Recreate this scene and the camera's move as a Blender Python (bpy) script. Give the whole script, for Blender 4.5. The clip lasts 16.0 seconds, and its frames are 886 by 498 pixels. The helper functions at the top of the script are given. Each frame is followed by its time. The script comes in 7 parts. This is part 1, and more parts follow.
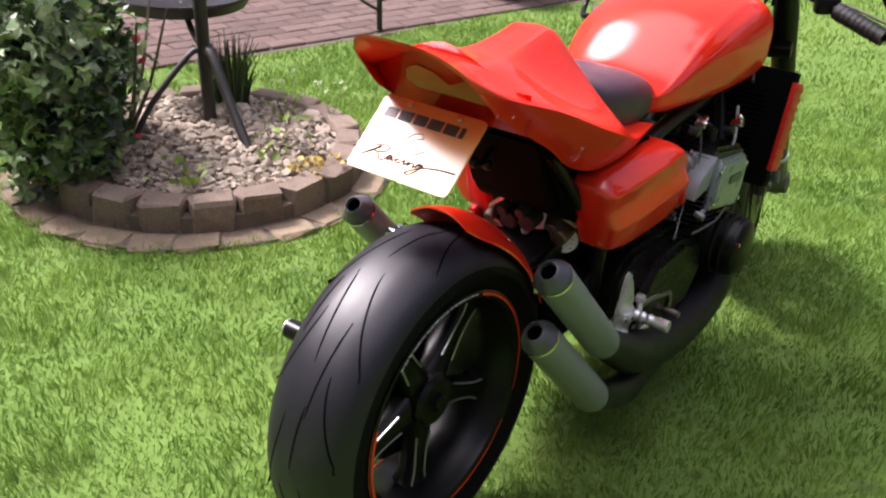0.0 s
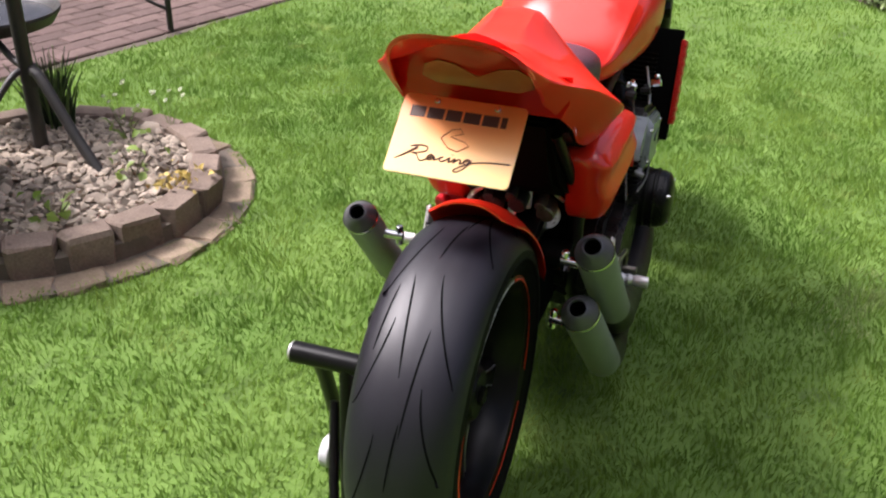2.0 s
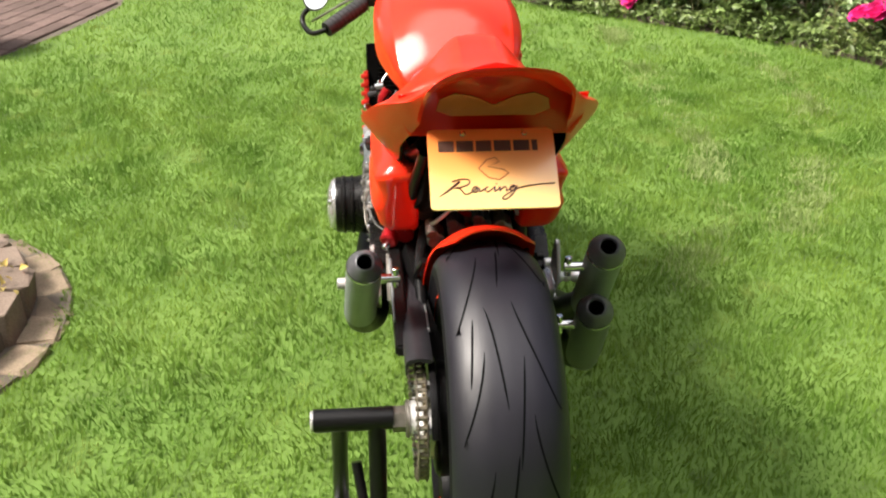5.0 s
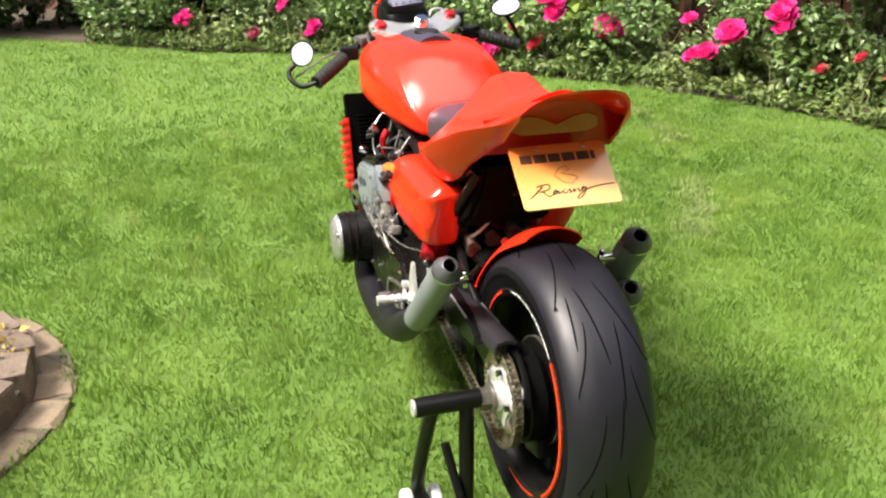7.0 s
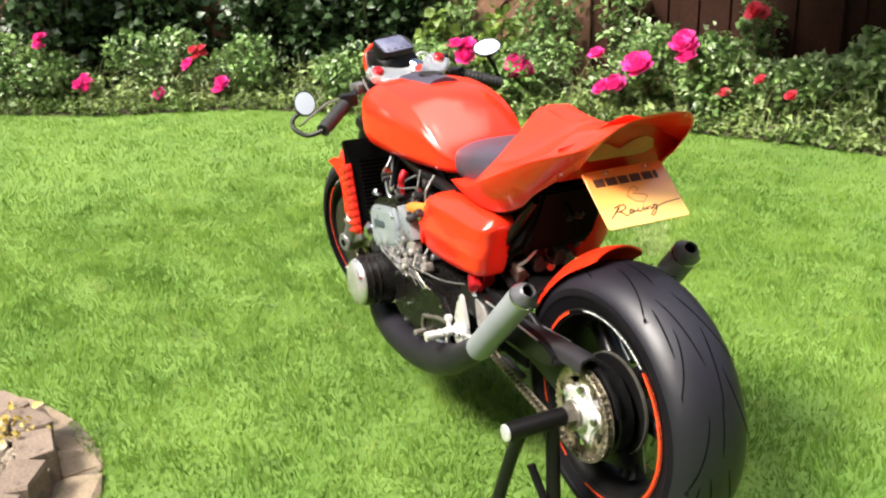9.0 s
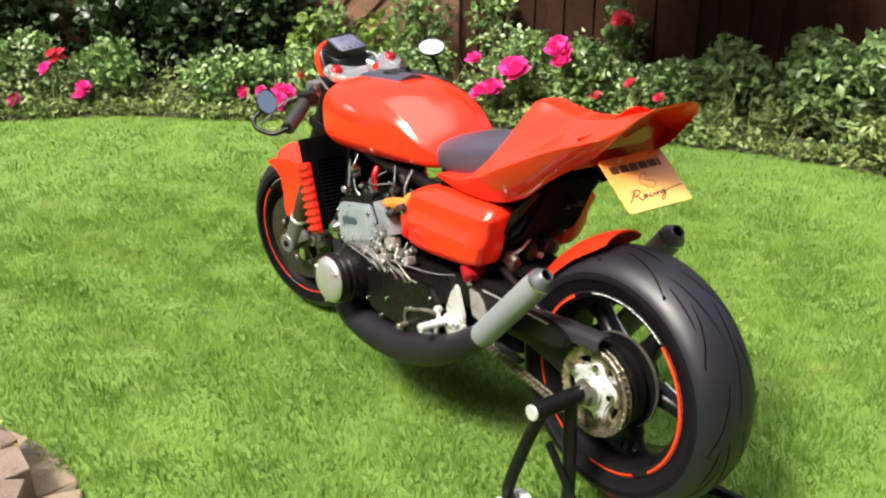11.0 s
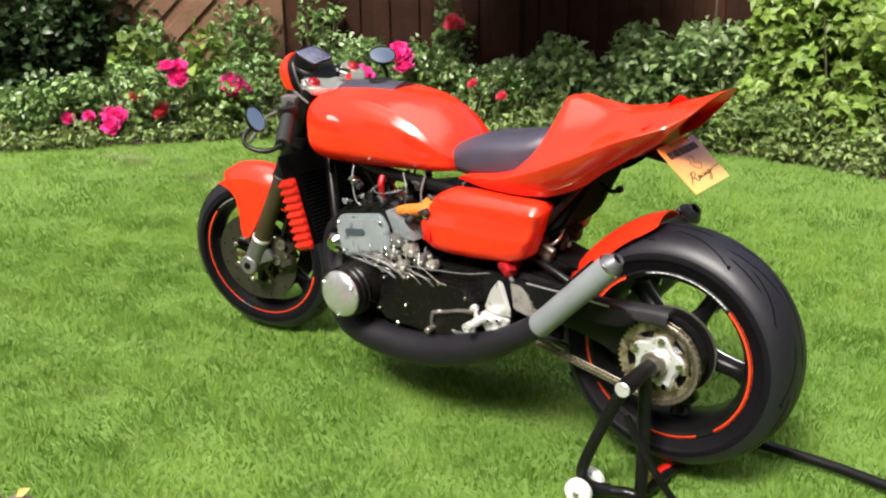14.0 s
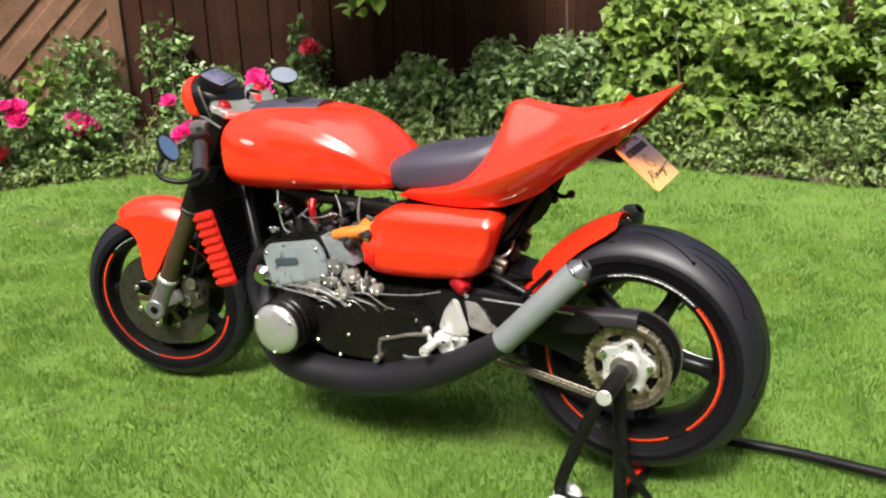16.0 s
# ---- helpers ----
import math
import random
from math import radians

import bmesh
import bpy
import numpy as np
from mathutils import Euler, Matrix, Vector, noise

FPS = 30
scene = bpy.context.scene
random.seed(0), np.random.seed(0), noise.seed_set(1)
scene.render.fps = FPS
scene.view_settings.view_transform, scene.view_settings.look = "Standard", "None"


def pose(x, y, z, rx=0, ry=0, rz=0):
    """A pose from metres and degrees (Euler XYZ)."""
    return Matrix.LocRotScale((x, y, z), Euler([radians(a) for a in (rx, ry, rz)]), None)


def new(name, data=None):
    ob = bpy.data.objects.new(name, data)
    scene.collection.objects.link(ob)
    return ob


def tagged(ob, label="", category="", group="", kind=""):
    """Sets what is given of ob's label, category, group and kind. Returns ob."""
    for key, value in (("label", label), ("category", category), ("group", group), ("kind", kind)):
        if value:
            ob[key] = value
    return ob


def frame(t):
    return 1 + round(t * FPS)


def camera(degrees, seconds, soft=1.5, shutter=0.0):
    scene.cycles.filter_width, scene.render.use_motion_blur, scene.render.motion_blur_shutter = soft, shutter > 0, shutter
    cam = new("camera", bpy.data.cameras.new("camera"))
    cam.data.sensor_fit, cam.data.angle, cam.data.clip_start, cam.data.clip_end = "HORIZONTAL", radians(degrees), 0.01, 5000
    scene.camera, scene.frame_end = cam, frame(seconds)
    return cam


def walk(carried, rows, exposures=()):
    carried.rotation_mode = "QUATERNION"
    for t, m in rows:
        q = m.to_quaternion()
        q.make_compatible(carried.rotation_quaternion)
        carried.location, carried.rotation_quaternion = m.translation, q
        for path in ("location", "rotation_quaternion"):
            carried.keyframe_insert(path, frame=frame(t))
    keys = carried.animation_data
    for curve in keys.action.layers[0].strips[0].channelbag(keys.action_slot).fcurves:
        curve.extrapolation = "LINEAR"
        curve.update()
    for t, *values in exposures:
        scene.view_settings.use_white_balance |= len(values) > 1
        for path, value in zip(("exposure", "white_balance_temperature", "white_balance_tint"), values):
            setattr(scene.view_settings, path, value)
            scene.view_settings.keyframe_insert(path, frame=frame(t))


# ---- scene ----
cam = camera(49.6, 16.0, soft=2.2)
METRES = 3.827
BASE = pose(-1.15, -0.8564, 1.4229, 2.342, -2.102, -53.751)  # world: rear wheel at the origin, the motorcycle points along x
ROWS = [
    (0.0, 0.0, 0.0, 0.0, 0.19, -30.24, -0.33),
    (0.5, -0.0221, 0.0045, -0.0028, -3.38, -30.36, -0.14),
    (1.0, -0.0551, 0.0155, -0.0032, -7.71, -30.57, 0.28),
    (1.5, -0.0844, 0.0224, -0.0033, -12.25, -31.01, -0.3),
    (2.0, -0.1259, 0.0276, 0.0019, -17.6, -31.27, -0.32),
    (2.5, -0.1595, 0.0309, 0.002, -21.07, -30.78, -0.95),
    (3.0, -0.1792, 0.0451, 0.0006, -24.55, -30.06, -1.12),
    (3.5, -0.2025, 0.0683, -0.001, -28.9, -30.23, -0.83),
    (4.0, -0.2213, 0.0827, -0.0008, -32.7, -30.27, -1.0),
    (4.5, -0.2446, 0.1002, 0.0027, -37.36, -30.23, -0.55),
    (5.0, -0.2692, 0.1112, 0.0038, -41.61, -29.6, -0.45),
    (7.5, -0.4482, 0.1647, 0.0163, -56.09, -24.9, -0.48),
    (8.0, -0.4609, 0.1883, 0.0132, -57.87, -24.02, 0.29),
    (8.5, -0.4777, 0.2163, 0.0131, -59.91, -23.33, 0.64),
    (9.0, -0.4972, 0.2389, 0.0133, -63.24, -22.97, 0.45),
    (11.5, -0.563, 0.3706, 0.0052, -77.02, -22.47, -2.18),
    (12.0, -0.5735, 0.4058, 0.0051, -80.86, -22.7, -1.96),
    (12.5, -0.5943, 0.4387, 0.0096, -83.94, -22.5, -0.88),
    (13.0, -0.6021, 0.4634, 0.006, -85.24, -22.09, -1.12),
    (13.5, -0.5981, 0.4945, 0.0037, -87.19, -21.61, -1.31),
    (14.0, -0.5949, 0.5287, 0.0006, -89.79, -21.3, -1.65),
    (14.5, -0.5959, 0.5604, -0.0007, -94.11, -21.38, -1.23),
    (15.0, -0.5964, 0.59, -0.0047, -96.66, -21.34, -1.05),
    (15.5, -0.5782, 0.6009, -0.0119, -98.4, -20.57, -0.78),
    (16.0, -0.5585, 0.6045, -0.0178, -100.86, -19.45, -0.65),
]
walk(cam, [(t, BASE @ pose(METRES * x, METRES * y, METRES * z, 90 + pitch, roll, yaw)) for t, x, y, z, yaw, pitch, roll in ROWS],
     [(0.0, 0.68, 6250, 25), (1.0, 0.49, 6250, 24), (2.5, 0.51, 6150, 20), (4.5, 0.74, 6500, 12), (5.0, 0.62, 6750, 12), (7.5, 0.72, 6750, 12), (9.0, 0.92, 6600, 11), (11.5, 0.63, 6700, 11), (13.5, 0.48, 6600, 11), (16.0, 0.40, 6500, 11)])

# ---- light ----
SHADOW = Vector((0.10, -0.81, -1.0)).normalized()      # the way the sunlight travels
world = bpy.data.worlds.new("sky")
scene.world = world
world.use_nodes = True
wn = world.node_tree.nodes
sky = wn.new("ShaderNodeTexSky")
sky.sky_type, sky.sun_disc = "NISHITA", False
sky.sun_elevation = math.asin(-SHADOW.z)
sky.dust_density, sky.ozone_density = 3.0, 0.5
sky.sun_rotation = math.atan2(-SHADOW.x, -SHADOW.y)
# broken white cloud over the blue
wl = world.node_tree.links
sky_at, cloud, cover, sky_mix = wn.new("ShaderNodeTexCoord"), wn.new("ShaderNodeTexNoise"), wn.new("ShaderNodeMapRange"), wn.new("ShaderNodeMix")
cloud.inputs["Scale"].default_value, cloud.inputs["Detail"].default_value = 2.2, 5.0
cover.inputs["From Min"].default_value, cover.inputs["From Max"].default_value = 0.45, 0.60
sky_mix.data_type = "RGBA"
# the cloud is thinner and brighter towards the sun
to_sun, near_sun, cloud_white = wn.new("ShaderNodeVectorMath"), wn.new("ShaderNodeMapRange"), wn.new("ShaderNodeMix")
to_sun.operation = "DOT_PRODUCT"
to_sun.inputs[1].default_value = -SHADOW
near_sun.interpolation_type = "SMOOTHERSTEP"
near_sun.inputs["From Min"].default_value, near_sun.inputs["From Max"].default_value = 0.92, 1.0
cloud_white.data_type = "RGBA"
cloud_white.inputs[7].default_value = (90.0, 87.0, 83.0, 1.0)
wl.new(sky_at.outputs["Generated"], to_sun.inputs[0])
wl.new(to_sun.outputs["Value"], near_sun.inputs["Value"])
wl.new(near_sun.outputs["Result"], cloud_white.inputs["Factor"])
wl.new(cloud_white.outputs[2], sky_mix.inputs[7])
# the cloud deck is brightest overhead, where it is seen from straight below
high, height, deck = wn.new("ShaderNodeSeparateXYZ"), wn.new("ShaderNodeMapRange"), wn.new("ShaderNodeMix")
height.interpolation_type = "SMOOTHSTEP"
height.inputs["From Min"].default_value, height.inputs["From Max"].default_value = 0.72, 0.94
deck.data_type = "RGBA"
deck.inputs[6].default_value, deck.inputs[7].default_value = (2.6, 2.6, 2.7, 1.0), (15.0, 15.0, 15.0, 1.0)
wl.new(sky_at.outputs["Generated"], high.inputs[0])
wl.new(high.outputs["Z"], height.inputs["Value"])
wl.new(height.outputs["Result"], deck.inputs["Factor"])
wl.new(deck.outputs[2], cloud_white.inputs[6])
wl.new(sky_at.outputs["Generated"], cloud.inputs["Vector"])
haze = wn.new("ShaderNodeMath")
haze.operation = "MULTIPLY_ADD"
haze.inputs[1].default_value = 0.20
wide = wn.new("ShaderNodeMapRange")
wide.inputs["From Min"].default_value, wide.inputs["From Max"].default_value = 0.25, 0.75
wl.new(to_sun.outputs["Value"], wide.inputs["Value"])
wl.new(wide.outputs["Result"], haze.inputs[0])
wl.new(cloud.outputs["Fac"], haze.inputs[2])
wl.new(haze.outputs[0], cover.inputs["Value"])
wl.new(cover.outputs["Result"], sky_mix.inputs["Factor"])
wl.new(sky.outputs["Color"], sky_mix.inputs[6])
wl.new(sky_mix.outputs[2], wn["Background"].inputs["Color"])
wn["Background"].inputs["Strength"].default_value = 0.10
sun_data = bpy.data.lights.new("sun", "SUN")
sun_data.energy, sun_data.angle, sun_data.color = 4.7, radians(14.0), (1.0, 0.95, 0.86)
sun = new("sun", sun_data)
sun.rotation_mode = "QUATERNION"
sun.rotation_quaternion = SHADOW.to_track_quat("-Z", "Y")


# ---- materials ----
def shader(name, color, rough=0.5, metal=0.0, coat=0.0, spec=0.5, second=None, scale=8.0, contrast=0.5, grain=0.0, grain_scale=300.0, bump=0.0, bump_scale=60.0, per_object=0.0, per_island=0.0, rough_var=0.0, dark=None, dark_scale=3.0, dark_at=0.62, translucent=0.0, coat_rough=0.04, coat_ior=1.5):
    m = bpy.data.materials.new(name)
    m.use_nodes = True
    nt = m.node_tree
    p = nt.nodes["Principled BSDF"]
    p.inputs["Roughness"].default_value = rough
    p.inputs["Metallic"].default_value = metal
    p.inputs["Coat Weight"].default_value = coat
    p.inputs["Coat Roughness"].default_value = coat_rough
    p.inputs["Coat IOR"].default_value = coat_ior
    p.inputs["Specular IOR Level"].default_value = spec
    tc = nt.nodes.new("ShaderNodeTexCoord")

    def noise_at(s, detail=4.0, rough_=0.55):
        n = nt.nodes.new("ShaderNodeTexNoise")
        n.inputs["Scale"].default_value, n.inputs["Detail"].default_value, n.inputs["Roughness"].default_value = s, detail, rough_
        nt.links.new(tc.outputs["Object"], n.inputs["Vector"])
        return n.outputs["Fac"]

    def ramp(value, lo, hi):
        r = nt.nodes.new("ShaderNodeMapRange")
        r.inputs["From Min"].default_value, r.inputs["From Max"].default_value = lo, hi
        nt.links.new(value, r.inputs["Value"])
        return r.outputs["Result"]

    def mix(fac, a, b, kind="MIX"):
        x = nt.nodes.new("ShaderNodeMix")
        x.data_type, x.blend_type = "RGBA", kind
        for socket, v in ((x.inputs["Factor"], fac), (x.inputs[6], a), (x.inputs[7], b)):
            if isinstance(v, (int, float)):
                socket.default_value = v
            elif isinstance(v, tuple):
                socket.default_value = (*v, 1.0)
            else:
                nt.links.new(v, socket)
        return x.outputs[2]

    col = color
    if second:
        col = mix(ramp(noise_at(scale), 0.5 - 0.25 / max(contrast, 0.05) * 0.5, 0.5 + 0.25 / max(contrast, 0.05) * 0.5), color, second)
    if dark:
        col = mix(ramp(noise_at(dark_scale, 6.0, 0.65), dark_at, dark_at + 0.12), col, dark)
    if grain:
        col = mix(grain, col, mix(ramp(noise_at(grain_scale, 2.0), 0.3, 0.7), (0.35, 0.35, 0.35), (1.0, 1.0, 1.0)), "MULTIPLY")
    for amount, node, socket in ((per_object, "ShaderNodeObjectInfo", "Random"), (per_island, "ShaderNodeNewGeometry", "Random Per Island")):
        if amount:
            info = nt.nodes.new(node)
            hsv = nt.nodes.new("ShaderNodeHueSaturation")
            r = nt.nodes.new("ShaderNodeMapRange")
            r.inputs["To Min"].default_value, r.inputs["To Max"].default_value = 1 - amount, 1 + amount
            nt.links.new(info.outputs[socket], r.inputs["Value"])
            nt.links.new(r.outputs["Result"], hsv.inputs["Value"])
            if isinstance(col, tuple):
                hsv.inputs["Color"].default_value = (*col, 1.0)
            else:
                nt.links.new(col, hsv.inputs["Color"])
            col = hsv.outputs["Color"]
    if isinstance(col, tuple):
        p.inputs["Base Color"].default_value = (*col, 1.0)
    else:
        nt.links.new(col, p.inputs["Base Color"])
    if rough_var:
        r = nt.nodes.new("ShaderNodeMapRange")
        r.inputs["To Min"].default_value, r.inputs["To Max"].default_value = max(rough - rough_var, 0.02), rough + rough_var
        nt.links.new(noise_at(scale * 2.5), r.inputs["Value"])
        nt.links.new(r.outputs["Result"], p.inputs["Roughness"])
    if bump:
        b = nt.nodes.new("ShaderNodeBump")
        b.inputs["Strength"].default_value, b.inputs["Distance"].default_value = bump, 0.003
        nt.links.new(noise_at(bump_scale, 5.0), b.inputs["Height"])
        nt.links.new(b.outputs["Normal"], p.inputs["Normal"])
    if translucent:
        t = nt.nodes.new("ShaderNodeBsdfTranslucent")
        x = nt.nodes.new("ShaderNodeMixShader")
        x.inputs[0].default_value = translucent
        if isinstance(col, tuple):
            t.inputs["Color"].default_value = (*col, 1.0)
        else:
            nt.links.new(col, t.inputs["Color"])
        out = nt.nodes["Material Output"]
        nt.links.new(p.outputs[0], x.inputs[1])
        nt.links.new(t.outputs[0], x.inputs[2])
        nt.links.new(x.outputs[0], out.inputs["Surface"])
    return m


RED = shader("red_paint", (0.93, 0.031, 0.009), 0.5, spec=0.1, coat=0.42, coat_rough=0.03, coat_ior=2.5, second=(0.86, 0.025, 0.007), scale=5, rough_var=0.05)
RED_PLASTIC = shader("red_plastic", (0.70, 0.02, 0.01), 0.4, second=(0.6, 0.018, 0.01), scale=12)
RED_TAPE = shader("red_rim_tape", (0.85, 0.07, 0.015), 0.35, second=(0.8, 0.05, 0.012), scale=40)
RED_ANODISED = shader("red_anodised", (0.6, 0.02, 0.03), 0.3, metal=0.7, second=(0.5, 0.015, 0.02), scale=20)
WHITE_TAPE = shader("white_rim_print", (0.55, 0.55, 0.53), 0.4, second=(0.2, 0.2, 0.2), scale=180, contrast=2.0)
RUBBER = shader("tyre_rubber", (0.0050, 0.0045, 0.0060), 0.55, spec=0.09, second=(0.008, 0.007, 0.0095), scale=9, rough_var=0.07, grain=0.35, grain_scale=500, bump=0.12, bump_scale=700)
# worn crown rubber, its bluish tint and gloss also standing for sky sheen
WORN_SHEEN_RUBBER = shader("worn_tread_with_sky_sheen", (0.0062, 0.0054, 0.0100), 0.46, spec=0.56, second=(0.0110, 0.0096, 0.0170), scale=7, rough_var=0.07, grain=0.3, grain_scale=420, bump=0.12, bump_scale=700)
# near-black fill: the deep shade of the bike's hollows is put into the colour
VOID = shader("near_black_fill", (0.0016, 0.0015, 0.0016), 0.8, spec=0.06, second=(0.003, 0.0028, 0.0028), scale=14)
GROOVE = shader("tread_groove", (0.0025, 0.0025, 0.003), 0.85, spec=0.08)
BLACK_RUBBER = shader("black_rubber", (0.010, 0.010, 0.011), 0.55, second=(0.016, 0.016, 0.016), scale=60, bump=0.2, bump_scale=300)
BLACK = shader("black_paint", (0.004, 0.004, 0.0045), 0.32, spec=0.25, second=(0.007, 0.0065, 0.0065), scale=14, rough_var=0.1)
BLACK_CASE = shader("black_engine_case", (0.004, 0.0037, 0.0037), 0.29, spec=0.20, second=(0.007, 0.006, 0.0055), scale=18, rough_var=0.12, bump=0.15, bump_scale=220)
BLACK_MATT = shader("matt_black_pipe", (0.0065, 0.0058, 0.0080), 0.48, spec=0.32, second=(0.011, 0.0095, 0.0135), scale=14, rough_var=0.1, bump=0.15, bump_scale=260)
SEAT_VINYL = shader("seat_vinyl", (0.038, 0.034, 0.052), 0.40, second=(0.052, 0.046, 0.068), scale=10, rough_var=0.06, bump=0.35, bump_scale=420)
SATIN_ALLOY = shader("satin_alloy", (0.60, 0.62, 0.63), 0.36, metal=0.8, second=(0.51, 0.53, 0.54), scale=10, rough_var=0.08)
SILENCER_GREY = shader("bead_blasted_silencer", (0.29, 0.315, 0.33), 0.48, metal=0.35, second=(0.245, 0.265, 0.28), scale=9, rough_var=0.06, grain=0.12, grain_scale=600)
SWING_BLACK = shader("satin_black_alloy", (0.016, 0.015, 0.018), 0.42, spec=0.45, second=(0.024, 0.022, 0.026), scale=16, rough_var=0.08)
CAST_ALLOY = shader("cast_alloy", (0.25, 0.25, 0.255), 0.42, metal=0.6, second=(0.13, 0.125, 0.12), scale=22, rough_var=0.1, bump=0.2, bump_scale=180, dark=(0.08, 0.07, 0.06), dark_scale=30, dark_at=0.6)
FOOT_ALLOY = shader("weathered_cast_alloy", (0.42, 0.40, 0.38), 0.40, metal=0.5, second=(0.26, 0.24, 0.21), scale=26, rough_var=0.1, bump=0.2, bump_scale=180, dark=(0.10, 0.08, 0.06), dark_scale=34, dark_at=0.6)
CHROME = shader("chrome", (0.75, 0.75, 0.76), 0.09, metal=1.0, second=(0.68, 0.68, 0.70), scale=12, rough_var=0.04)
BRIGHT_ALLOY = shader("bright_alloy", (0.78, 0.77, 0.76), 0.3, metal=0.6, second=(0.66, 0.65, 0.65), scale=24, rough_var=0.1)
POLISHED = shader("polished_cover", (0.66, 0.66, 0.65), 0.24, metal=0.75, second=(0.56, 0.56, 0.55), scale=9, rough_var=0.06)
STEEL = shader("worn_steel", (0.30, 0.28, 0.25), 0.4, metal=0.8, second=(0.17, 0.15, 0.12), scale=35, rough_var=0.12, dark=(0.05, 0.04, 0.03), dark_scale=45)
CHAIN_GOLD = shader("oily_gold_chain", (0.44, 0.38, 0.27), 0.34, metal=0.75, second=(0.15, 0.115, 0.07), scale=60, contrast=1.2)
CHAIN_DULL = shader("oily_chain_link", (0.24, 0.21, 0.16), 0.36, metal=0.7, second=(0.09, 0.075, 0.055), scale=70, contrast=1.2)
CALIPER = shader("dark_caliper", (0.045, 0.04, 0.035), 0.36, metal=0.5, second=(0.10, 0.085, 0.065), scale=40, rough_var=0.1)
BRONZE = shader("bronze_fork", (0.125, 0.085, 0.052), 0.33, metal=0.6, second=(0.075, 0.052, 0.033), scale=15, rough_var=0.1)
DISC_STEEL = shader("brake_disc_steel", (0.050, 0.046, 0.034), 0.38, metal=0.4, second=(0.026, 0.023, 0.017), scale=30, rough_var=0.1)
ORANGE_RUBBER = shader("orange_air_filter", (0.62, 0.19, 0.02), 0.6, second=(0.5, 0.13, 0.015), scale=40, bump=0.3, bump_scale=200)
LENS = shader("smoked_orange_lens", (0.58, 0.15, 0.05), 0.25, coat=0.3, second=(0.48, 0.11, 0.04), scale=25)
MIRROR = shader("mirror_glass", (0.86, 0.90, 0.93), 0.02, metal=1.0)
DARK_GLASS = shader("dial_glass", (0.085, 0.085, 0.15), 0.25, coat=0.5, second=(0.16, 0.16, 0.23), scale=45)
BADGE = shader("blue_grey_badge", (0.035, 0.05, 0.065), 0.35, second=(0.05, 0.065, 0.08), scale=40)
HEAD_ALLOY = shader("grey_head_alloy", (0.36, 0.40, 0.43), 0.38, metal=0.45, second=(0.27, 0.30, 0.32), scale=20, rough_var=0.1, dark=(0.03, 0.028, 0.025), dark_scale=26, dark_at=0.6)
FUNNEL = shader("dark_funnel", (0.13, 0.13, 0.145), 0.42, metal=0.4, second=(0.085, 0.085, 0.095), scale=30, rough_var=0.1)
CABLE = shader("cable_sheath", (0.15, 0.145, 0.14), 0.4, second=(0.04, 0.04, 0.04), scale=90)
WHITE_PLASTIC = shader("white_plastic", (0.66, 0.67, 0.68), 0.45, second=(0.5, 0.5, 0.5), scale=30, dark=(0.22, 0.2, 0.18), dark_scale=25)
PRINT_DARK = shader("dark_print", (0.05, 0.018, 0.01), 0.5, second=(0.07, 0.025, 0.012), scale=60)
PRINT_ORANGE = shader("pale_print", (0.42, 0.13, 0.03), 0.5, second=(0.36, 0.11, 0.03), scale=60)
CLAY_BLOCK = shader("edging_block", (0.262, 0.200, 0.158), 0.85, spec=0.2, second=(0.170, 0.130, 0.104), scale=9, grain=0.5, grain_scale=160, bump=0.9, bump_scale=45, per_object=0.18, dark=(0.085, 0.07, 0.06), dark_scale=14, dark_at=0.58)
SETT = shader("weathered_sett", (0.265, 0.205, 0.145), 0.9, spec=0.2, second=(0.18, 0.138, 0.095), scale=11, grain=0.5, grain_scale=140, bump=0.8, bump_scale=60, per_object=0.2, dark=(0.10, 0.12, 0.04), dark_scale=12, dark_at=0.52)
PAVER = shader("patio_paver", (0.160, 0.110, 0.099), 0.85, spec=0.2, second=(0.12, 0.084, 0.072), scale=7, grain=0.45, grain_scale=150, bump=0.6, bump_scale=70, per_object=0.2)
PAVER_FIELD = shader("patio_paver_field", (0.160, 0.110, 0.099), 0.85, spec=0.2, second=(0.12, 0.084, 0.072), scale=7, grain=0.45, grain_scale=150, bump=0.6, bump_scale=70, per_island=0.2)
MORTAR = shader("sandy_joint", (0.145, 0.115, 0.092), 0.95, second=(0.10, 0.085, 0.06), scale=20, grain=0.4, bump=0.6)
PEBBLE = shader("gravel_pebble", (0.40, 0.340, 0.270), 0.7, spec=0.2, second=(0.24, 0.195, 0.15), scale=13, per_island=0.55, grain=0.3, grain_scale=180, bump=0.3, bump_scale=90)
SOIL = shader("soil", (0.055, 0.042, 0.03), 0.95, second=(0.09, 0.07, 0.05), scale=16, bump=1.0, bump_scale=40)
GRASS_GROUND = shader("lawn_sward", (0.090, 0.175, 0.025), 0.95, second=(0.140, 0.232, 0.040), scale=2.2, grain=0.3, grain_scale=110, bump=0.6, bump_scale=120, dark=(0.065, 0.115, 0.018), dark_scale=5.0, dark_at=0.56)
GRASS = shader("grass_blade", (0.106, 0.210, 0.029), 0.7, second=(0.200, 0.315, 0.053), scale=2.0, contrast=0.9, per_island=0.16, dark=(0.30, 0.39, 0.105), dark_scale=3.6, dark_at=0.57, translucent=0.4, spec=0.15)
GRASS_PALE = shader("flattened_grass_blade", (0.27, 0.36, 0.12), 0.6, second=(0.36, 0.43, 0.19), scale=3.0, per_island=0.2, translucent=0.3, spec=0.2)
LEAF = shader("rose_leaf", (0.095, 0.18, 0.05), 0.34, second=(0.20, 0.30, 0.10), scale=4, per_island=0.5, translucent=0.25)
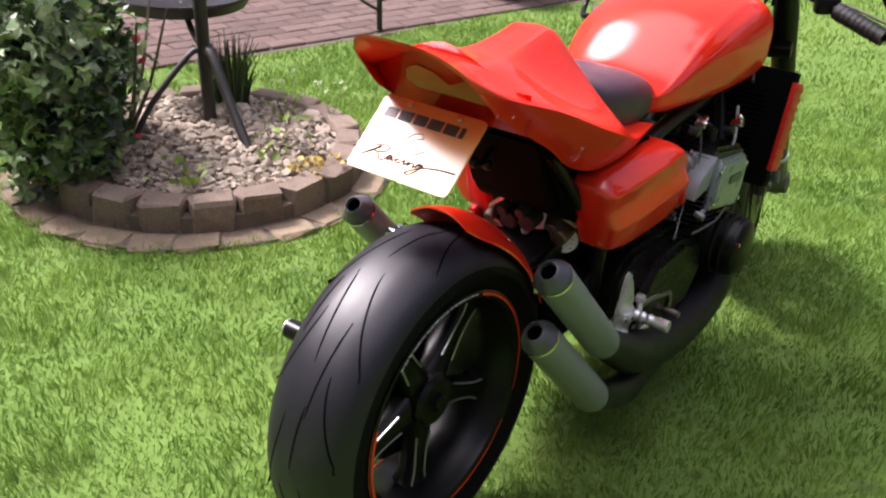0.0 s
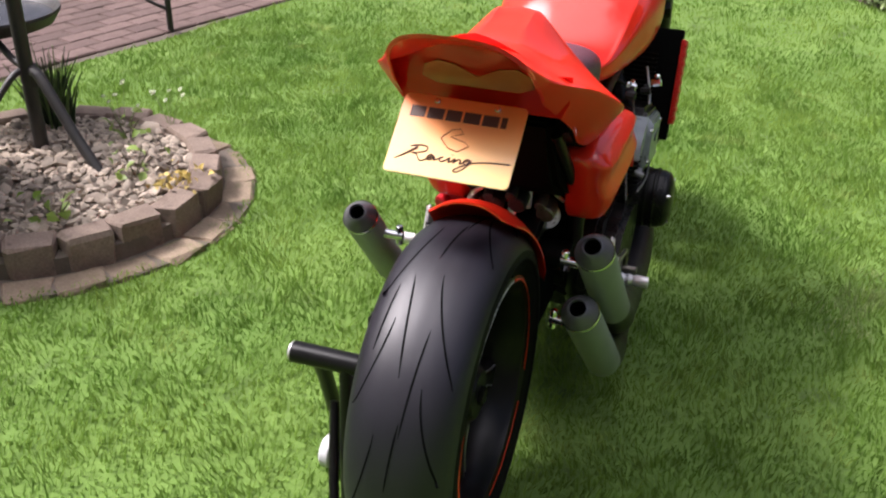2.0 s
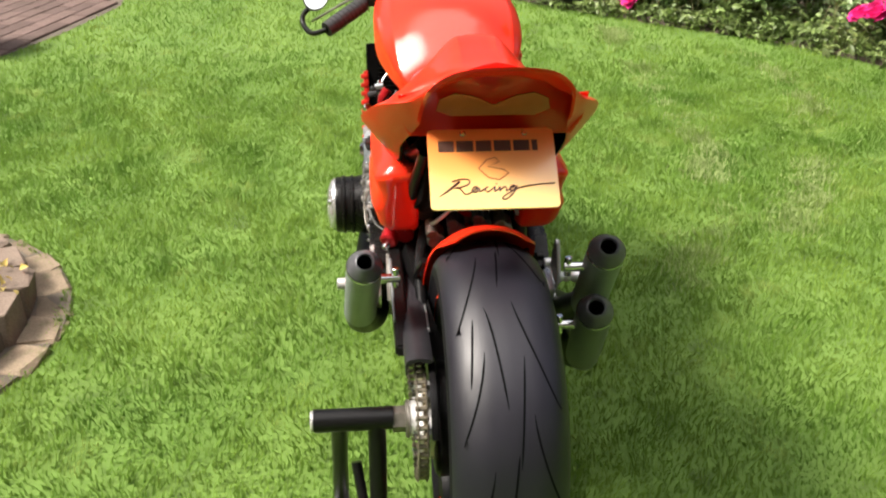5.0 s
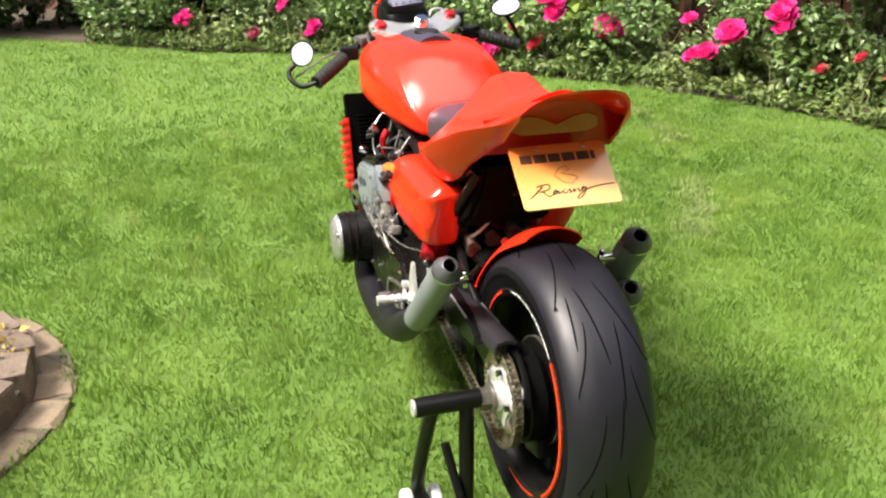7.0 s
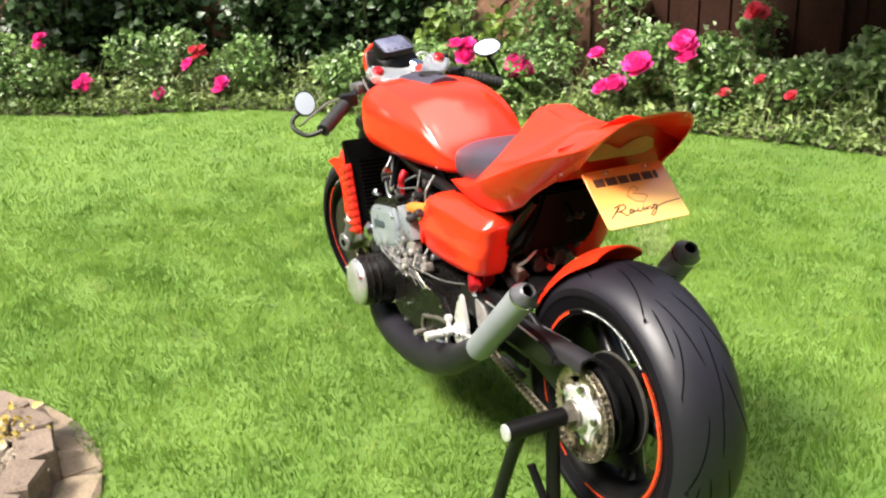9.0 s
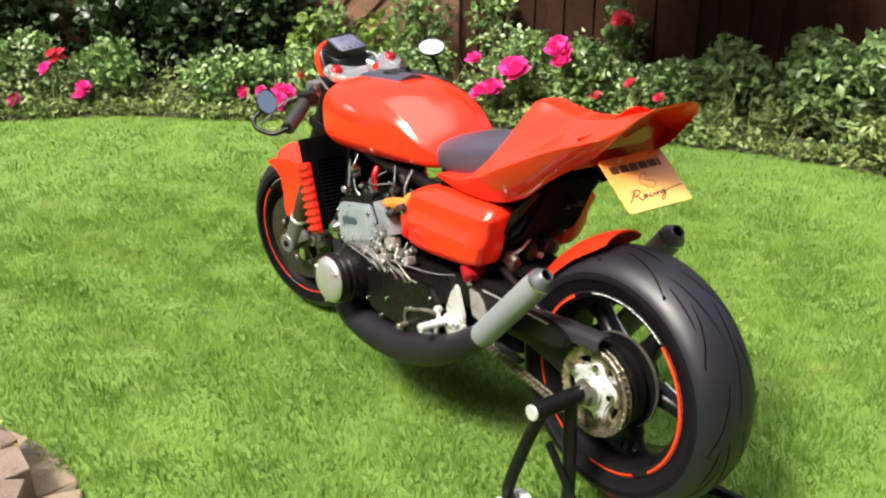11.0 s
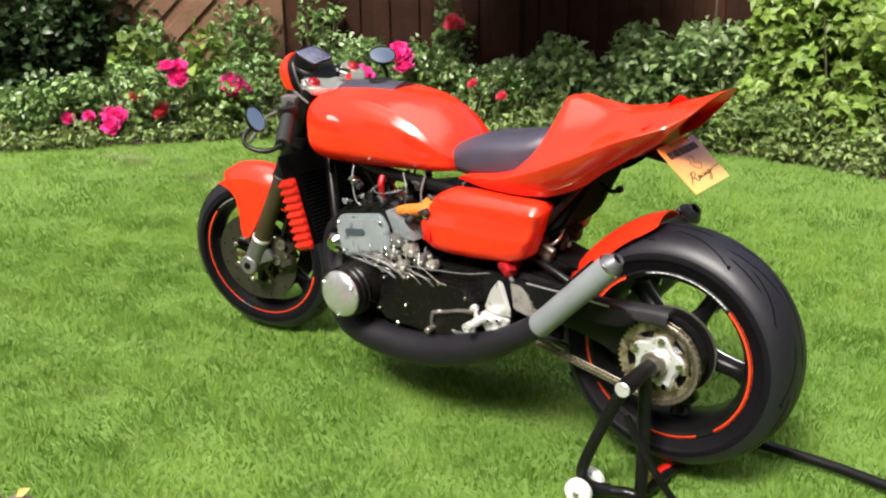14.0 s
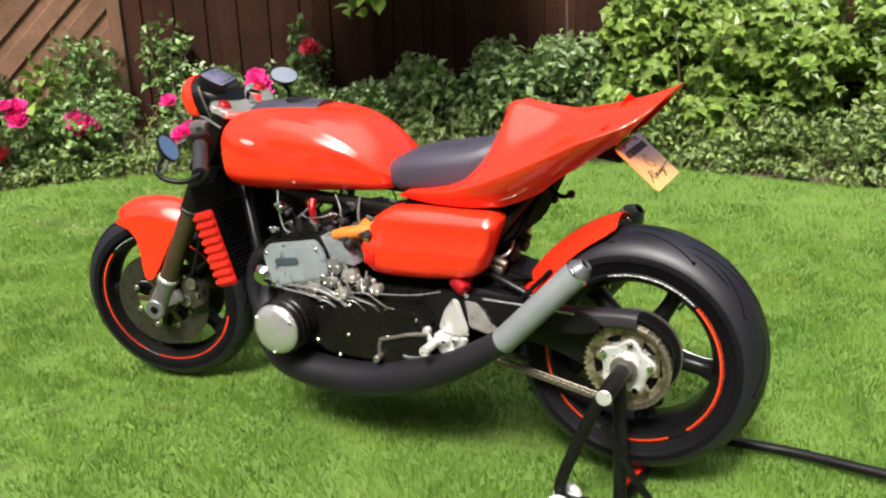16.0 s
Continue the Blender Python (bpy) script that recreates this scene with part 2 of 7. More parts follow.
LEAF_PALE = shader("ground_cover_leaf", (0.112, 0.182, 0.049), 0.45, second=(0.215, 0.275, 0.09), scale=3, per_island=0.5, translucent=0.25)
LEAF_BRIGHT = shader("vine_leaf", (0.112, 0.205, 0.032), 0.40, second=(0.25, 0.34, 0.075), scale=4, per_island=0.35, translucent=0.35)
LEAF_DARK = shader("ivy_leaf", (0.020, 0.044, 0.014), 0.4, second=(0.036, 0.070, 0.022), scale=4, per_island=0.5, translucent=0.2)
# pale leaf: sunlit highlights on the roses, pale leaves in the round bed
LEAF_PALE_LIT = shader("pale_sunlit_leaf", (0.17, 0.27, 0.11), 0.36, second=(0.40, 0.48, 0.28), scale=30, per_island=0.5, translucent=0.2)
PETAL_WHITE = shader("pale_petal", (0.72, 0.74, 0.62), 0.6, second=(0.60, 0.66, 0.46), scale=40, per_island=0.15, translucent=0.3)
LEAF_OCHRE = shader("dry_ochre_leaf", (0.42, 0.30, 0.06), 0.6, second=(0.50, 0.40, 0.12), scale=30, per_island=0.3, translucent=0.2)
LEAF_COOL = shader("cool_green_leaf", (0.120, 0.205, 0.070), 0.36, second=(0.30, 0.40, 0.175), scale=14, per_island=0.5, translucent=0.25)
STEM_PALE = shader("pale_stalk", (0.19, 0.24, 0.09), 0.6, second=(0.26, 0.22, 0.12), scale=20, per_island=0.3)
STEM = shader("plant_stem", (0.07, 0.075, 0.03), 0.7, second=(0.10, 0.075, 0.045), scale=30)
PETAL = shader("pink_petal", (0.86, 0.028, 0.30), 0.5, second=(0.90, 0.08, 0.40), scale=30, per_island=0.2, translucent=0.3)
PETAL_RED = shader("red_petal", (0.70, 0.04, 0.08), 0.5, second=(0.78, 0.11, 0.17), scale=30, per_island=0.2, translucent=0.3)
FENCE_WOOD = shader("fence_board", (0.23, 0.125, 0.080), 0.8, spec=0.25, second=(0.15, 0.080, 0.050), scale=5, per_object=0.22, grain=0.4, grain_scale=60, bump=0.7, bump_scale=40, dark=(0.075, 0.045, 0.03), dark_scale=4)
# brown darkened so the upright boards carry the tree's shade in their colour
FENCE_SHADED = shader("shaded_upright_board", (0.046, 0.019, 0.012), 0.85, spec=0.1, second=(0.026, 0.012, 0.008), scale=5, per_object=0.25, grain=0.4, grain_scale=60, bump=0.7, bump_scale=40)
BARK = shader("bark", (0.10, 0.075, 0.055), 0.9, second=(0.055, 0.042, 0.032), scale=14, bump=1.0, bump_scale=35)
IRON = shader("black_iron", (0.014, 0.014, 0.014), 0.5, second=(0.03, 0.026, 0.022), scale=25, rough_var=0.12, bump=0.3, bump_scale=150)
BLUE_GLAZE = shader("blue_glaze", (0.012, 0.014, 0.065), 0.2, coat=0.5, second=(0.02, 0.025, 0.10), scale=9)
UNSEEN_RENDER = shader("pale_wall_render", (0.42, 0.38, 0.33), 0.85, second=(0.36, 0.32, 0.28), scale=3, bump=0.4, bump_scale=60)
UNSEEN_BRICK = shader("brown_wall_brick", (0.22, 0.13, 0.09), 0.85, second=(0.16, 0.095, 0.07), scale=4, grain=0.4, grain_scale=30, bump=0.4, bump_scale=60)
BIRD_WATER = shader("water_in_dish", (0.045, 0.045, 0.048), 0.25, spec=0.2, second=(0.025, 0.025, 0.028), scale=6)


# ---- building helpers ----
def part(name, bm, material, parent, label="", angle=38, kind=""):
    me = bpy.data.meshes.new(name)
    bmesh.ops.recalc_face_normals(bm, faces=bm.faces[:])
    bm.to_mesh(me)
    bm.free()
    me.materials.append(material)
    me.shade_smooth()
    me.set_sharp_from_angle(angle=radians(angle))
    ob = new(name, me)
    ob.parent = parent
    return tagged(ob, label, kind=kind)


def thing(name, label, category, at=None, group="", kind=""):
    ob = new(name)
    ob.empty_display_size = 0.1
    ob.matrix_basis = at or Matrix()
    return tagged(ob, label, category, group, kind)


def raw(name, verts, faces, material, parent=None, label="", smooth=False, kind="", category=""):
    me = bpy.data.meshes.new(name)
    me.from_pydata(verts, [], faces)
    me.materials.append(material)
    if smooth:
        me.shade_smooth()
    ob = new(name, me)
    ob.parent = parent
    return tagged(ob, label, category, kind=kind)


def V(*a):
    return Vector(a)


def spline(points, n=6):
    """A smooth curve through the points (Catmull-Rom)."""
    p = [Vector(q) for q in points]
    if len(p) < 3:
        return p
    p = [2 * p[0] - p[1]] + p + [2 * p[-1] - p[-2]]
    out = []
    for i in range(1, len(p) - 2):
        a, b, c, d = p[i - 1:i + 3]
        for k in range(n):
            t = k / n
            out.append(0.5 * (2 * b + (c - a) * t + (2 * a - 5 * b + 4 * c - d) * t * t + (3 * b - a - 3 * c + d) * t ** 3))
    return out + [p[-2]]


def skin(bm, rings, caps=True, closed=True):
    """Joins rings of points, all of one count, into a skin."""
    rows = [[bm.verts.new(q) for q in ring] for ring in rings]
    n = len(rows[0])
    for a, b in zip(rows, rows[1:]):
        for i in range(n if closed else n - 1):
            j = (i + 1) % n
            bm.faces.new((a[i], a[j], b[j], b[i]))
    if caps and closed:
        bm.faces.new(rows[0][::-1])
        bm.faces.new(rows[-1])
    return bm


def tube(path, r, n=12, bm=None, smooth=6, caps=True, flat=1.0):
    """A round bar along a path; r one radius or one for each given point."""
    bm = bm or bmesh.new()
    pts = spline(path, smooth) if smooth > 1 else [Vector(q) for q in path]
    radii = [r] * len(pts)
    if not isinstance(r, (int, float)):
        steps = len(pts) - 1
        radii = []
        for i in range(len(pts)):
            u = i / steps * (len(r) - 1)
            k = min(int(u), len(r) - 2)
            radii.append(r[k] + (r[k + 1] - r[k]) * (u - k))
    rings, side = [], None
    for i, q in enumerate(pts):
        way = (pts[min(i + 1, len(pts) - 1)] - pts[max(i - 1, 0)]).normalized()
        if side is None:
            side = way.orthogonal().normalized() if abs(way.z) > 0.95 else way.cross(V(0, 0, 1)).normalized()
        side = (side - way * side.dot(way)).normalized()
        up = way.cross(side)
        rings.append([q + radii[i] * (math.cos(a) * side + flat * math.sin(a) * up) for a in (2 * math.pi * k / n for k in range(n))])
    return skin(bm, rings, caps)


def lathe(profile, n=48, at=(0, 0, 0), turn=None, bm=None, closed=False):
    """Revolves (radius, along) pairs about the y axis."""
    bm = bm or bmesh.new()
    at, turn = Vector(at), turn or Matrix.Identity(3)
    rings = []
    for k in range(n):
        a = 2 * math.pi * k / n
        rings.append([at + turn @ V(r * math.cos(a), y, r * math.sin(a)) for r, y in profile])
    rows = [[bm.verts.new(q) for q in ring] for ring in rings]
    m = len(profile)
    for k in range(n):
        a, b = rows[k], rows[(k + 1) % n]
        for i in range(m if closed else m - 1):
            j = (i + 1) % m
            bm.faces.new((a[i], a[j], b[j], b[i]))
    bmesh.ops.remove_doubles(bm, verts=bm.verts[:], dist=1e-5)
    return bm


def drum(p, q, r, n=24, bevel=0.003, bm=None):
    """A short cylinder from p to q with rounded rims."""
    p, q = Vector(p), Vector(q)
    L = (q - p).length
    b = min(bevel, L * 0.4, r * 0.4)
    turn = V(0, 1, 0).rotation_difference((q - p).normalized()).to_matrix()
    return lathe([(0, 0), (r - b, 0), (r, b), (r, L - b), (r - b, L), (0, L)], n, p, turn, bm)


def block(c, size, bevel=0.004, turn=None, bm=None, seg=2):
    """A box with rounded edges; turn is a rotation in degrees or a matrix."""
    own = bmesh.new()
    bmesh.ops.create_cube(own, size=1)
    bmesh.ops.scale(own, vec=size, verts=own.verts[:])
    if bevel:
        bmesh.ops.bevel(own, geom=own.edges[:] + own.verts[:], offset=bevel, segments=seg, affect="EDGES", profile=0.6)
    m = Matrix.Identity(3)
    if turn is not None:
        m = turn if isinstance(turn, Matrix) else Euler([radians(a) for a in turn]).to_matrix()
    bmesh.ops.transform(own, matrix=Matrix.Translation(c) @ m.to_4x4(), verts=own.verts[:])
    return join(own, bm)


def join(own, bm):
    if bm is None:
        return own
    me = bpy.data.meshes.new("tmp")
    own.to_mesh(me)
    own.free()
    bm.from_mesh(me)
    bpy.data.meshes.remove(me)
    return bm


def slab(outline, y0, y1, bevel=0.003, bm=None, place=None):
    """A plate with the outline (x, z), from y0 to y1."""
    own = bmesh.new()
    vs = [own.verts.new((x, y0, z)) for x, z in outline]
    f = own.faces.new(vs)
    r = bmesh.ops.extrude_face_region(own, geom=[f])
    bmesh.ops.translate(own, vec=(0, y1 - y0, 0), verts=[v for v in r["geom"] if isinstance(v, bmesh.types.BMVert)])
    bmesh.ops.recalc_face_normals(own, faces=own.faces[:])
    if bevel:
        bmesh.ops.bevel(own, geom=own.edges[:], offset=bevel, segments=2, affect="EDGES")
    if place is not None:
        bmesh.ops.transform(own, matrix=place, verts=own.verts[:])
    return join(own, bm)


def pillow(outline, levels, bm=None, mirror=1):
    """A cushion-like panel: the outline (x, z) drawn in towards its middle; levels are (scale, y)."""
    bm = bm or bmesh.new()
    o = [q.xz for q in spline([(x, 0, z) for x, z in outline] + [(outline[0][0], 0, outline[0][1])], 5)[:-1]]
    c = sum(o, Vector((0, 0))) / len(o)
    rings = [[V(c.x + (q.x - c.x) * s, mirror * y, c.y + (q.y - c.y) * s) for q in o] for s, y in levels]
    return skin(bm, rings)


def super_ring(x, w, zlo, zhi, e=2.6, n=40, y=0.0, lean=0.0, low=1.0):
    """A rounded upright ring across x; low: width of its bottom against the top."""
    out, zc, h = [], (zlo + zhi) / 2, (zhi - zlo) / 2
    for k in range(n):
        a = 2 * math.pi * k / n
        ca, sa = math.cos(a), math.sin(a)
        yy = w * math.copysign(abs(ca) ** (2 / e), ca)
        zz = h * math.copysign(abs(sa) ** (2 / e), sa)
        f = low + (1 - low) * (zz / h + 1) / 2
        out.append(V(x + lean * zz, y + yy * f, zc + zz))
    return out


def table(rows, x):
    """Reads a row of values at x from rows of (x, values...), smoothly."""
    rows = sorted(rows)
    xs = [r[0] for r in rows]
    k = min(max(sum(1 for v in xs if v <= x) - 1, 0), len(rows) - 2)
    t = (x - xs[k]) / (xs[k + 1] - xs[k])
    out = []
    for j in range(1, len(rows[0])):
        p0, p1, p2, p3 = (rows[min(max(i, 0), len(rows) - 1)][j] for i in (k - 1, k, k + 1, k + 2))
        m1 = (p2 - p0) / max(xs[min(k + 1, len(xs) - 1)] - xs[max(k - 1, 0)], 1e-6) * (xs[k + 1] - xs[k])
        m2 = (p3 - p1) / max(xs[min(k + 2, len(xs) - 1)] - xs[k], 1e-6) * (xs[k + 1] - xs[k])
        out.append((2 * t ** 3 - 3 * t ** 2 + 1) * p1 + (t ** 3 - 2 * t ** 2 + t) * m1 + (-2 * t ** 3 + 3 * t ** 2) * p2 + (t ** 3 - t ** 2) * m2)
    return out


def moved(bm, m):
    bmesh.ops.transform(bm, matrix=m, verts=bm.verts[:])
    return bm


# ---- the garden's ground ----
EDGE = [V(x, y, 0) for x, y in ((8.2, 3.6), (7.2, 2.2), (6.75, 1.6), (6.37, 1.0), (5.85, 0.3), (5.5, -0.6), (4.9, -1.2), (4.4, -1.75), (3.9, -2.3), (3.0, -2.9), (2.3, -3.25), (1.6, -3.5), (0.8, -3.52), (0.1, -3.4), (-0.4, -3.35), (-2.5, -3.3), (-5.0, -3.2))]
EDGE = spline(EDGE, 4)
PATIO = [V(x, y, 0) for x, y in ((-1.0, 4.4), (0.6, 3.35), (1.5, 2.85), (2.08, 2.62), (2.7, 2.43), (3.32, 2.30), (3.9, 2.16), (4.4, 1.96), (5.2, 1.75), (6.3, 1.9))]
BED = V(1.005, 1.755, 0)
BED_OUT = 0.695


def beside(path, d):
    """The path moved d metres to its left."""
    out = []
    for i, q in enumerate(path):
        w = (path[min(i + 1, len(path) - 1)] - path[max(i - 1, 0)]).normalized()
        out.append(q + V(-w.y, w.x, 0) * d)
    return out


FENCE_LINE = beside(EDGE, 1.05)
ground = raw("ground", [(-45, -45, 0), (45, -45, 0), (45, 45, 0), (-45, 45, 0)], [(0, 1, 2, 3)], GRASS_GROUND, None, "green lawn ground", kind="structure", category="lawn")

# soil strip of the flower bed
bm = bmesh.new()
skin(bm, [[a + V(0, 0, 0.004), a.lerp(b, 0.06) + V(0, 0, 0.03), a.lerp(b, 0.5) + V(0, 0, 0.06), b + V(0, 0, 0.05)] for a, b in zip(beside(EDGE, 0.02), beside(EDGE, 1.3))], closed=False)
tagged(part("flower_bed_soil", bm, SOIL, None, "dark soil of the flower bed", 60), category="soil", kind="structure")

# patio bed
bm = bmesh.new()
far = [q + V(0.9, 3.2, 0) for q in PATIO]
skin(bm, [[a + V(0, 0, 0.003) for a in PATIO], [b + V(0, 0, 0.003) for b in far]], closed=False)
patio = tagged(part("patio", bm, MORTAR, None, "brick-paved patio at the lawn's edge", 60), category="pavement", kind="structure")

# plain unseen wall, added to close the garden and its light behind the camera
tagged(part("wall_house", block((-5.6, 2.0, 2.7), (0.25, 17.0, 5.4), 0.01), UNSEEN_RENDER, None, "plain pale rendered wall added out of view"), category="wall", kind="structure")

# second unseen wall, added beyond the patio
tagged(part("wall_neighbour", block((1.3, 10.2, 2.8), (14.0, 0.25, 5.6), 0.01), UNSEEN_BRICK, None, "plain brown brick wall added out of view across the patio"), category="wall", kind="structure")

# fence: a post, rails and boards for each panel
def fence_panel(a, b, slant, post, label):
    w = (b - a)
    L = w.length
    w.normalize()
    turn = Matrix((( w.x, -w.y, 0, a.x), (w.y, w.x, 0, a.y), (0, 0, 1, 0), (0, 0, 0, 1)))
    f = thing("fence_panel", label, "fence", turn, "fence panels", "structure")
    wood = FENCE_WOOD if slant else FENCE_SHADED
    part("post", block((0.0, 0, 0.95), (0.09, 0.09, 1.9), 0.006), post, f)
    for z in (0.12, 0.9, 1.75):
        part("rail", block((L / 2, 0.055, z), (L - 0.09, 0.03, 0.07), 0.004), wood, f)
    if slant:
        n = int((L + 1.75) / 0.135)
        for k in range(n):
            x = -1.7 + 0.135 * k
            lo, hi = max(0.0, -x / 1.75), min(1.0, (L - x) / 1.75)
            if hi - lo < 0.06:
                continue
            p = V(x + 1.75 * lo, 0.021 * (k % 2), 0.06 + 1.75 * lo)
            q = V(x + 1.75 * hi, 0.021 * (k % 2), 0.06 + 1.75 * hi)
            part("board", block((p + q) / 2, ((q - p).length, 0.018, 0.112), 0.004, (0, -45, 0), None, 1), FENCE_WOOD, f)
    else:
        n = int(L / 0.115)
        for k in range(n):
            part("board", block((0.06 + (L - 0.12) * (k + 0.5) / n, 0.021 * (k % 2), 0.92), (0.132, 0.018, 1.72), 0.004, None, None, 1), wood, f)
    return f


def along(path, s):
    for a, b in zip(path, path[1:]):
        L = (b - a).length
        if s <= L:
            return a.lerp(b, s / L)
        s -= L
    return path[-1]


fence_len = sum((b - a).length for a, b in zip(FENCE_LINE, FENCE_LINE[1:]))
s = -1.4
while s < fence_len - 0.3:
    a, b = along(FENCE_LINE, s), along(FENCE_LINE, min(s + 1.8, fence_len))
    slant = s < 7.5
    fence_panel(a, b, slant, FENCE_WOOD if s < 8 else FENCE_SHADED, "weathered brown fence panel of slanting boards" if slant else "upright board fence panel with shade in its dark colour")
    s += 1.8


# ---- the motorcycle ----
bike = thing("motorcycle", "custom red streetfighter motorcycle on a black paddock stand on the lawn", "motorcycle", pose(0, 0.001, 0, 0, 0, -0.5))


def tyre_mesh(R, W, rim_r, pitch_count, parent, place, label):
    """A tyre with a rounded crown, and its slanting tread grooves."""
    half = [(0.0, R, 0.0), (0.12, R - 0.0035, 0.20 * W), (0.25, R - 0.016, 0.36 * W), (0.38, R - 0.036, 0.465 * W), (0.48, R - 0.058, 0.50 * W), (0.62, rim_r + 0.024, 0.475 * W), (0.72, rim_r + 0.004, 0.43 * W), (0.78, rim_r - 0.004, 0.41 * W)]
    vs = [-0.78 + 1.56 * k / 52 for k in range(53)]
    prof = [(table(half, abs(v))[0], math.copysign(table(half, abs(v))[1], v)) for v in vs]
    ob = part("tyre", moved(lathe(prof, 160), place), RUBBER, parent, label, 60)
    ob.data.materials.append(WORN_SHEEN_RUBBER)
    for f in ob.data.polygons:
        q = place.inverted() @ f.center
        f.material_index = 1 if math.hypot(q.x, q.z) > R - 0.042 else 0
    crown = [(abs(y), r) for r, y in prof if 0.0 <= y <= 0.4999 * W][:26]

    def surface(deg, y, lift):
        r = table(crown, min(abs(y), 0.485 * W))[0] + lift
        return V(r * math.cos(radians(deg)), y, r * math.sin(radians(deg)))

    step = 360 / pitch_count
    # start and end across the width, start and length along the pitch, bend
    long_cuts = (((-0.17, -0.42, 0.0, 1.05, 1.5), (0.16, 0.425, 0.42, 1.2, 1.4), (-0.035, 0.03, 0.30, 0.75, 1.0), (0.27, 0.32, 1.20, 0.75, 1.0)),
                 ((-0.07, -0.425, 0.05, 1.25, 1.3), (0.20, 0.415, 0.50, 1.0, 1.5), (0.17, 0.035, 0.10, 1.1, 0.8), (-0.12, -0.05, 0.55, 1.1, 1.0)))
    for k in range(pitch_count):
        for y0, y1, a0, length, power in long_cuts[k % 2]:
            rings = []
            for j in range(17):
                t = j / 16
                y = W * (y0 + (y1 - y0) * t ** power)
                deg = (k + a0 + 0.78 * length * t) * step
                w = 0.0017 * min(1.0, 0.3 + 4 * min(t, 1 - t))
                rings.append([surface(deg, y - w, -0.001), surface(deg, y - w, 0.0005), surface(deg, y + w, 0.0005), surface(deg, y + w, -0.001)])
            part("tread_groove", moved(skin(bmesh.new(), rings), place), GROOVE, parent)
    return ob


def rim_tape(start, stop, r, y, width, material, parent, place, name="rim_tape", label=""):
    """A stripe of tape laid on the rim's edge."""
    bm = bmesh.new()
    n = max(int((stop - start) / 4), 3)
    rings = []
    for k in range(n + 1):
        a = radians(start + (stop - start) * k / n)
        s = math.copysign(1, y)
        rings.append([V(q * math.cos(a), yy, q * math.sin(a)) for q, yy in ((r - width / 2, y + s * 0.0005), (r + width / 2, y - s * 0.002), (r + width / 2, y - s * 0.0005), (r - width / 2, y + s * 0.002))])
    skin(bm, rings)
    return part(name, moved(bm, place), material, parent, label)


def wheel(name, place, R, W, rim_w, spokes, pitches, label, spoke_w, first, tape, prints):
    """A cast wheel: the rim with spokes and hub, its tyre and its tape."""
    h = rim_w / 2
    rim_r = 0.2265
    bm = lathe([(rim_r, -h), (rim_r - 0.004, -h - 0.002), (rim_r - 0.016, -h + 0.004), (rim_r - 0.020, -h + 0.016), (rim_r - 0.034, -h + 0.034), (rim_r - 0.036, 0), (rim_r - 0.034, h - 0.034), (rim_r - 0.020, h - 0.016), (rim_r - 0.016, h - 0.004), (rim_r - 0.004, h + 0.002), (rim_r, h), (rim_r - 0.006, h - 0.006), (rim_r - 0.022, h - 0.04), (rim_r - 0.024, 0), (rim_r - 0.022, -h + 0.04), (rim_r - 0.006, -h + 0.006)], 72, closed=True)
    hub = 0.052
    ob = part(name, moved(bm, place), BLACK, bike, label)
    part("hub", moved(drum((0, -h * 0.62, 0), (0, h * 0.62, 0), hub, 32, 0.008), place), BLACK, ob, "black wheel hub")
    for k in range(spokes):
        a = radians(first + 360 / spokes * k)
        c, t = V(math.cos(a), 0, math.sin(a)), V(-math.sin(a), 0, math.cos(a))
        rings = []
        for r, wid, thick, yo in ((0.040, spoke_w * 1.15, 0.036, 0.0), (0.08, spoke_w * 0.85, 0.028, -0.004), (0.12, spoke_w * 0.68, 0.022, -0.008), (0.16, spoke_w * 0.66, 0.021, -0.010), (0.185, spoke_w * 0.85, 0.024, -0.008), (rim_r - 0.027, spoke_w * 1.35, 0.028, -0.005)):
            rings.append([c * r + t * u * wid / 2 + V(0, yo + v * thick, 0) for u, v in ((-1, -0.5), (-0.55, -1), (0.55, -1), (1, -0.5), (1, 0.5), (0.55, 1), (-0.55, 1), (-1, 0.5))])
        part("spoke", moved(skin(bmesh.new(), rings), place), BLACK, ob, "", 50)
        # bright alloy strips stand for light caught on the polished spoke edges
        for u in (-1, 1):
            edge = [c * r + t * u * wid * 0.40 + V(0, yo - thick * 0.93, 0) for r, wid, thick, yo in ((0.08, spoke_w * 0.85, 0.028, -0.004), (0.12, spoke_w * 0.68, 0.022, -0.008), (0.16, spoke_w * 0.66, 0.021, -0.010), (0.185, spoke_w * 0.85, 0.024, -0.008))]
            part("spoke_edge", moved(tube(edge, 0.0022, 6), place), SATIN_ALLOY, ob, "bright strip for the glint on a polished spoke edge")
    tyre_mesh(R, W, rim_r, pitches, ob, place, "black road tyre with slanting grooves")
    for side in (1, -1):
        for start, stop in (tape if side > 0 or name == "front_wheel" else ((-19, 70), (-92, -36), (160, 205))):
            rim_tape(start, stop, rim_r - 0.005, side * (h + 0.001), 0.0085, RED_TAPE, ob, place, "rim_tape", "bright red rim tape")
        for start, stop in prints:
            a = start
            while a < stop:
                rim_tape(a, a + 2.6, rim_r - 0.005, side * (h + 0.0015), 0.0045, WHITE_TAPE, ob, place, "rim_print", "white printing")
                a += 3.3
    return ob


AXLE_R = V(0, 0, 0.367)
rear = wheel("rear_wheel", Matrix.Translation(AXLE_R), 0.318, 0.190, 0.166, 5, 10, "black cast rear wheel", 0.060, 120, ((135, 229), (243, 279), (302, 325), (338, 418)), ((74, 132),))

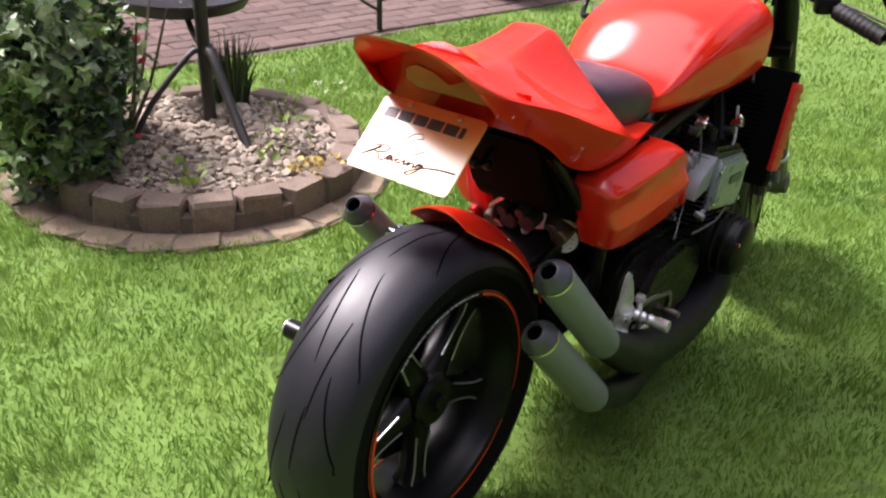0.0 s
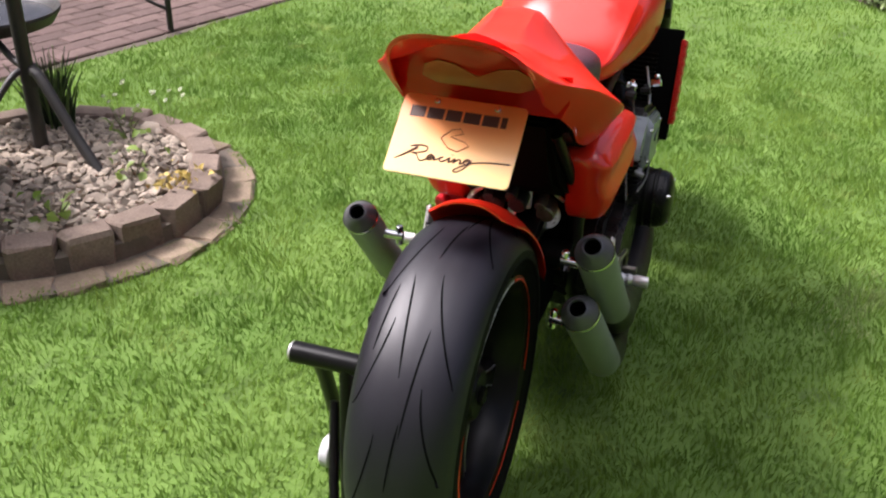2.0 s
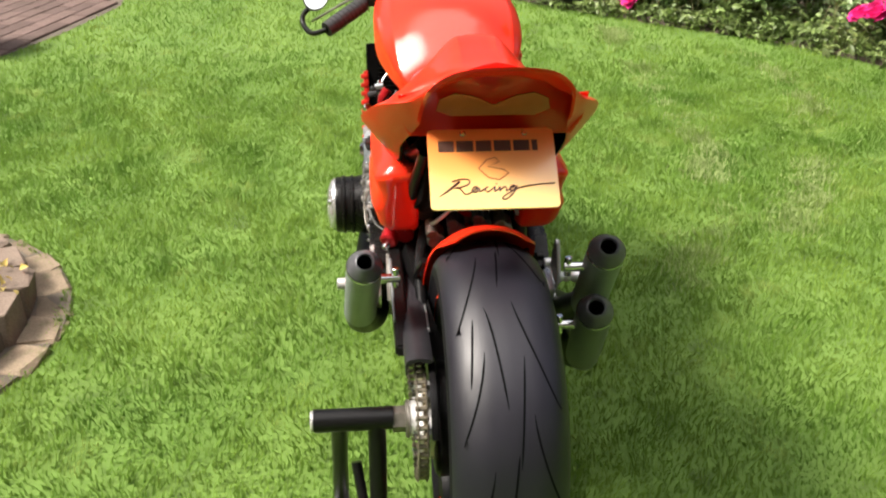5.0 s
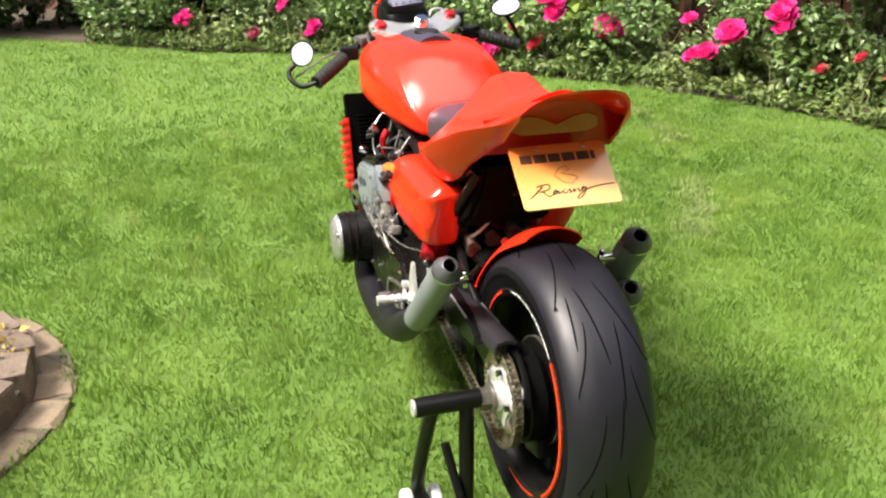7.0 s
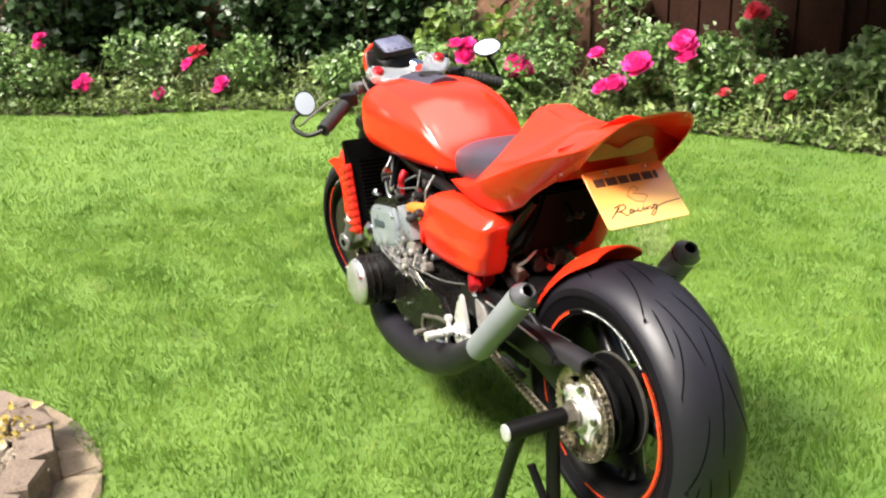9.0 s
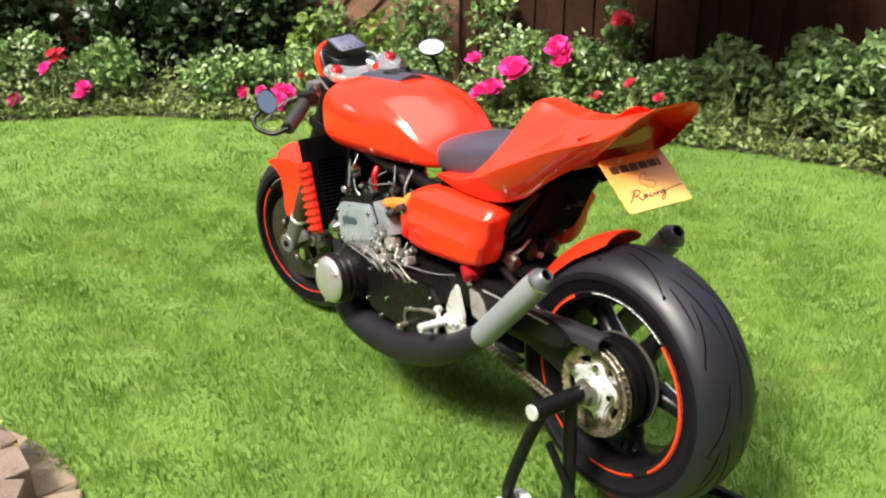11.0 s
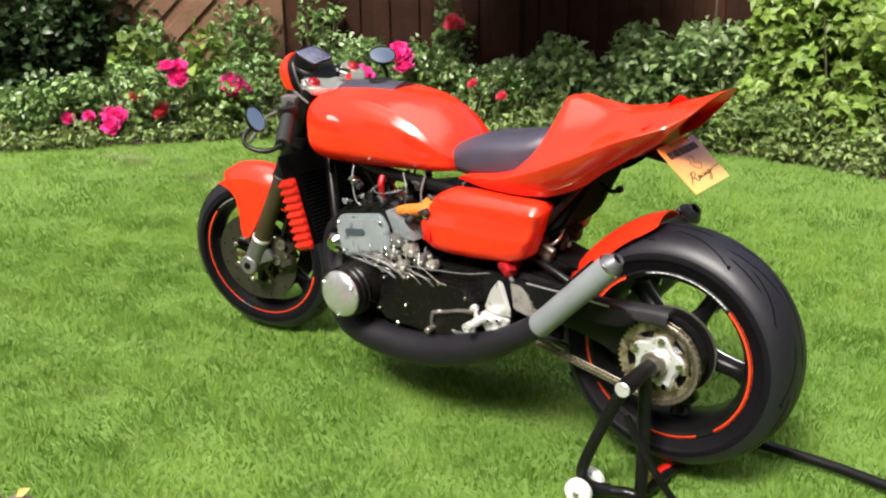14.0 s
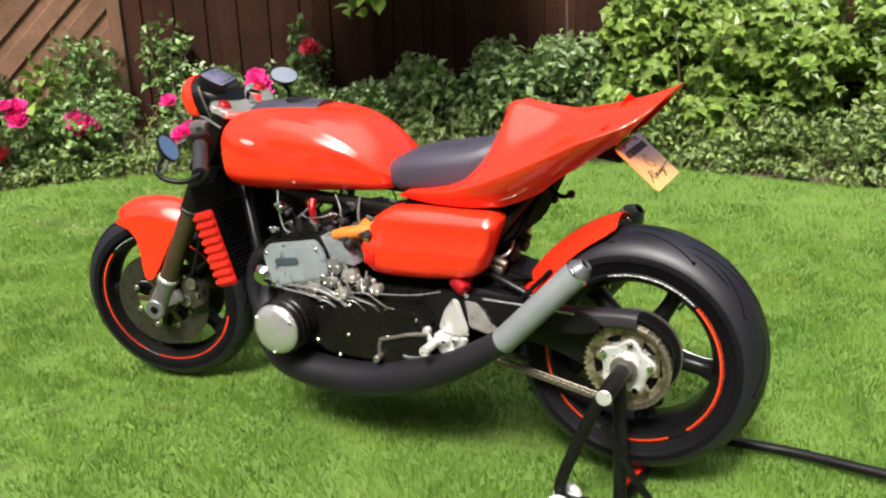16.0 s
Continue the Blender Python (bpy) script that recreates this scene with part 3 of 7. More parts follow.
# sprocket, carrier, chain and nut
bm = bmesh.new()
n_teeth = 46
ring_o, ring_i = [], []
for k in range(n_teeth * 4):
    a = 2 * math.pi * k / (n_teeth * 4)
    r = 0.108 if k % 4 in (1, 2) else 0.102
    ring_o.append((r * math.cos(a), r * math.sin(a)))
    ring_i.append((0.082 * math.cos(a), 0.082 * math.sin(a)))
rows = [[bm.verts.new((x, y, z)) for x, z in ring] for ring, y in ((ring_i, 0.118), (ring_o, 0.118), (ring_o, 0.124), (ring_i, 0.124))]
for a in range(4):
    A, B = rows[a], rows[(a + 1) % 4]
    for i in range(len(A)):
        j = (i + 1) % len(A)
        bm.faces.new((A[i], A[j], B[j], B[i]))
for k in range(5):
    a = 2 * math.pi * k / 5 + 0.5
    block((0.073 * math.cos(a), 0.121, 0.073 * math.sin(a)), (0.034, 0.006, 0.056), 0.001, (0, -math.degrees(a), 0), bm)
sprocket = part("sprocket", moved(bm, Matrix.Translation(AXLE_R)), CHAIN_GOLD, rear, "oily gold chain sprocket")
bm = bmesh.new()
star = []
for k in range(40):
    a = 2 * math.pi * k / 40
    r = 0.066 + 0.009 * math.cos(5 * (a - 0.5))
    star.append((r * math.cos(a), r * math.sin(a)))
slab(star, 0.098, 0.130, 0.005, bm)
drum((0, 0.12, 0), (0, 0.146, 0), 0.032, 28, 0.004, bm)
carrier = part("sprocket_carrier", moved(bm, Matrix.Translation(AXLE_R)), BRIGHT_ALLOY, rear, "polished alloy sprocket carrier")
for k in range(5):
    a = 2 * math.pi * k / 5 + 0.5
    c = AXLE_R + V(0.062 * math.cos(a), 0.129, 0.062 * math.sin(a))
    part("sprocket_bolt", drum(c, c + V(0, 0.012, 0), 0.0085, 6, 0.001), CHROME, rear)
part("axle_washer", drum(AXLE_R + V(0, 0.144, 0), AXLE_R + V(0, 0.152, 0), 0.034, 28, 0.002), STEEL, rear, "dark steel washer")
part("axle_nut", drum(AXLE_R + V(0, 0.150, 0), AXLE_R + V(0, 0.176, 0), 0.024, 6, 0.002), STEEL, rear, "dark steel axle nut")
bm = lathe([(0.07, 0.040), (0.116, 0.040), (0.116, 0.034), (0.07, 0.034)], 48, AXLE_R, closed=True)
part("rear_brake_disc", bm, BLACK, rear, "blackened rear brake disc")
part("disc_edge", lathe([(0.1155, 0.041), (0.1185, 0.041), (0.1185, 0.033), (0.1155, 0.033)], 48, AXLE_R, closed=True), STEEL, rear, "bright worn edge of the disc")
part("rear_brake_caliper", block(AXLE_R + V(-0.03, 0.040, -0.115), (0.085, 0.05, 0.045), 0.010, (0, 15, 0)), BLACK, bike, "black rear brake caliper")
part("wheel_nut", drum(AXLE_R + V(0, -0.062, 0), AXLE_R + V(0, -0.045, 0), 0.018, 6, 0.003), BLACK, rear, "steel centre wheel nut")
part("rear_valve", tube([AXLE_R + V(-0.12, 0.01, 0.15), AXLE_R + V(-0.10, 0.03, 0.125)], 0.004, 8), CHROME, rear)

# chain: links along the top and bottom runs and round the sprocket
link = bmesh.new()
block((0, 0, 0), (0.017, 0.003, 0.014), 0.001, None, link, 1)
block((0, 0.016, 0), (0.017, 0.003, 0.014), 0.001, None, link, 1)
drum((0.006, -0.003, 0), (0.006, 0.020, 0), 0.0046, 8, 0.0005, link)
link_mesh = bpy.data.meshes.new("chain_link")
link.to_mesh(link_mesh)
link.free()
link_mesh.materials.append(CHAIN_DULL)
chain = part("chain_guide", block((0.30, 0.124, 0.345), (0.10, 0.018, 0.012), 0.004, (0, -8, 0)), BLACK_RUBBER, bike, "black chain slider")
way = [V(0.50, 0.118, 0.470), V(0.02, 0.118, 0.474)]
for k in range(13):
    a = radians(86 + 188 * k / 12)
    way.append(V(AXLE_R.x + 0.106 * math.cos(a), 0.118, AXLE_R.z + 0.106 * math.sin(a)))
way.append(V(0.50, 0.118, 0.36))
dist = 0.0
for a, b in zip(way, way[1:]):
    L = (b - a).length
    while dist < L:
        q = a.lerp(b, dist / L)
        ob = new("chain_link", link_mesh)
        ob.parent = chain
        ob.matrix_basis = Matrix.Translation(q) @ V(1, 0, 0).rotation_difference((b - a).normalized()).to_matrix().to_4x4()
        dist += 0.0165
    dist -= L

# swingarm with its brace
def box_beam(rows, y_of):
    return skin(bmesh.new(), [[V(x, y_of(x) + u * w, z + v * h) for u, v in ((-1, -0.7), (-0.7, -1), (0.7, -1), (1, -0.7), (1, 0.7), (0.7, 1), (-0.7, 1), (-1, 0.7))] for x, z, h, w in rows])


part("frame_gusset", slab([(0.46, 0.56), (0.40, 0.575), (0.30, 0.548), (0.235, 0.543), (0.24, 0.535), (0.33, 0.525), (0.46, 0.50)], -0.07, 0.07, 0.008), BLACK, bike, "black linkage gusset")
part("swingarm_pivot", tube([(0.42, -0.12, 0.452), (0.42, 0.12, 0.452)], 0.034, 16, None, 1), BLACK, bike, "black swingarm cross tube")
ARM_Y = [(-0.05, 0.080), (0.0, 0.080), (0.09, 0.088), (0.16, 0.100), (0.24, 0.107), (0.34, 0.107), (0.46, 0.095)]
swing = part("swingarm", box_beam([(x, z, h, w) for x, z, h, w in ((0.47, 0.462, 0.050, 0.036), (0.40, 0.462, 0.058, 0.040), (0.33, 0.456, 0.058, 0.024), (0.24, 0.444, 0.056, 0.010), (0.16, 0.424, 0.060, 0.013), (0.09, 0.400, 0.070, 0.018), (0.03, 0.380, 0.085, 0.020))], lambda x: table(ARM_Y, x)[0]), BLACK, bike, "black single-sided swingarm", 45)
part("hub_carrier", lathe([(0.0, 0.030), (0.07, 0.030), (0.085, 0.045), (0.104, 0.060), (0.106, 0.094), (0.098, 0.101), (0.06, 0.103), (0.0, 0.103)], 48, AXLE_R), BLACK, swing, "round black hub carrier", 45)
part("swingarm_brace", tube([(0.40, 0.09, 0.56), (0.30, 0.107, 0.530), (0.18, 0.108, 0.478), (0.10, 0.10, 0.452)], 0.011, 10), BLACK, swing, "black swingarm brace")
part("chain_guard", slab([(0.50, 0.512), (0.30, 0.508), (0.18, 0.506), (0.09, 0.500), (0.055, 0.486), (0.06, 0.462), (0.10, 0.448), (0.30, 0.440), (0.50, 0.436)], 0.140, 0.166, 0.004), BLACK, bike, "black chain guard")
part("hub_guard", slab([(0.06, 0.494), (-0.05, 0.482), (-0.10, 0.444), (-0.114, 0.40), (-0.106, 0.40), (-0.09, 0.438), (-0.046, 0.473), (0.06, 0.486)], 0.100, 0.112, 0.002), BLACK, bike)
rings = []
for x, z in ((0.34, 0.476), (0.27, 0.484), (0.20, 0.491), (0.13, 0.497), (0.06, 0.502), (0.01, 0.506), (-0.03, 0.506)):
    rings.append([V(x, y, z + dz) for y, dz in ((0.104, 0.0), (0.112, 0.006), (0.130, 0.008), (0.147, 0.004), (0.152, -0.004), (0.152, -0.026), (0.149, -0.026), (0.148, -0.006), (0.130, 0.002), (0.110, -0.004))])
guard_top = part("chain_guard_deck", skin(bmesh.new(), rings), SWING_BLACK, bike, "dull black top plate of the chain guard", 50)
part("deck_edge", tube([(0.31, 0.104, 0.480), (0.20, 0.104, 0.4915), (0.08, 0.104, 0.501)], 0.0022, 6), SATIN_ALLOY, guard_top, "bright worn edge")
part("swingarm_edge", tube([(0.36, 0.165, 0.508), (0.24, 0.165, 0.506), (0.12, 0.165, 0.501)], 0.0028, 8), SATIN_ALLOY, bike, "bright worn edge")

# rear mudguard hugging the tyre
def hugger():
    bm = bmesh.new()
    rows = [(22, 0.098, 0.336, 0.050), (30, 0.104, 0.336, 0.056), (48, 0.101, 0.336, 0.048), (60, 0.096, 0.341, 0.042), (70, 0.089, 0.348, 0.036), (77, 0.078, 0.353, 0.030), (81.5, 0.060, 0.356, 0.020)]
    rings = []
    for k in range(32):
        a = 22 + 59.5 * k / 31
        w, r0, drop = table(rows, a)
        ring = []
        for side, thick in ((1, 0.0), (-1, -0.004)):
            for i in range(17):
                u = (i / 16 * 2 - 1) * side
                r = r0 - drop * abs(u) ** 2.2 + thick
                ring.append(AXLE_R + V(r * math.cos(radians(a)), u * w, r * math.sin(radians(a))))
        rings.append(ring)
    return skin(bm, rings)


part("rear_mudguard", hugger(), RED, bike, "glossy red rear mudguard")
part("mudguard_stay", tube([(0.30, 0.112, 0.47), (0.26, 0.118, 0.52), (0.2, 0.105, 0.585)], 0.006, 8), BLACK, bike)

# ---- fuel tank ----
def shoulder(x):
    return table(((0.58, 8.0), (0.64, 20.0), (0.72, 36.0), (0.85, 46.0), (1.10, 54.0)), x)[0]


TANK = [(0.638, 0.060, 0.768, 0.800), (0.643, 0.095, 0.754, 0.822), (0.660, 0.122, 0.746, 0.848), (0.695, 0.143, 0.740, 0.882), (0.745, 0.160, 0.736, 0.918), (0.80, 0.171, 0.732, 0.941), (0.87, 0.178, 0.728, 0.951), (0.95, 0.181, 0.724, 0.952), (1.04, 0.180, 0.721, 0.947), (1.09, 0.176, 0.720, 0.941), (1.133, 0.166, 0.723, 0.930), (1.153, 0.150, 0.732, 0.916), (1.164, 0.112, 0.758, 0.888)]
rings = []
for k in range(60):
    x = 0.638 + (1.164 - 0.638) * (0.5 - 0.5 * math.cos(math.pi * k / 59))
    w, lo, hi = table(TANK, x)
    ring = super_ring(x, w, lo, hi, 3.1, 128, low=0.97)
    for k, q in enumerate(ring):                                             # pressed shoulder line, falling towards the seat
        a = 360 * k / 128
        for at in (shoulder(x), 180 - shoulder(x)):
            ridge = 0.0032 * math.exp(-((a - at) / 4.5) ** 2) * min(max((x - 0.60) / 0.05, 0.0), 1.0) * min(max((1.06 - x) / 0.06, 0.0), 1.0)
            q.y += ridge * math.cos(radians(at)) * 0.8
            q.z += ridge * 0.8
    knee = max(0.0, 1 - abs(x - 0.735) / 0.16)
    for q in ring:
        v = (q.z - lo) / max(hi - lo, 1e-4)
        q.z -= 0.040 * min(max((1.0 - x) / 0.22, 0.0), 1.0) * max(0.0, 2 * v - 1) * (q.y / w) ** 2      # the top is crowned towards the seat
        q.y *= 1 - 0.07 * knee * math.exp(-((v - 0.34) / 0.26) ** 2)
    rings.append(ring)
bm = bmesh.new()
skin(bm, rings)
tank = part("fuel_tank", bm, RED, bike, "glossy red fuel tank", 60)
pad_rings = []
for k in range(16):
    x = 0.895 + 0.225 * k / 15
    w = 0.082 - 0.018 * abs(k / 15 - 0.55) * 2
    top = table(TANK, min(x, 1.12))[2] + 0.008
    pad_rings.append([V(x, w * u, top + 0.004 - 0.022 * u * u + v) for u, v in ((-1, -0.006), (-0.96, 0), (-0.5, 0.002), (0, 0.003), (0.5, 0.002), (0.96, 0), (1, -0.006), (0.5, -0.010), (0, -0.010), (-0.5, -0.010))])
bm = bmesh.new()
skin(bm, pad_rings)
part("tank_pad", bm, SEAT_VINYL, bike, "black tank pad", 50)
part("filler_cap", drum((0.985, 0, 0.956), (0.985, 0, 0.967), 0.036, 28, 0.003), BLACK, bike, "black filler cap")

# ---- seat and tail ----
SEAT = [(0.345, 0.070, 0.80, 0.893), (0.38, 0.096, 0.775, 0.894), (0.44, 0.112, 0.752, 0.880), (0.52, 0.116, 0.742, 0.868), (0.58, 0.112, 0.738, 0.858), (0.63, 0.104, 0.742, 0.842), (0.66, 0.088, 0.755, 0.826), (0.675, 0.06, 0.775, 0.806)]
rings = []
for k in range(26):
    x = 0.345 + 0.33 * k / 25
    w, lo, hi = table(SEAT, x)
    rings.append(super_ring(x, w, lo, hi, 3.0, 36))
bm = bmesh.new()
skin(bm, rings)
part("seat", bm, SEAT_VINYL, bike, "black vinyl single seat", 50)

# rows from the rear lip to the tongue under the seat: (top x, top z), hump half-width, crease (x, half-width, z), lower edge (x, half-width, z)
TAIL = [
    (0.0, -0.080, 1.036, 0.070, -0.045, 0.110, 0.993, 0.030, 0.124, 0.922),
    (0.5, -0.010, 1.009, 0.076, 0.020, 0.146, 0.956, 0.085, 0.135, 0.886),
    (1.0, 0.085, 0.983, 0.072, 0.110, 0.186, 0.923, 0.158, 0.150, 0.838),
    (1.6, 0.180, 0.968, 0.050, 0.205, 0.209, 0.878, 0.222, 0.151, 0.790),
    (2.2, 0.268, 0.976, 0.042, 0.285, 0.212, 0.842, 0.300, 0.156, 0.758),
    (2.8, 0.342, 0.979, 0.046, 0.345, 0.199, 0.816, 0.372, 0.156, 0.747),
    (3.4, 0.374, 0.888, 0.070, 0.400, 0.186, 0.796, 0.445, 0.152, 0.744),
    (4.0, 0.430, 0.806, 0.085, 0.465, 0.166, 0.776, 0.515, 0.142, 0.744),
    (5.0, 0.560, 0.768, 0.050, 0.590, 0.136, 0.760, 0.605, 0.128, 0.752),
]


ARCH = ((0.0, 1.037), (0.036, 1.036), (0.066, 1.030), (0.086, 1.020), (0.101, 1.006), (0.112, 0.990), (0.117, 0.976), (0.120, 0.958), (0.123, 0.939), (0.124, 0.922))


def tail_half(s):
    tx, tz, hw, cx, cw, cz, bx, bw, bz = table(TAIL, s)
    back = 0.018 * max(0.0, min(1.0, (s - 1.2) / 1.4, (4.4 - s) / 1.2))      # the hump's top edge is drawn back at its sides
    px, pz = tx - back, tz - 0.004 - 0.010 * max(0.0, 1 - s / 1.2)
    return [V(*q) for q in ((tx, 0.0, tz), (tx - back * 0.45, hw * 0.55, tz - 0.001), (px, hw, pz),
                            (px + (cx - px) * 0.3, hw + (cw - hw) * 0.28, pz + (cz - pz) * 0.30), (px + (cx - px) * 0.6, hw + (cw - hw) * 0.58, pz + (cz - pz) * 0.60), (px + (cx - px) * 0.9, hw + (cw - hw) * 0.90, pz + (cz - pz) * 0.88),
                            (cx, cw, cz), (cx + (bx - cx) * 0.12, cw - (cw - bw) * 0.08, cz + (bz - cz) * 0.13), (cx + (bx - cx) * 0.6, cw + (bw - cw) * 0.56, cz + (bz - cz) * 0.6), (bx, bw, bz))]


def tail_ring(s, inset=0.0):
    soft = max(0.0, 1 - s / 0.55)                                            # the rear lip is a smooth arch
    half = []
    for q, (y, z), lip in zip(tail_half(s), ARCH, tail_half(0.0)):
        q = q + soft * V(-0.080 + 0.95 * (1.037 - z) - lip.x, y - lip.y, z - lip.z)
        half.append(V(q.x + inset * 0.3, max(q.y - inset, 0) + 0.003 if q.y else 0.003, q.z - inset))
    mirrored = [V(q.x, 0.006 - q.y, q.z) for q in half[6:0:-1]]
    arch = spline(mirrored + half[:7], 3)                                    # smooth over the hump from crease to crease
    low = half[7:]
    return [V(q.x, 0.006 - q.y, q.z) for q in low[::-1]] + arch + low


def tail_shell():
    steps = [0, 0.08, 0.16, 0.24, 0.32, 0.40, 0.48, 0.56, 0.68, 0.80, 0.92, 1.05, 1.2, 1.35, 1.5, 1.65, 1.8, 1.95, 2.1, 2.25, 2.4, 2.55, 2.68, 2.76, 2.80, 2.84, 2.9, 3.05, 3.2, 3.4, 3.6, 3.8, 4.0, 4.25, 4.5, 4.75, 5.0]
    rings = []
    for s in steps:
        out, inn = tail_ring(s), tail_ring(s, 0.005)
        rings.append(out + inn[::-1])
    bm = bmesh.new()
    return skin(bm, rings)


# near-black sheet under the shell, added to darken the tail's hollow
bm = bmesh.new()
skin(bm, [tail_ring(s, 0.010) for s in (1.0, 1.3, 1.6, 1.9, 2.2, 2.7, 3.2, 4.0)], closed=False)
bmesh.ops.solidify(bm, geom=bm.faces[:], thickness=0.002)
part("tail_liner", bm, VOID, bike, "near-black sheet darkening the hollow inside the tail")
part("tail_unit", tail_shell(), RED, bike, "glossy red flared tail unit", 24)
# the panel inside the rear opening, with its lens
bm = bmesh.new()
skin(bm, [[V(0.045, y, 1.010 - 0.6 * abs(y) ** 1.5 * 2) for y in np.linspace(-0.125, 0.125, 13)], [V(0.062, y, 0.955) for y in np.linspace(-0.155, 0.155, 13)], [V(0.078, y, 0.905) for y in np.linspace(-0.150, 0.150, 13)], [V(0.09, y, 0.875) for y in np.linspace(-0.136, 0.136, 13)]], closed=False)
bmesh.ops.solidify(bm, geom=bm.faces[:], thickness=0.004)
tail_panel = part("tail_panel", bm, RED, bike, "red panel inside the tail")
lens = [(-0.098, 0.922), (-0.092, 0.948), (-0.065, 0.960), (-0.035, 0.955), (0.0, 0.938), (0.035, 0.955), (0.065, 0.960), (0.092, 0.948), (0.098, 0.922), (0.07, 0.910), (-0.07, 0.910)]
part("tail_light", slab(lens, 0, 0.014, 0.004, None, Matrix.Translation((0.063, 0, 0)) @ Matrix(((0, 1, -0.32, 0.302), (1, 0, 0, 0), (0, 0, 1, 0), (0, 0, 0, 1)))), LENS, tail_panel, "smoked orange tail light")

# plate: a print that runs from orange to yellow, with bars for the writing
PLATE = bpy.data.materials.new("plate_print")
PLATE.use_nodes = True
nt = PLATE.node_tree
tc, sep, ramp = nt.nodes.new("ShaderNodeTexCoord"), nt.nodes.new("ShaderNodeSeparateXYZ"), nt.nodes.new("ShaderNodeValToRGB")
nt.links.new(tc.outputs["Generated"], sep.inputs[0])
nt.links.new(sep.outputs["Z"], ramp.inputs["Fac"])
nt.links.new(ramp.outputs["Color"], nt.nodes["Principled BSDF"].inputs["Base Color"])
ramp.color_ramp.elements[0].color, ramp.color_ramp.elements[1].color = (0.86, 0.56, 0.15, 1), (0.80, 0.17, 0.03, 1)
nt.nodes["Principled BSDF"].inputs["Roughness"].default_value = 0.30
nt.nodes["Principled BSDF"].inputs["Specular IOR Level"].default_value = 0.9
nt.nodes["Principled BSDF"].inputs["Coat Weight"].default_value = 1.0
nt.nodes["Principled BSDF"].inputs["Coat Roughness"].default_value = 0.12
PL = Matrix.Translation((0.056, 0.004, 0.908)) @ Matrix(((0, -0.664, -0.748, 0), (-1, 0, 0, 0), (0, 0.748, -0.664, 0), (0, 0, 0, 1)))   # local: x to the right, y out of the face, z down the plate


def plate_slab(x0, x1, z0, z1, y0, y1, bevel=0.0, round_=0.0, bm=None):
    if round_:
        o = []
        for cx, cz, a0 in ((x1 - round_, z0 + round_, -90), (x1 - round_, z1 - round_, 0), (x0 + round_, z1 - round_, 90), (x0 + round_, z0 + round_, 180)):
            o += [(cx + round_ * math.cos(radians(a0 + k * 22.5)), cz + round_ * math.sin(radians(a0 + k * 22.5))) for k in range(5)]
    else:
        o = [(x0, z0), (x1, z0), (x1, z1), (x0, z1)]
    return slab(o, y0, y1, bevel, bm, None)


plate = part("number_plate", moved(plate_slab(-0.107, 0.098, 0.014, 0.156, 0, 0.004, 0.001, 0.008), PL), PLATE, bike, "orange and yellow printed show plate")
bm = bmesh.new()
x = -0.090
for w in (0.025, 0.027, 0.025, 0.027, 0.026, 0.009):
    plate_slab(x, x + w, 0.036, 0.055, 0.0042, 0.0050, 0, 0, bm)
    x += w + 0.0042
part("print_bar", moved(bm, PL), PRINT_DARK, plate, "dark bold print")
bm = bmesh.new()
tube([(-0.028, 0.0042, 0.086), (-0.014, 0.0042, 0.070), (0.0, 0.0042, 0.066), (0.006, 0.0042, 0.074), (-0.012, 0.0042, 0.082), (0.012, 0.0042, 0.088), (0.020, 0.0042, 0.094), (0.004, 0.0042, 0.106), (-0.012, 0.0042, 0.102), (-0.028, 0.0042, 0.086)], 0.0011, 6, bm, 1)
part("print_mark", moved(bm, PL), PRINT_ORANGE, plate, "thin outlined mark")
WORD = ((-72, 108), (-58, 104), (-45, 105), (-46, 113), (-60, 118), (-68, 119), (-60, 120), (-52, 130), (-44, 128), (-32, 119), (-37, 118), (-41, 124), (-35, 127), (-29, 119), (-29, 126), (-22, 122), (-15, 118), (-20, 122), (-17, 127), (-9, 122), (-4, 118), (-5, 126), (1, 122), (4, 118), (3, 126), (9, 119), (14, 120), (13, 126), (21, 121), (28, 117), (22, 117), (19, 123), (24, 125), (31, 117), (24, 130), (12, 140), (6, 138), (16, 130), (34, 121), (60, 116), (92, 114))
bm = tube([(x / 1000, 0.0044, z / 1000) for x, z in WORD], 0.0012, 6, None, 3)
tube([(-0.093, 0.0044, 0.133), (-0.080, 0.0044, 0.124), (-0.060, 0.0044, 0.108)], (0.0006, 0.0016, 0.0020), 6, bm, 4)
drum((-0.001, 0.0040, 0.113), (-0.001, 0.0050, 0.113), 0.0011, 8, 0, bm)
part("print_stroke", moved(bm, PL), PRINT_DARK, plate, "thin dark handwritten stroke")
for s in (-1, 1):
    c = PL @ V(s * 0.05, 0.003, 0.024)
    d = PL.to_3x3() @ V(0, 0.006, 0)
    part("plate_bolt", drum(c, c + d, 0.005, 12, 0.001), CHROME, plate)
part("plate_bracket", block((0.095, 0, 0.868), (0.11, 0.12, 0.010), 0.003, (0, -8, 0)), BLACK, bike)
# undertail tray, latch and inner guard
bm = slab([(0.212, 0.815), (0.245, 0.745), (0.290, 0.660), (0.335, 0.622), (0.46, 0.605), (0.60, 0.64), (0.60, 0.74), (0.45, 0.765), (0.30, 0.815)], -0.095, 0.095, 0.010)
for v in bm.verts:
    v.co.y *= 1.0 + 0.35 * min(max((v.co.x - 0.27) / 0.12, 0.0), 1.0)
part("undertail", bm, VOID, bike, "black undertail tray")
bm = tube([(0.262, 0.02, 0.768), (0.235, 0.02, 0.770), (0.205, 0.02, 0.752), (0.178, 0.02, 0.757)], 0.006, 8)
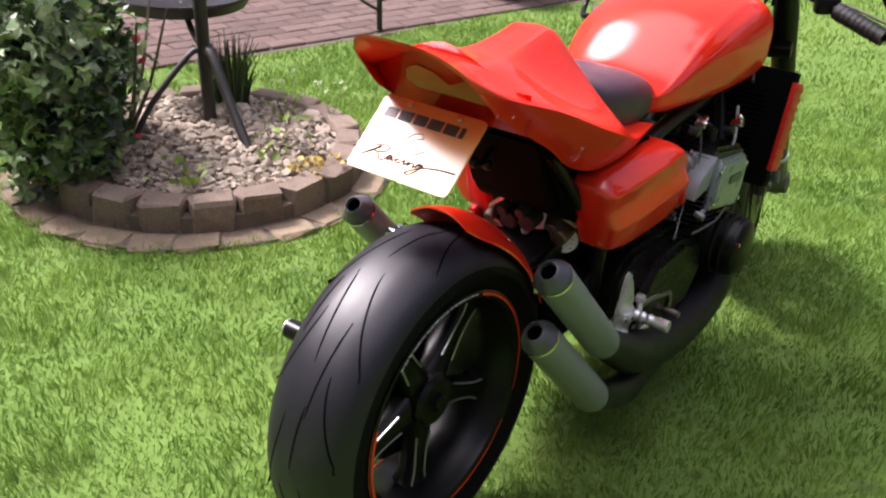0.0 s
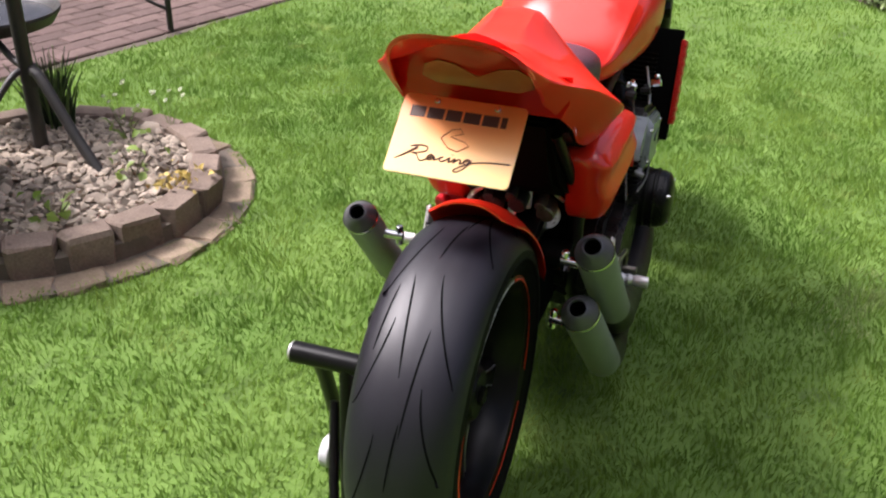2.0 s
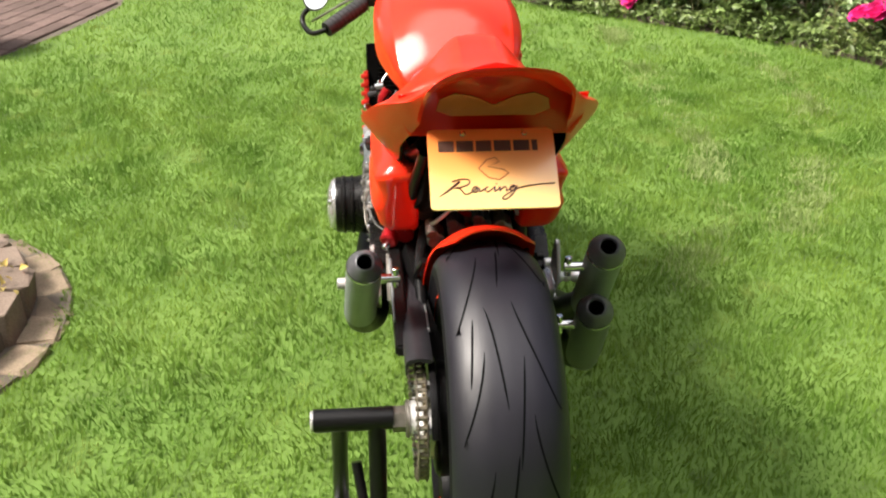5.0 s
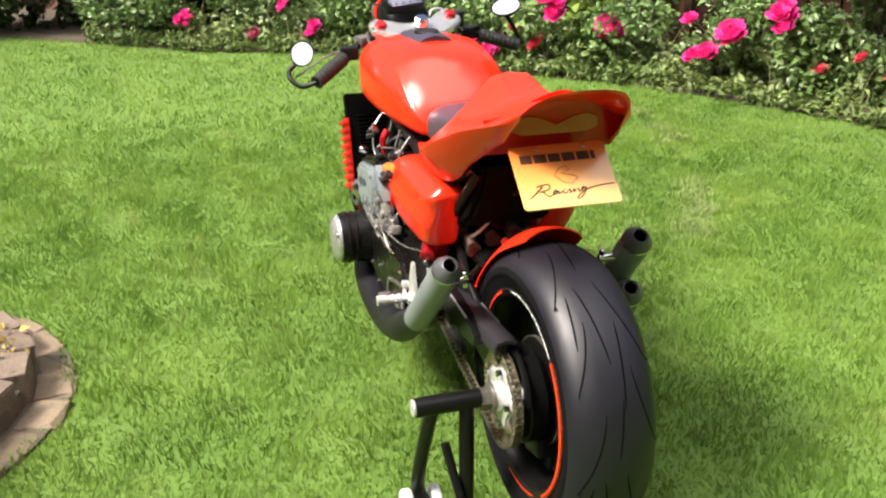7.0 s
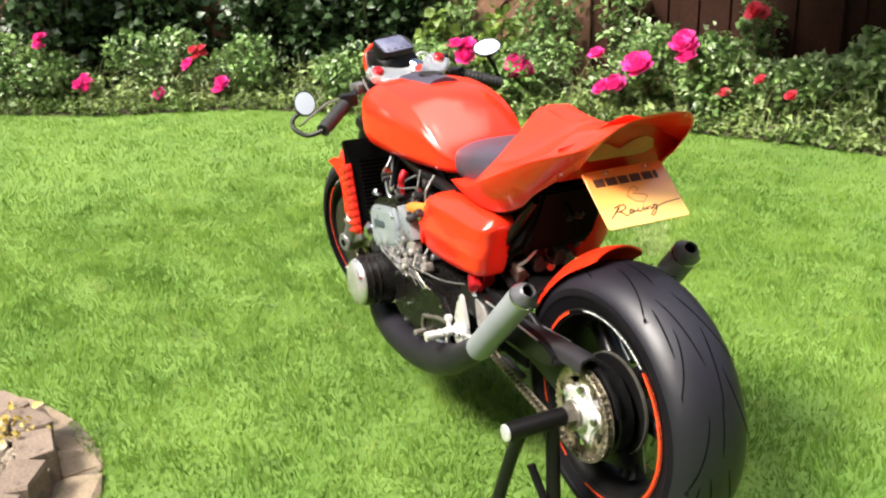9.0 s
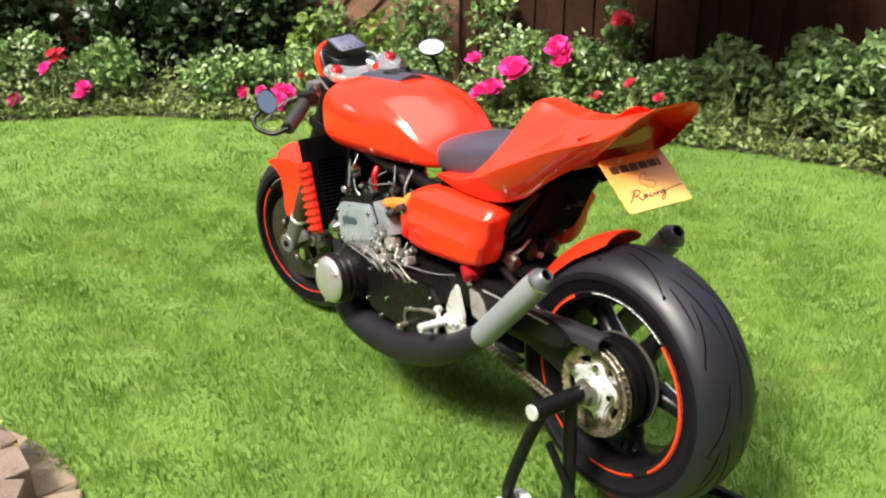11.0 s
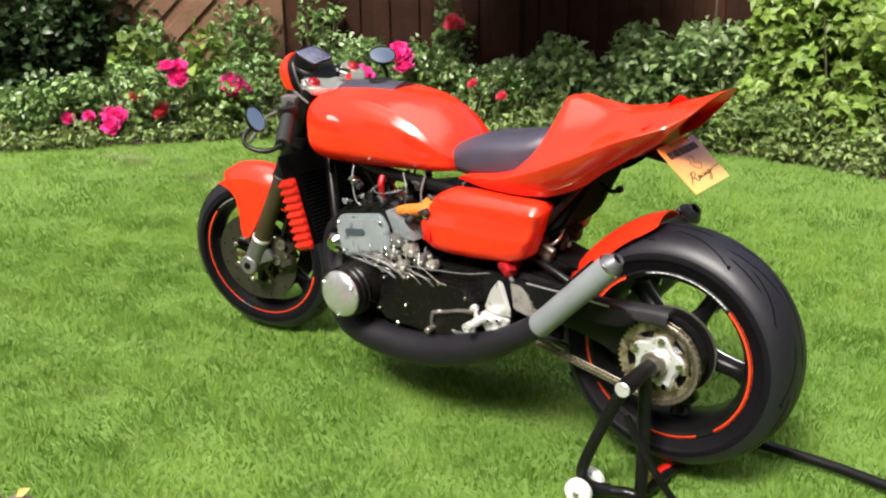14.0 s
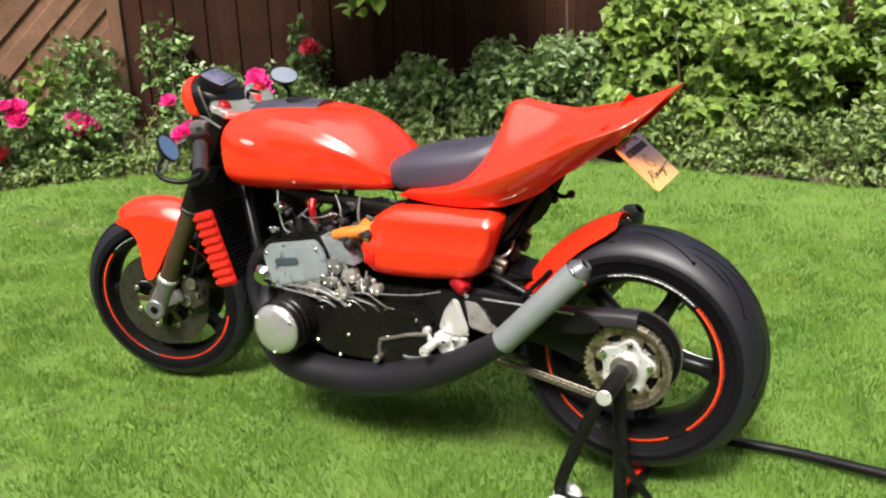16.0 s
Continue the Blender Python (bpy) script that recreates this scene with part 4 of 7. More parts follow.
drum((0.222, 0.012, 0.742), (0.222, 0.028, 0.742), 0.010, 12, 0.003, bm)
drum((0.178, 0.012, 0.760), (0.178, 0.028, 0.760), 0.010, 12, 0.003, bm)
part("tail_hook", bm, BLACK, bike, "small black latch hook under the tail")

# ---- side panels ----
PANEL = [(0.708, 0.61), (0.700, 0.565), (0.672, 0.541), (0.60, 0.537), (0.48, 0.545), (0.396, 0.560), (0.364, 0.580), (0.342, 0.635), (0.316, 0.698), (0.318, 0.722), (0.345, 0.735), (0.44, 0.733), (0.57, 0.728), (0.632, 0.716), (0.672, 0.680)]
FACETS = [(0.53, -0.026), (0.570, -0.014), (0.617, -0.003), (0.626, 0.0), (0.635, -0.003), (0.665, -0.010), (0.692, -0.005), (0.702, -0.002), (0.712, -0.009), (0.75, -0.034)]
for s in (1, -1):
    bm = pillow(PANEL, ((0.94, 0.105), (1.0, 0.112), (1.0, 0.152), (0.988, 0.172), (0.955, 0.187), (0.89, 0.195), (0.72, 0.199), (0.45, 0.201), (0.1, 0.202)), mirror=s)
    for z in (0.570, 0.600, 0.617, 0.626, 0.635, 0.665, 0.692, 0.702, 0.712):
        bmesh.ops.bisect_plane(bm, geom=bm.verts[:] + bm.edges[:] + bm.faces[:], plane_co=(0, 0, z), plane_no=(0, 0, 1), dist=0.0004)
    for v in bm.verts:
        if abs(v.co.y) > 0.15:
            v.co.y += s * table(FACETS, v.co.z)[0] * min((abs(v.co.y) - 0.15) / 0.035, 1.0)
    p = part("side_panel", bm, RED, bike, "glossy red rounded side panel", 55)
    for k in range(3):
        part("panel_slot", block((0.684 - 0.012 * k, s * (0.184 + 0.003 * k), 0.595), (0.004, 0.010, 0.045), 0.0015, (0, -6, 0)), RED_PLASTIC, p)

# ---- engine ----
bm = bmesh.new()
prof = [(0.43, 0.36), (0.45, 0.47), (0.52, 0.505), (0.66, 0.495), (0.78, 0.478), (0.92, 0.475), (0.985, 0.43), (0.99, 0.36), (0.93, 0.30), (0.80, 0.262), (0.60, 0.262), (0.48, 0.29)]
slab(prof, -0.165, 0.165, 0.012, bm)
case = part("crankcase", bm, BLACK_CASE, bike, "black engine case")
bm = bmesh.new()
slab([(0.50, 0.33), (0.49, 0.42), (0.54, 0.47), (0.66, 0.475), (0.80, 0.46), (0.86, 0.44), (0.87, 0.34), (0.82, 0.30), (0.60, 0.295)], 0.150, 0.205, 0.012, bm)
cover = part("engine_side_cover", bm, BLACK_CASE, bike, "black engine side cover")
for x, z in ((0.53, 0.44), (0.62, 0.462), (0.73, 0.456), (0.82, 0.435), (0.84, 0.34), (0.77, 0.308), (0.66, 0.305), (0.56, 0.33), (0.62, 0.38), (0.74, 0.37)):
    part("cover_screw", drum((x, 0.204, z), (x, 0.211, z), 0.0055, 10, 0.001), CHROME, cover)
bm = bmesh.new()
slab([(0.52, 0.32), (0.50, 0.42), (0.56, 0.47), (0.70, 0.475), (0.80, 0.44), (0.82, 0.36), (0.76, 0.295), (0.60, 0.29)], -0.205, -0.150, 0.014, bm)
part("clutch_cover", bm, BLACK_CASE, bike, "black clutch cover")
for s, end in ((1, POLISHED), (-1, BLACK)):
    c = V(0.915, 0 if s > 0 else 0.035, 0.392)
    bm = lathe([(0, 0.15), (0.082, 0.15), (0.082, 0.20), (0.076, 0.225), (0.0735, 0.240), (0.0765, 0.243), (0.0765, 0.248), (0.0735, 0.251), (0.0735, 0.262), (0.0765, 0.265), (0.0765, 0.270), (0.0735, 0.273), (0.073, 0.284), (0.071, 0.289), (0, 0.289)], 40, c, Matrix(((1, 0, 0), (0, s, 0), (0, 0, 1))))
    drum_ob = part("alternator_housing" if s > 0 else "ignition_housing", bm, BLACK_CASE, bike, "black ribbed drum on the crank end")
    bm = lathe([(0, 0.288), (0.0695, 0.288), (0.0695, 0.293), (0.066, 0.299), (0.052, 0.307), (0.028, 0.312), (0, 0.313)], 40, c, Matrix(((1, 0, 0), (0, s, 0), (0, 0, 1))))
    part("end_cover", bm, end, drum_ob, "polished chrome domed cover" if s > 0 else "black domed cover", 50)
    for k in range(3):
        a = radians(30 + 120 * k)
        q = c + V(0.062 * math.cos(a), s * 0.298, 0.062 * math.sin(a))
        part("cover_bolt", drum(q, q + V(0, s * 0.010, 0), 0.005, 8, 0.001), CHROME, drum_ob)
# cylinder block with fins, head and cam cover, leaning forward
LEAN = Matrix.Translation((0.872, 0, 0.452)) @ Matrix.Rotation(radians(13), 4, "Y")
bm = bmesh.new()
block((0, 0, 0.045), (0.165, 0.36, 0.11), 0.008, None, bm)
cyl = part("cylinder_block", moved(bm, LEAN), BLACK_CASE, bike, "black cylinder block")
for k in range(9):
    part("cooling_fin", moved(block((0.0, 0, 0.004 + 0.0115 * k), (0.205, 0.395, 0.0042), 0.0015, None, None, 1), LEAN), BLACK_CASE, cyl)
bm = bmesh.new()
slab([(-0.115, 0.105), (-0.118, 0.150), (-0.085, 0.185), (0.085, 0.185), (0.122, 0.150), (0.118, 0.105)], -0.195, 0.195, 0.010, bm)
head = part("cylinder_head", moved(bm, LEAN), BLACK_CASE, bike, "black cylinder head")
for s in (1, -1):
    o = [(-0.092, 0.045), (-0.098, 0.125), (-0.080, 0.160), (0.070, 0.168), (0.098, 0.150), (0.104, 0.075), (0.085, 0.040)]
    plate_bm = slab(o, s * 0.190, s * 0.208, 0.005)
    slab([(x * 0.86, 0.104 + (z - 0.104) * 0.82) for x, z in o], s * 0.207, s * 0.212, 0.002, plate_bm)
    head_plate = part("head_plate", moved(plate_bm, LEAN), HEAD_ALLOY, head, "blue-grey alloy end plate")
    part("maker_mark", moved(slab([(-0.018, 0.110), (-0.012, 0.122), (0.052, 0.128), (0.062, 0.118), (0.054, 0.106), (-0.010, 0.102)], s * 0.211, s * 0.215, 0.001), LEAN), BADGE, head, "small dark badge")
    for x, z in ((-0.080, 0.06), (-0.082, 0.135), (0.082, 0.145), (0.086, 0.06)):
        part("plate_screw", moved(drum((x, s * 0.206, z), (x, s * 0.214, z), 0.006, 8, 0.001), LEAN), CHROME, head)
    for k in range(7):
        part("head_rib", moved(block((-0.112 - 0.010 * k, s * 0.168, 0.132 - 0.005 * k), (0.0045, 0.066, 0.074 - 0.003 * k), 0.0015, (0, 14, 0)), LEAN), HEAD_ALLOY, head)
part("sender_cap", drum((1.006, 0.172, 0.507), (1.010, 0.222, 0.507), 0.030, 28, 0.014), CHROME, bike, "polished round cap")
part("breather_filter", tube([(0.785, 0.172, 0.637), (0.745, 0.176, 0.646), (0.70, 0.176, 0.655), (0.668, 0.172, 0.664)], (0.013, 0.018, 0.018, 0.014), 14), ORANGE_RUBBER, bike, "orange breather filter")
for k in range(4):
    y = (-0.14, -0.05, 0.05, 0.14)[k]
    bm = tube([(0.005, y, 0.18), (0.0, y, 0.215)], 0.011, 10, None, 1)
    lead = tube([(0.0, y, 0.215), (-0.03, y * 0.8, 0.235), (-0.06, y * 0.3, 0.25)], 0.0045, 8, bm)
    part("plug_cap", moved(lead, LEAN), BLACK_RUBBER, bike)
    bm = lathe([(0.026, 0), (0.030, 0.004), (0.030, 0.040), (0.024, 0.046), (0.024, 0.075), (0.028, 0.078), (0.028, 0.086), (0, 0.086)], 20, (-0.11, y, 0.135), Matrix(((0, -1, 0), (1, 0, 0), (0, 0, 1))))
    block((-0.155, y, 0.095), (0.05, 0.055, 0.05), 0.010, None, bm)
    part("carburettor", moved(bm, LEAN), CAST_ALLOY, bike, "grey cast carburettor")
    bm = lathe([(0.0, 0), (0.030, 0.0), (0.036, 0.01), (0.036, 0.05), (0.030, 0.058), (0, 0.058)], 20, (-0.20, y, 0.15), Matrix(((0, -1, 0), (1, 0, 0), (0, 0, 1))))
    part("air_filter", moved(bm, LEAN), ORANGE_RUBBER, bike, "orange foam air filter")
# red tap lever and clutter round the head
bm = tube([(0.86, 0.15, 0.72), (0.855, 0.165, 0.695), (0.845, 0.165, 0.655)], (0.012, 0.010, 0.006), 10)
part("fuel_tap", bm, RED_ANODISED, bike, "red anodised fuel tap")
rnd = random.Random(4)
hoses = [
    [(0.98, 0.14, 0.735), (0.965, 0.165, 0.70), (0.95, 0.17, 0.64), (0.925, 0.16, 0.62)],
    [(0.80, 0.13, 0.735), (0.775, 0.15, 0.70), (0.775, 0.155, 0.65), (0.755, 0.16, 0.60), (0.74, 0.17, 0.56)],
    [(0.73, 0.12, 0.735), (0.72, 0.15, 0.70), (0.715, 0.155, 0.67), (0.70, 0.15, 0.63)],
    [(0.90, 0.15, 0.68), (0.87, 0.17, 0.675), (0.83, 0.17, 0.68), (0.79, 0.15, 0.69)],
    [(1.00, 0.18, 0.47), (0.93, 0.205, 0.475), (0.86, 0.21, 0.47), (0.80, 0.205, 0.455), (0.76, 0.20, 0.43)],
    [(0.92, 0.20, 0.50), (0.84, 0.21, 0.487), (0.74, 0.205, 0.48), (0.66, 0.20, 0.462), (0.63, 0.20, 0.44)],
    [(0.75, 0.205, 0.49), (0.66, 0.205, 0.497), (0.55, 0.19, 0.502), (0.48, 0.16, 0.51)],
    [(0.70, 0.16, 0.54), (0.69, 0.185, 0.51), (0.66, 0.195, 0.49)],
    [(1.00, -0.16, 0.70), (0.96, -0.18, 0.64), (0.93, -0.18, 0.60)],
    [(0.80, -0.15, 0.72), (0.78, -0.17, 0.64), (0.74, -0.17, 0.56), (0.66, -0.19, 0.49)],
    [(0.93, -0.205, 0.49), (0.84, -0.21, 0.475), (0.72, -0.205, 0.485)],
]
for k, h in enumerate(hoses):
    part("hose", tube(h, 0.0022 + 0.0006 * (k % 3), 8), CABLE if k % 4 else SATIN_ALLOY, bike)
for k in range(44):
    s = 1 if k < 32 else -1
    x, z = rnd.uniform(0.66, 0.97), rnd.uniform(0.475, 0.53) if k % 2 else rnd.uniform(0.63, 0.71)
    y = s * rnd.uniform(0.13, 0.20)
    bm = drum((x, y - 0.012, z), (x, y + 0.012, z + rnd.uniform(-0.01, 0.01)), rnd.uniform(0.006, 0.012), 8, 0.002)
    block((x + 0.012, y, z + 0.006), (rnd.uniform(0.015, 0.035), 0.012, 0.010), 0.003, (rnd.uniform(-30, 30), rnd.uniform(-40, 40), 0), bm)
    part("engine_fitting", bm, (CHROME, CAST_ALLOY, BLACK_RUBBER, CAST_ALLOY)[k % 4], bike)
bm = bmesh.new()
tube([(0.97, 0.198, 0.482), (0.90, 0.212, 0.492), (0.82, 0.213, 0.488), (0.76, 0.208, 0.468)], (0.004, 0.005, 0.006, 0.008), 10, bm)
tube([(0.86, 0.205, 0.505), (0.78, 0.207, 0.482), (0.74, 0.207, 0.452)], (0.006, 0.009, 0.006), 10, bm)
part("starter_conduit", bm, CAST_ALLOY, bike, "grey cast oil fittings")

for x, y, z, w, h, m in ((0.775, 0.190, 0.560, 0.040, 0.040, CAST_ALLOY), (0.735, 0.186, 0.535, 0.046, 0.034, FOOT_ALLOY), (0.700, 0.182, 0.510, 0.040, 0.030, CAST_ALLOY), (0.790, 0.198, 0.515, 0.034, 0.026, CAST_ALLOY), (0.845, 0.200, 0.492, 0.050, 0.022, FOOT_ALLOY), (0.752, 0.200, 0.488, 0.038, 0.026, FOOT_ALLOY), (0.655, 0.186, 0.505, 0.030, 0.024, FOOT_ALLOY)):
    bm = block((x, y, z), (w, 0.030, h), 0.007, (0, 14, 0))
    drum((x - w * 0.3, y + 0.008, z - h * 0.2), (x - w * 0.3, y + 0.022, z - h * 0.2), h * 0.30, 14, 0.002, bm)
    drum((x + w * 0.2, y, z + h * 0.3), (x + w * 0.3, y + 0.004, z + h * 0.3 + 0.020), 0.0065, 10, 0.0015, bm)
    fit = part("cast_fitting", bm, m, bike, "grey cast carburettor fitting")
    part("fitting_screw", drum((x + w * 0.28, y + 0.013, z - h * 0.1), (x + w * 0.28, y + 0.019, z - h * 0.1), 0.0045, 8, 0.001), CHROME, fit)
for k in range(6):
    x0 = 0.92 - 0.045 * k
    dz = 0.012 * math.sin(2.3 * k)
    part("loom_wire", tube([(x0, 0.196, 0.545 + dz), (x0 - 0.012, 0.214, 0.515 + dz), (x0 - 0.035, 0.216, 0.485 - dz), (x0 - 0.075, 0.212, 0.470), (x0 - 0.10, 0.206, 0.452 - dz)], 0.0015, 6), STEEL if k % 2 else CABLE, bike, "thin grey wire")
# frame
bm = bmesh.new()
for s in (1, -1):
    tube([(1.17, s * 0.035, 0.80), (1.0, s * 0.09, 0.73), (0.75, s * 0.10, 0.71), (0.52, s * 0.11, 0.70), (0.40, s * 0.12, 0.72), (0.25, s * 0.10, 0.80)], 0.017, 12, bm)
    tube([(1.18, s * 0.035, 0.72), (1.10, s * 0.10, 0.55), (1.05, s * 0.13, 0.35), (0.95, s * 0.13, 0.27), (0.60, s * 0.12, 0.26), (0.46, s * 0.12, 0.34), (0.44, s * 0.12, 0.50), (0.52, s * 0.11, 0.69)], 0.016, 12, bm)
    tube([(0.44, s * 0.115, 0.56), (0.36, s * 0.12, 0.64), (0.24, s * 0.10, 0.79)], 0.012, 10, bm)
drum((1.185, 0, 0.70), (1.13, 0, 0.86), 0.034, 20, 0.004, bm)
part("frame", bm, BLACK, bike, "black tubular frame")
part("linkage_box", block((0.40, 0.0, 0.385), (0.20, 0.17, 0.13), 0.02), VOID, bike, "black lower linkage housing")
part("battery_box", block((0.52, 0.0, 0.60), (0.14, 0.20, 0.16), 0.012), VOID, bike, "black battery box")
bm = tube([(0.40, 0.0, 0.70), (0.44, 0.0, 0.44)], 0.030, 16, None, 1)
part("shock_body", bm, STEEL, bike, "rear shock absorber")
coil = [(0.40 + 0.04 * k / 60 + 0.034 * math.cos(k * 0.75), 0.0 + 0.034 * math.sin(k * 0.75), 0.67 - 0.21 * k / 60) for k in range(60)]
part("shock_spring", tube(coil, 0.006, 8, None, 2), RED_ANODISED, bike, "red coil spring")
for k, (x, y, z, m) in enumerate(((0.36, 0.07, 0.555, STEEL), (0.37, -0.07, 0.57, STEEL), (0.40, 0.09, 0.60, BLACK_RUBBER), (0.42, -0.055, 0.545, STEEL), (0.345, 0.03, 0.585, BLACK_RUBBER), (0.33, -0.02, 0.60, BLACK_RUBBER), (0.43, 0.13, 0.535, RED_ANODISED), (0.39, -0.10, 0.63, STEEL))):
    bm = drum((x - 0.02, y, z), (x + 0.02, y, z + 0.01), 0.019, 16, 0.003, bm=None)
    drum((x - 0.03, y + 0.01, z + 0.02), (x + 0.005, y + 0.01, z + 0.035), 0.012, 12, 0.002, bm)
    part("linkage", bm, m, bike)
bm = block((0.365, -0.028, 0.600), (0.035, 0.022, 0.050), 0.006, (0, 20, 10))
tube([(0.36, -0.03, 0.625), (0.345, -0.035, 0.650), (0.355, -0.02, 0.672)], 0.008, 10, bm)
part("shock_bracket", bm, BRIGHT_ALLOY, bike, "bright shock bracket")
part("linkage_bolt", drum((0.335, -0.005, 0.575), (0.365, -0.012, 0.565), 0.012, 12, 0.002), CHROME, bike)
part("brake_line", tube([(0.37, -0.10, 0.60), (0.33, -0.085, 0.635), (0.34, -0.04, 0.665), (0.40, 0.0, 0.68)], 0.0045, 8), SATIN_ALLOY, bike, "braided steel brake line")
part("brake_line", tube([(0.36, 0.085, 0.585), (0.325, 0.07, 0.61), (0.335, 0.03, 0.645), (0.40, 0.02, 0.66)], 0.0045, 8), SATIN_ALLOY, bike, "braided steel brake line")
q = V(0.388, -0.070, 0.553)
part("reservoir_cap", lathe([(0, 0), (0.012, 0), (0.012, 0.004), (0.017, 0.004), (0.017, 0.0), (0.026, 0.0), (0.026, -0.03), (0, -0.03)], 24, q, V(0, 1, 0).rotation_difference(V(-0.8, -0.5, 0.35).normalized()).to_matrix()), BRIGHT_ALLOY, bike, "silver reservoir cap")

part("pivot_plate", slab([(0.415, 0.505), (0.372, 0.500), (0.345, 0.470), (0.322, 0.425), (0.340, 0.412), (0.40, 0.425)], 0.150, 0.172, 0.006), FOOT_ALLOY, bike, "weathered cast swingarm pivot plate")
bm = drum((0.445, 0.150, 0.545), (0.405, 0.168, 0.525), 0.020, 18, 0.004)
part("shock_adjuster", bm, RED_ANODISED, bike, "red anodised shock adjuster")
part("adjuster_bolt", drum((0.412, 0.166, 0.522), (0.400, 0.176, 0.512), 0.008, 10, 0.002), CHROME, bike)

# ---- exhausts ----
def can(top, low, r, s):
    top, low = Vector(top), Vector(low)
    L = (low - top).length
    turn = V(0, 1, 0).rotation_difference((low - top).normalized()).to_matrix()
    bm = lathe([(r * 0.97, 0.004), (r, 0.0), (r, L - 0.010), (r * 0.93, L - 0.002), (r * 0.8, L), (0, L)], 36, top, turn)
    ob = part("silencer", bm, SILENCER_GREY, bike, "short satin grey silencer", 50)
    bm = lathe([(r * 0.96, 0.006), (r * 0.96, -0.003), (r * 0.90, -0.009), (r * 0.62, -0.022), (r * 0.53, -0.028), (r * 0.46, -0.029), (r * 0.42, -0.022)], 36, top, turn)
    part("end_cap", bm, FUNNEL, ob, "dark tapered end cap", 50)
    part("bore", lathe([(r * 0.43, -0.024), (r * 0.40, 0.06), (0, 0.06)], 24, top, turn), GROOVE, ob, "black sooty bore", 50)
    bm = lathe([(r * 1.012, 0.002), (r * 1.012, -0.002), (r * 0.985, -0.0035), (r * 0.965, -0.001)], 36, top, turn)
    part("rim_edge", bm, CHROME, ob, "worn bright edge")
    bm = tube([top + turn @ V(0, 0.07, 0) - V(0, s * r * 0.6, 0), top + turn @ V(0, 0.075, 0) - V(0, s * (r + 0.035), -0.004)], 0.009, 10, None, 1)
    drum(top + turn @ V(0, 0.075, 0) - V(0, s * (r + 0.028), 0.014), top + turn @ V(0, 0.075, 0) - V(0, s * (r + 0.028), -0.024), 0.007, 8, 0.001, bm)
    part("hanger", bm, CHROME, ob, "bright hanger bolt")
    return ob


can((0.094, 0.218, 0.630), (0.287, 0.230, 0.424), 0.0325, 1)
can((0.084, -0.215, 0.650), (0.268, -0.236, 0.438), 0.0345, -1)
can((0.081, -0.203, 0.528), (0.262, -0.233, 0.316), 0.0345, -1)
bm = bmesh.new()
tube([(1.04, 0.10, 0.46), (1.05, 0.15, 0.36), (0.98, 0.185, 0.272), (0.87, 0.196, 0.243), (0.74, 0.20, 0.241), (0.62, 0.204, 0.260), (0.50, 0.213, 0.302), (0.40, 0.226, 0.352), (0.285, 0.230, 0.428)], (0.036, 0.041, 0.047, 0.048, 0.048, 0.047, 0.044, 0.037, 0.031), 20, bm)
part("exhaust_collector", bm, BLACK_MATT, bike, "matt black exhaust collector under the engine", 60)
bm = bmesh.new()
tube([(1.04, -0.10, 0.46), (1.05, -0.15, 0.36), (0.98, -0.185, 0.272), (0.87, -0.196, 0.238), (0.74, -0.20, 0.236), (0.62, -0.204, 0.255), (0.50, -0.213, 0.295), (0.40, -0.228, 0.345), (0.262, -0.235, 0.445)], (0.036, 0.042, 0.050, 0.052, 0.052, 0.052, 0.048, 0.040, 0.031), 20, bm)
tube([(0.66, -0.20, 0.24), (0.50, -0.212, 0.245), (0.40, -0.224, 0.252), (0.258, -0.232, 0.322)], (0.04, 0.04, 0.036, 0.031), 20, bm)
part("exhaust_collector", bm, BLACK_MATT, bike, "matt black exhaust collector under the engine", 60)
part("collector_box", block((0.955, 0.0, 0.295), (0.24, 0.30, 0.085), 0.025, (0, 10, 0)), BLACK_MATT, bike, "matt black exhaust collector box")
for y, y2 in ((0.15, 0.155), (0.055, 0.115), (-0.055, -0.115), (-0.15, -0.155)):
    part("header_pipe", tube([(0.98, y, 0.555), (1.05, y, 0.545), (1.085, y * 0.98, 0.49), (1.075, y2, 0.40), (1.02, y2 * 1.1, 0.31), (0.95, y2 * 1.15, 0.27)], 0.021, 14), BLACK_MATT, bike, "matt black header pipe")

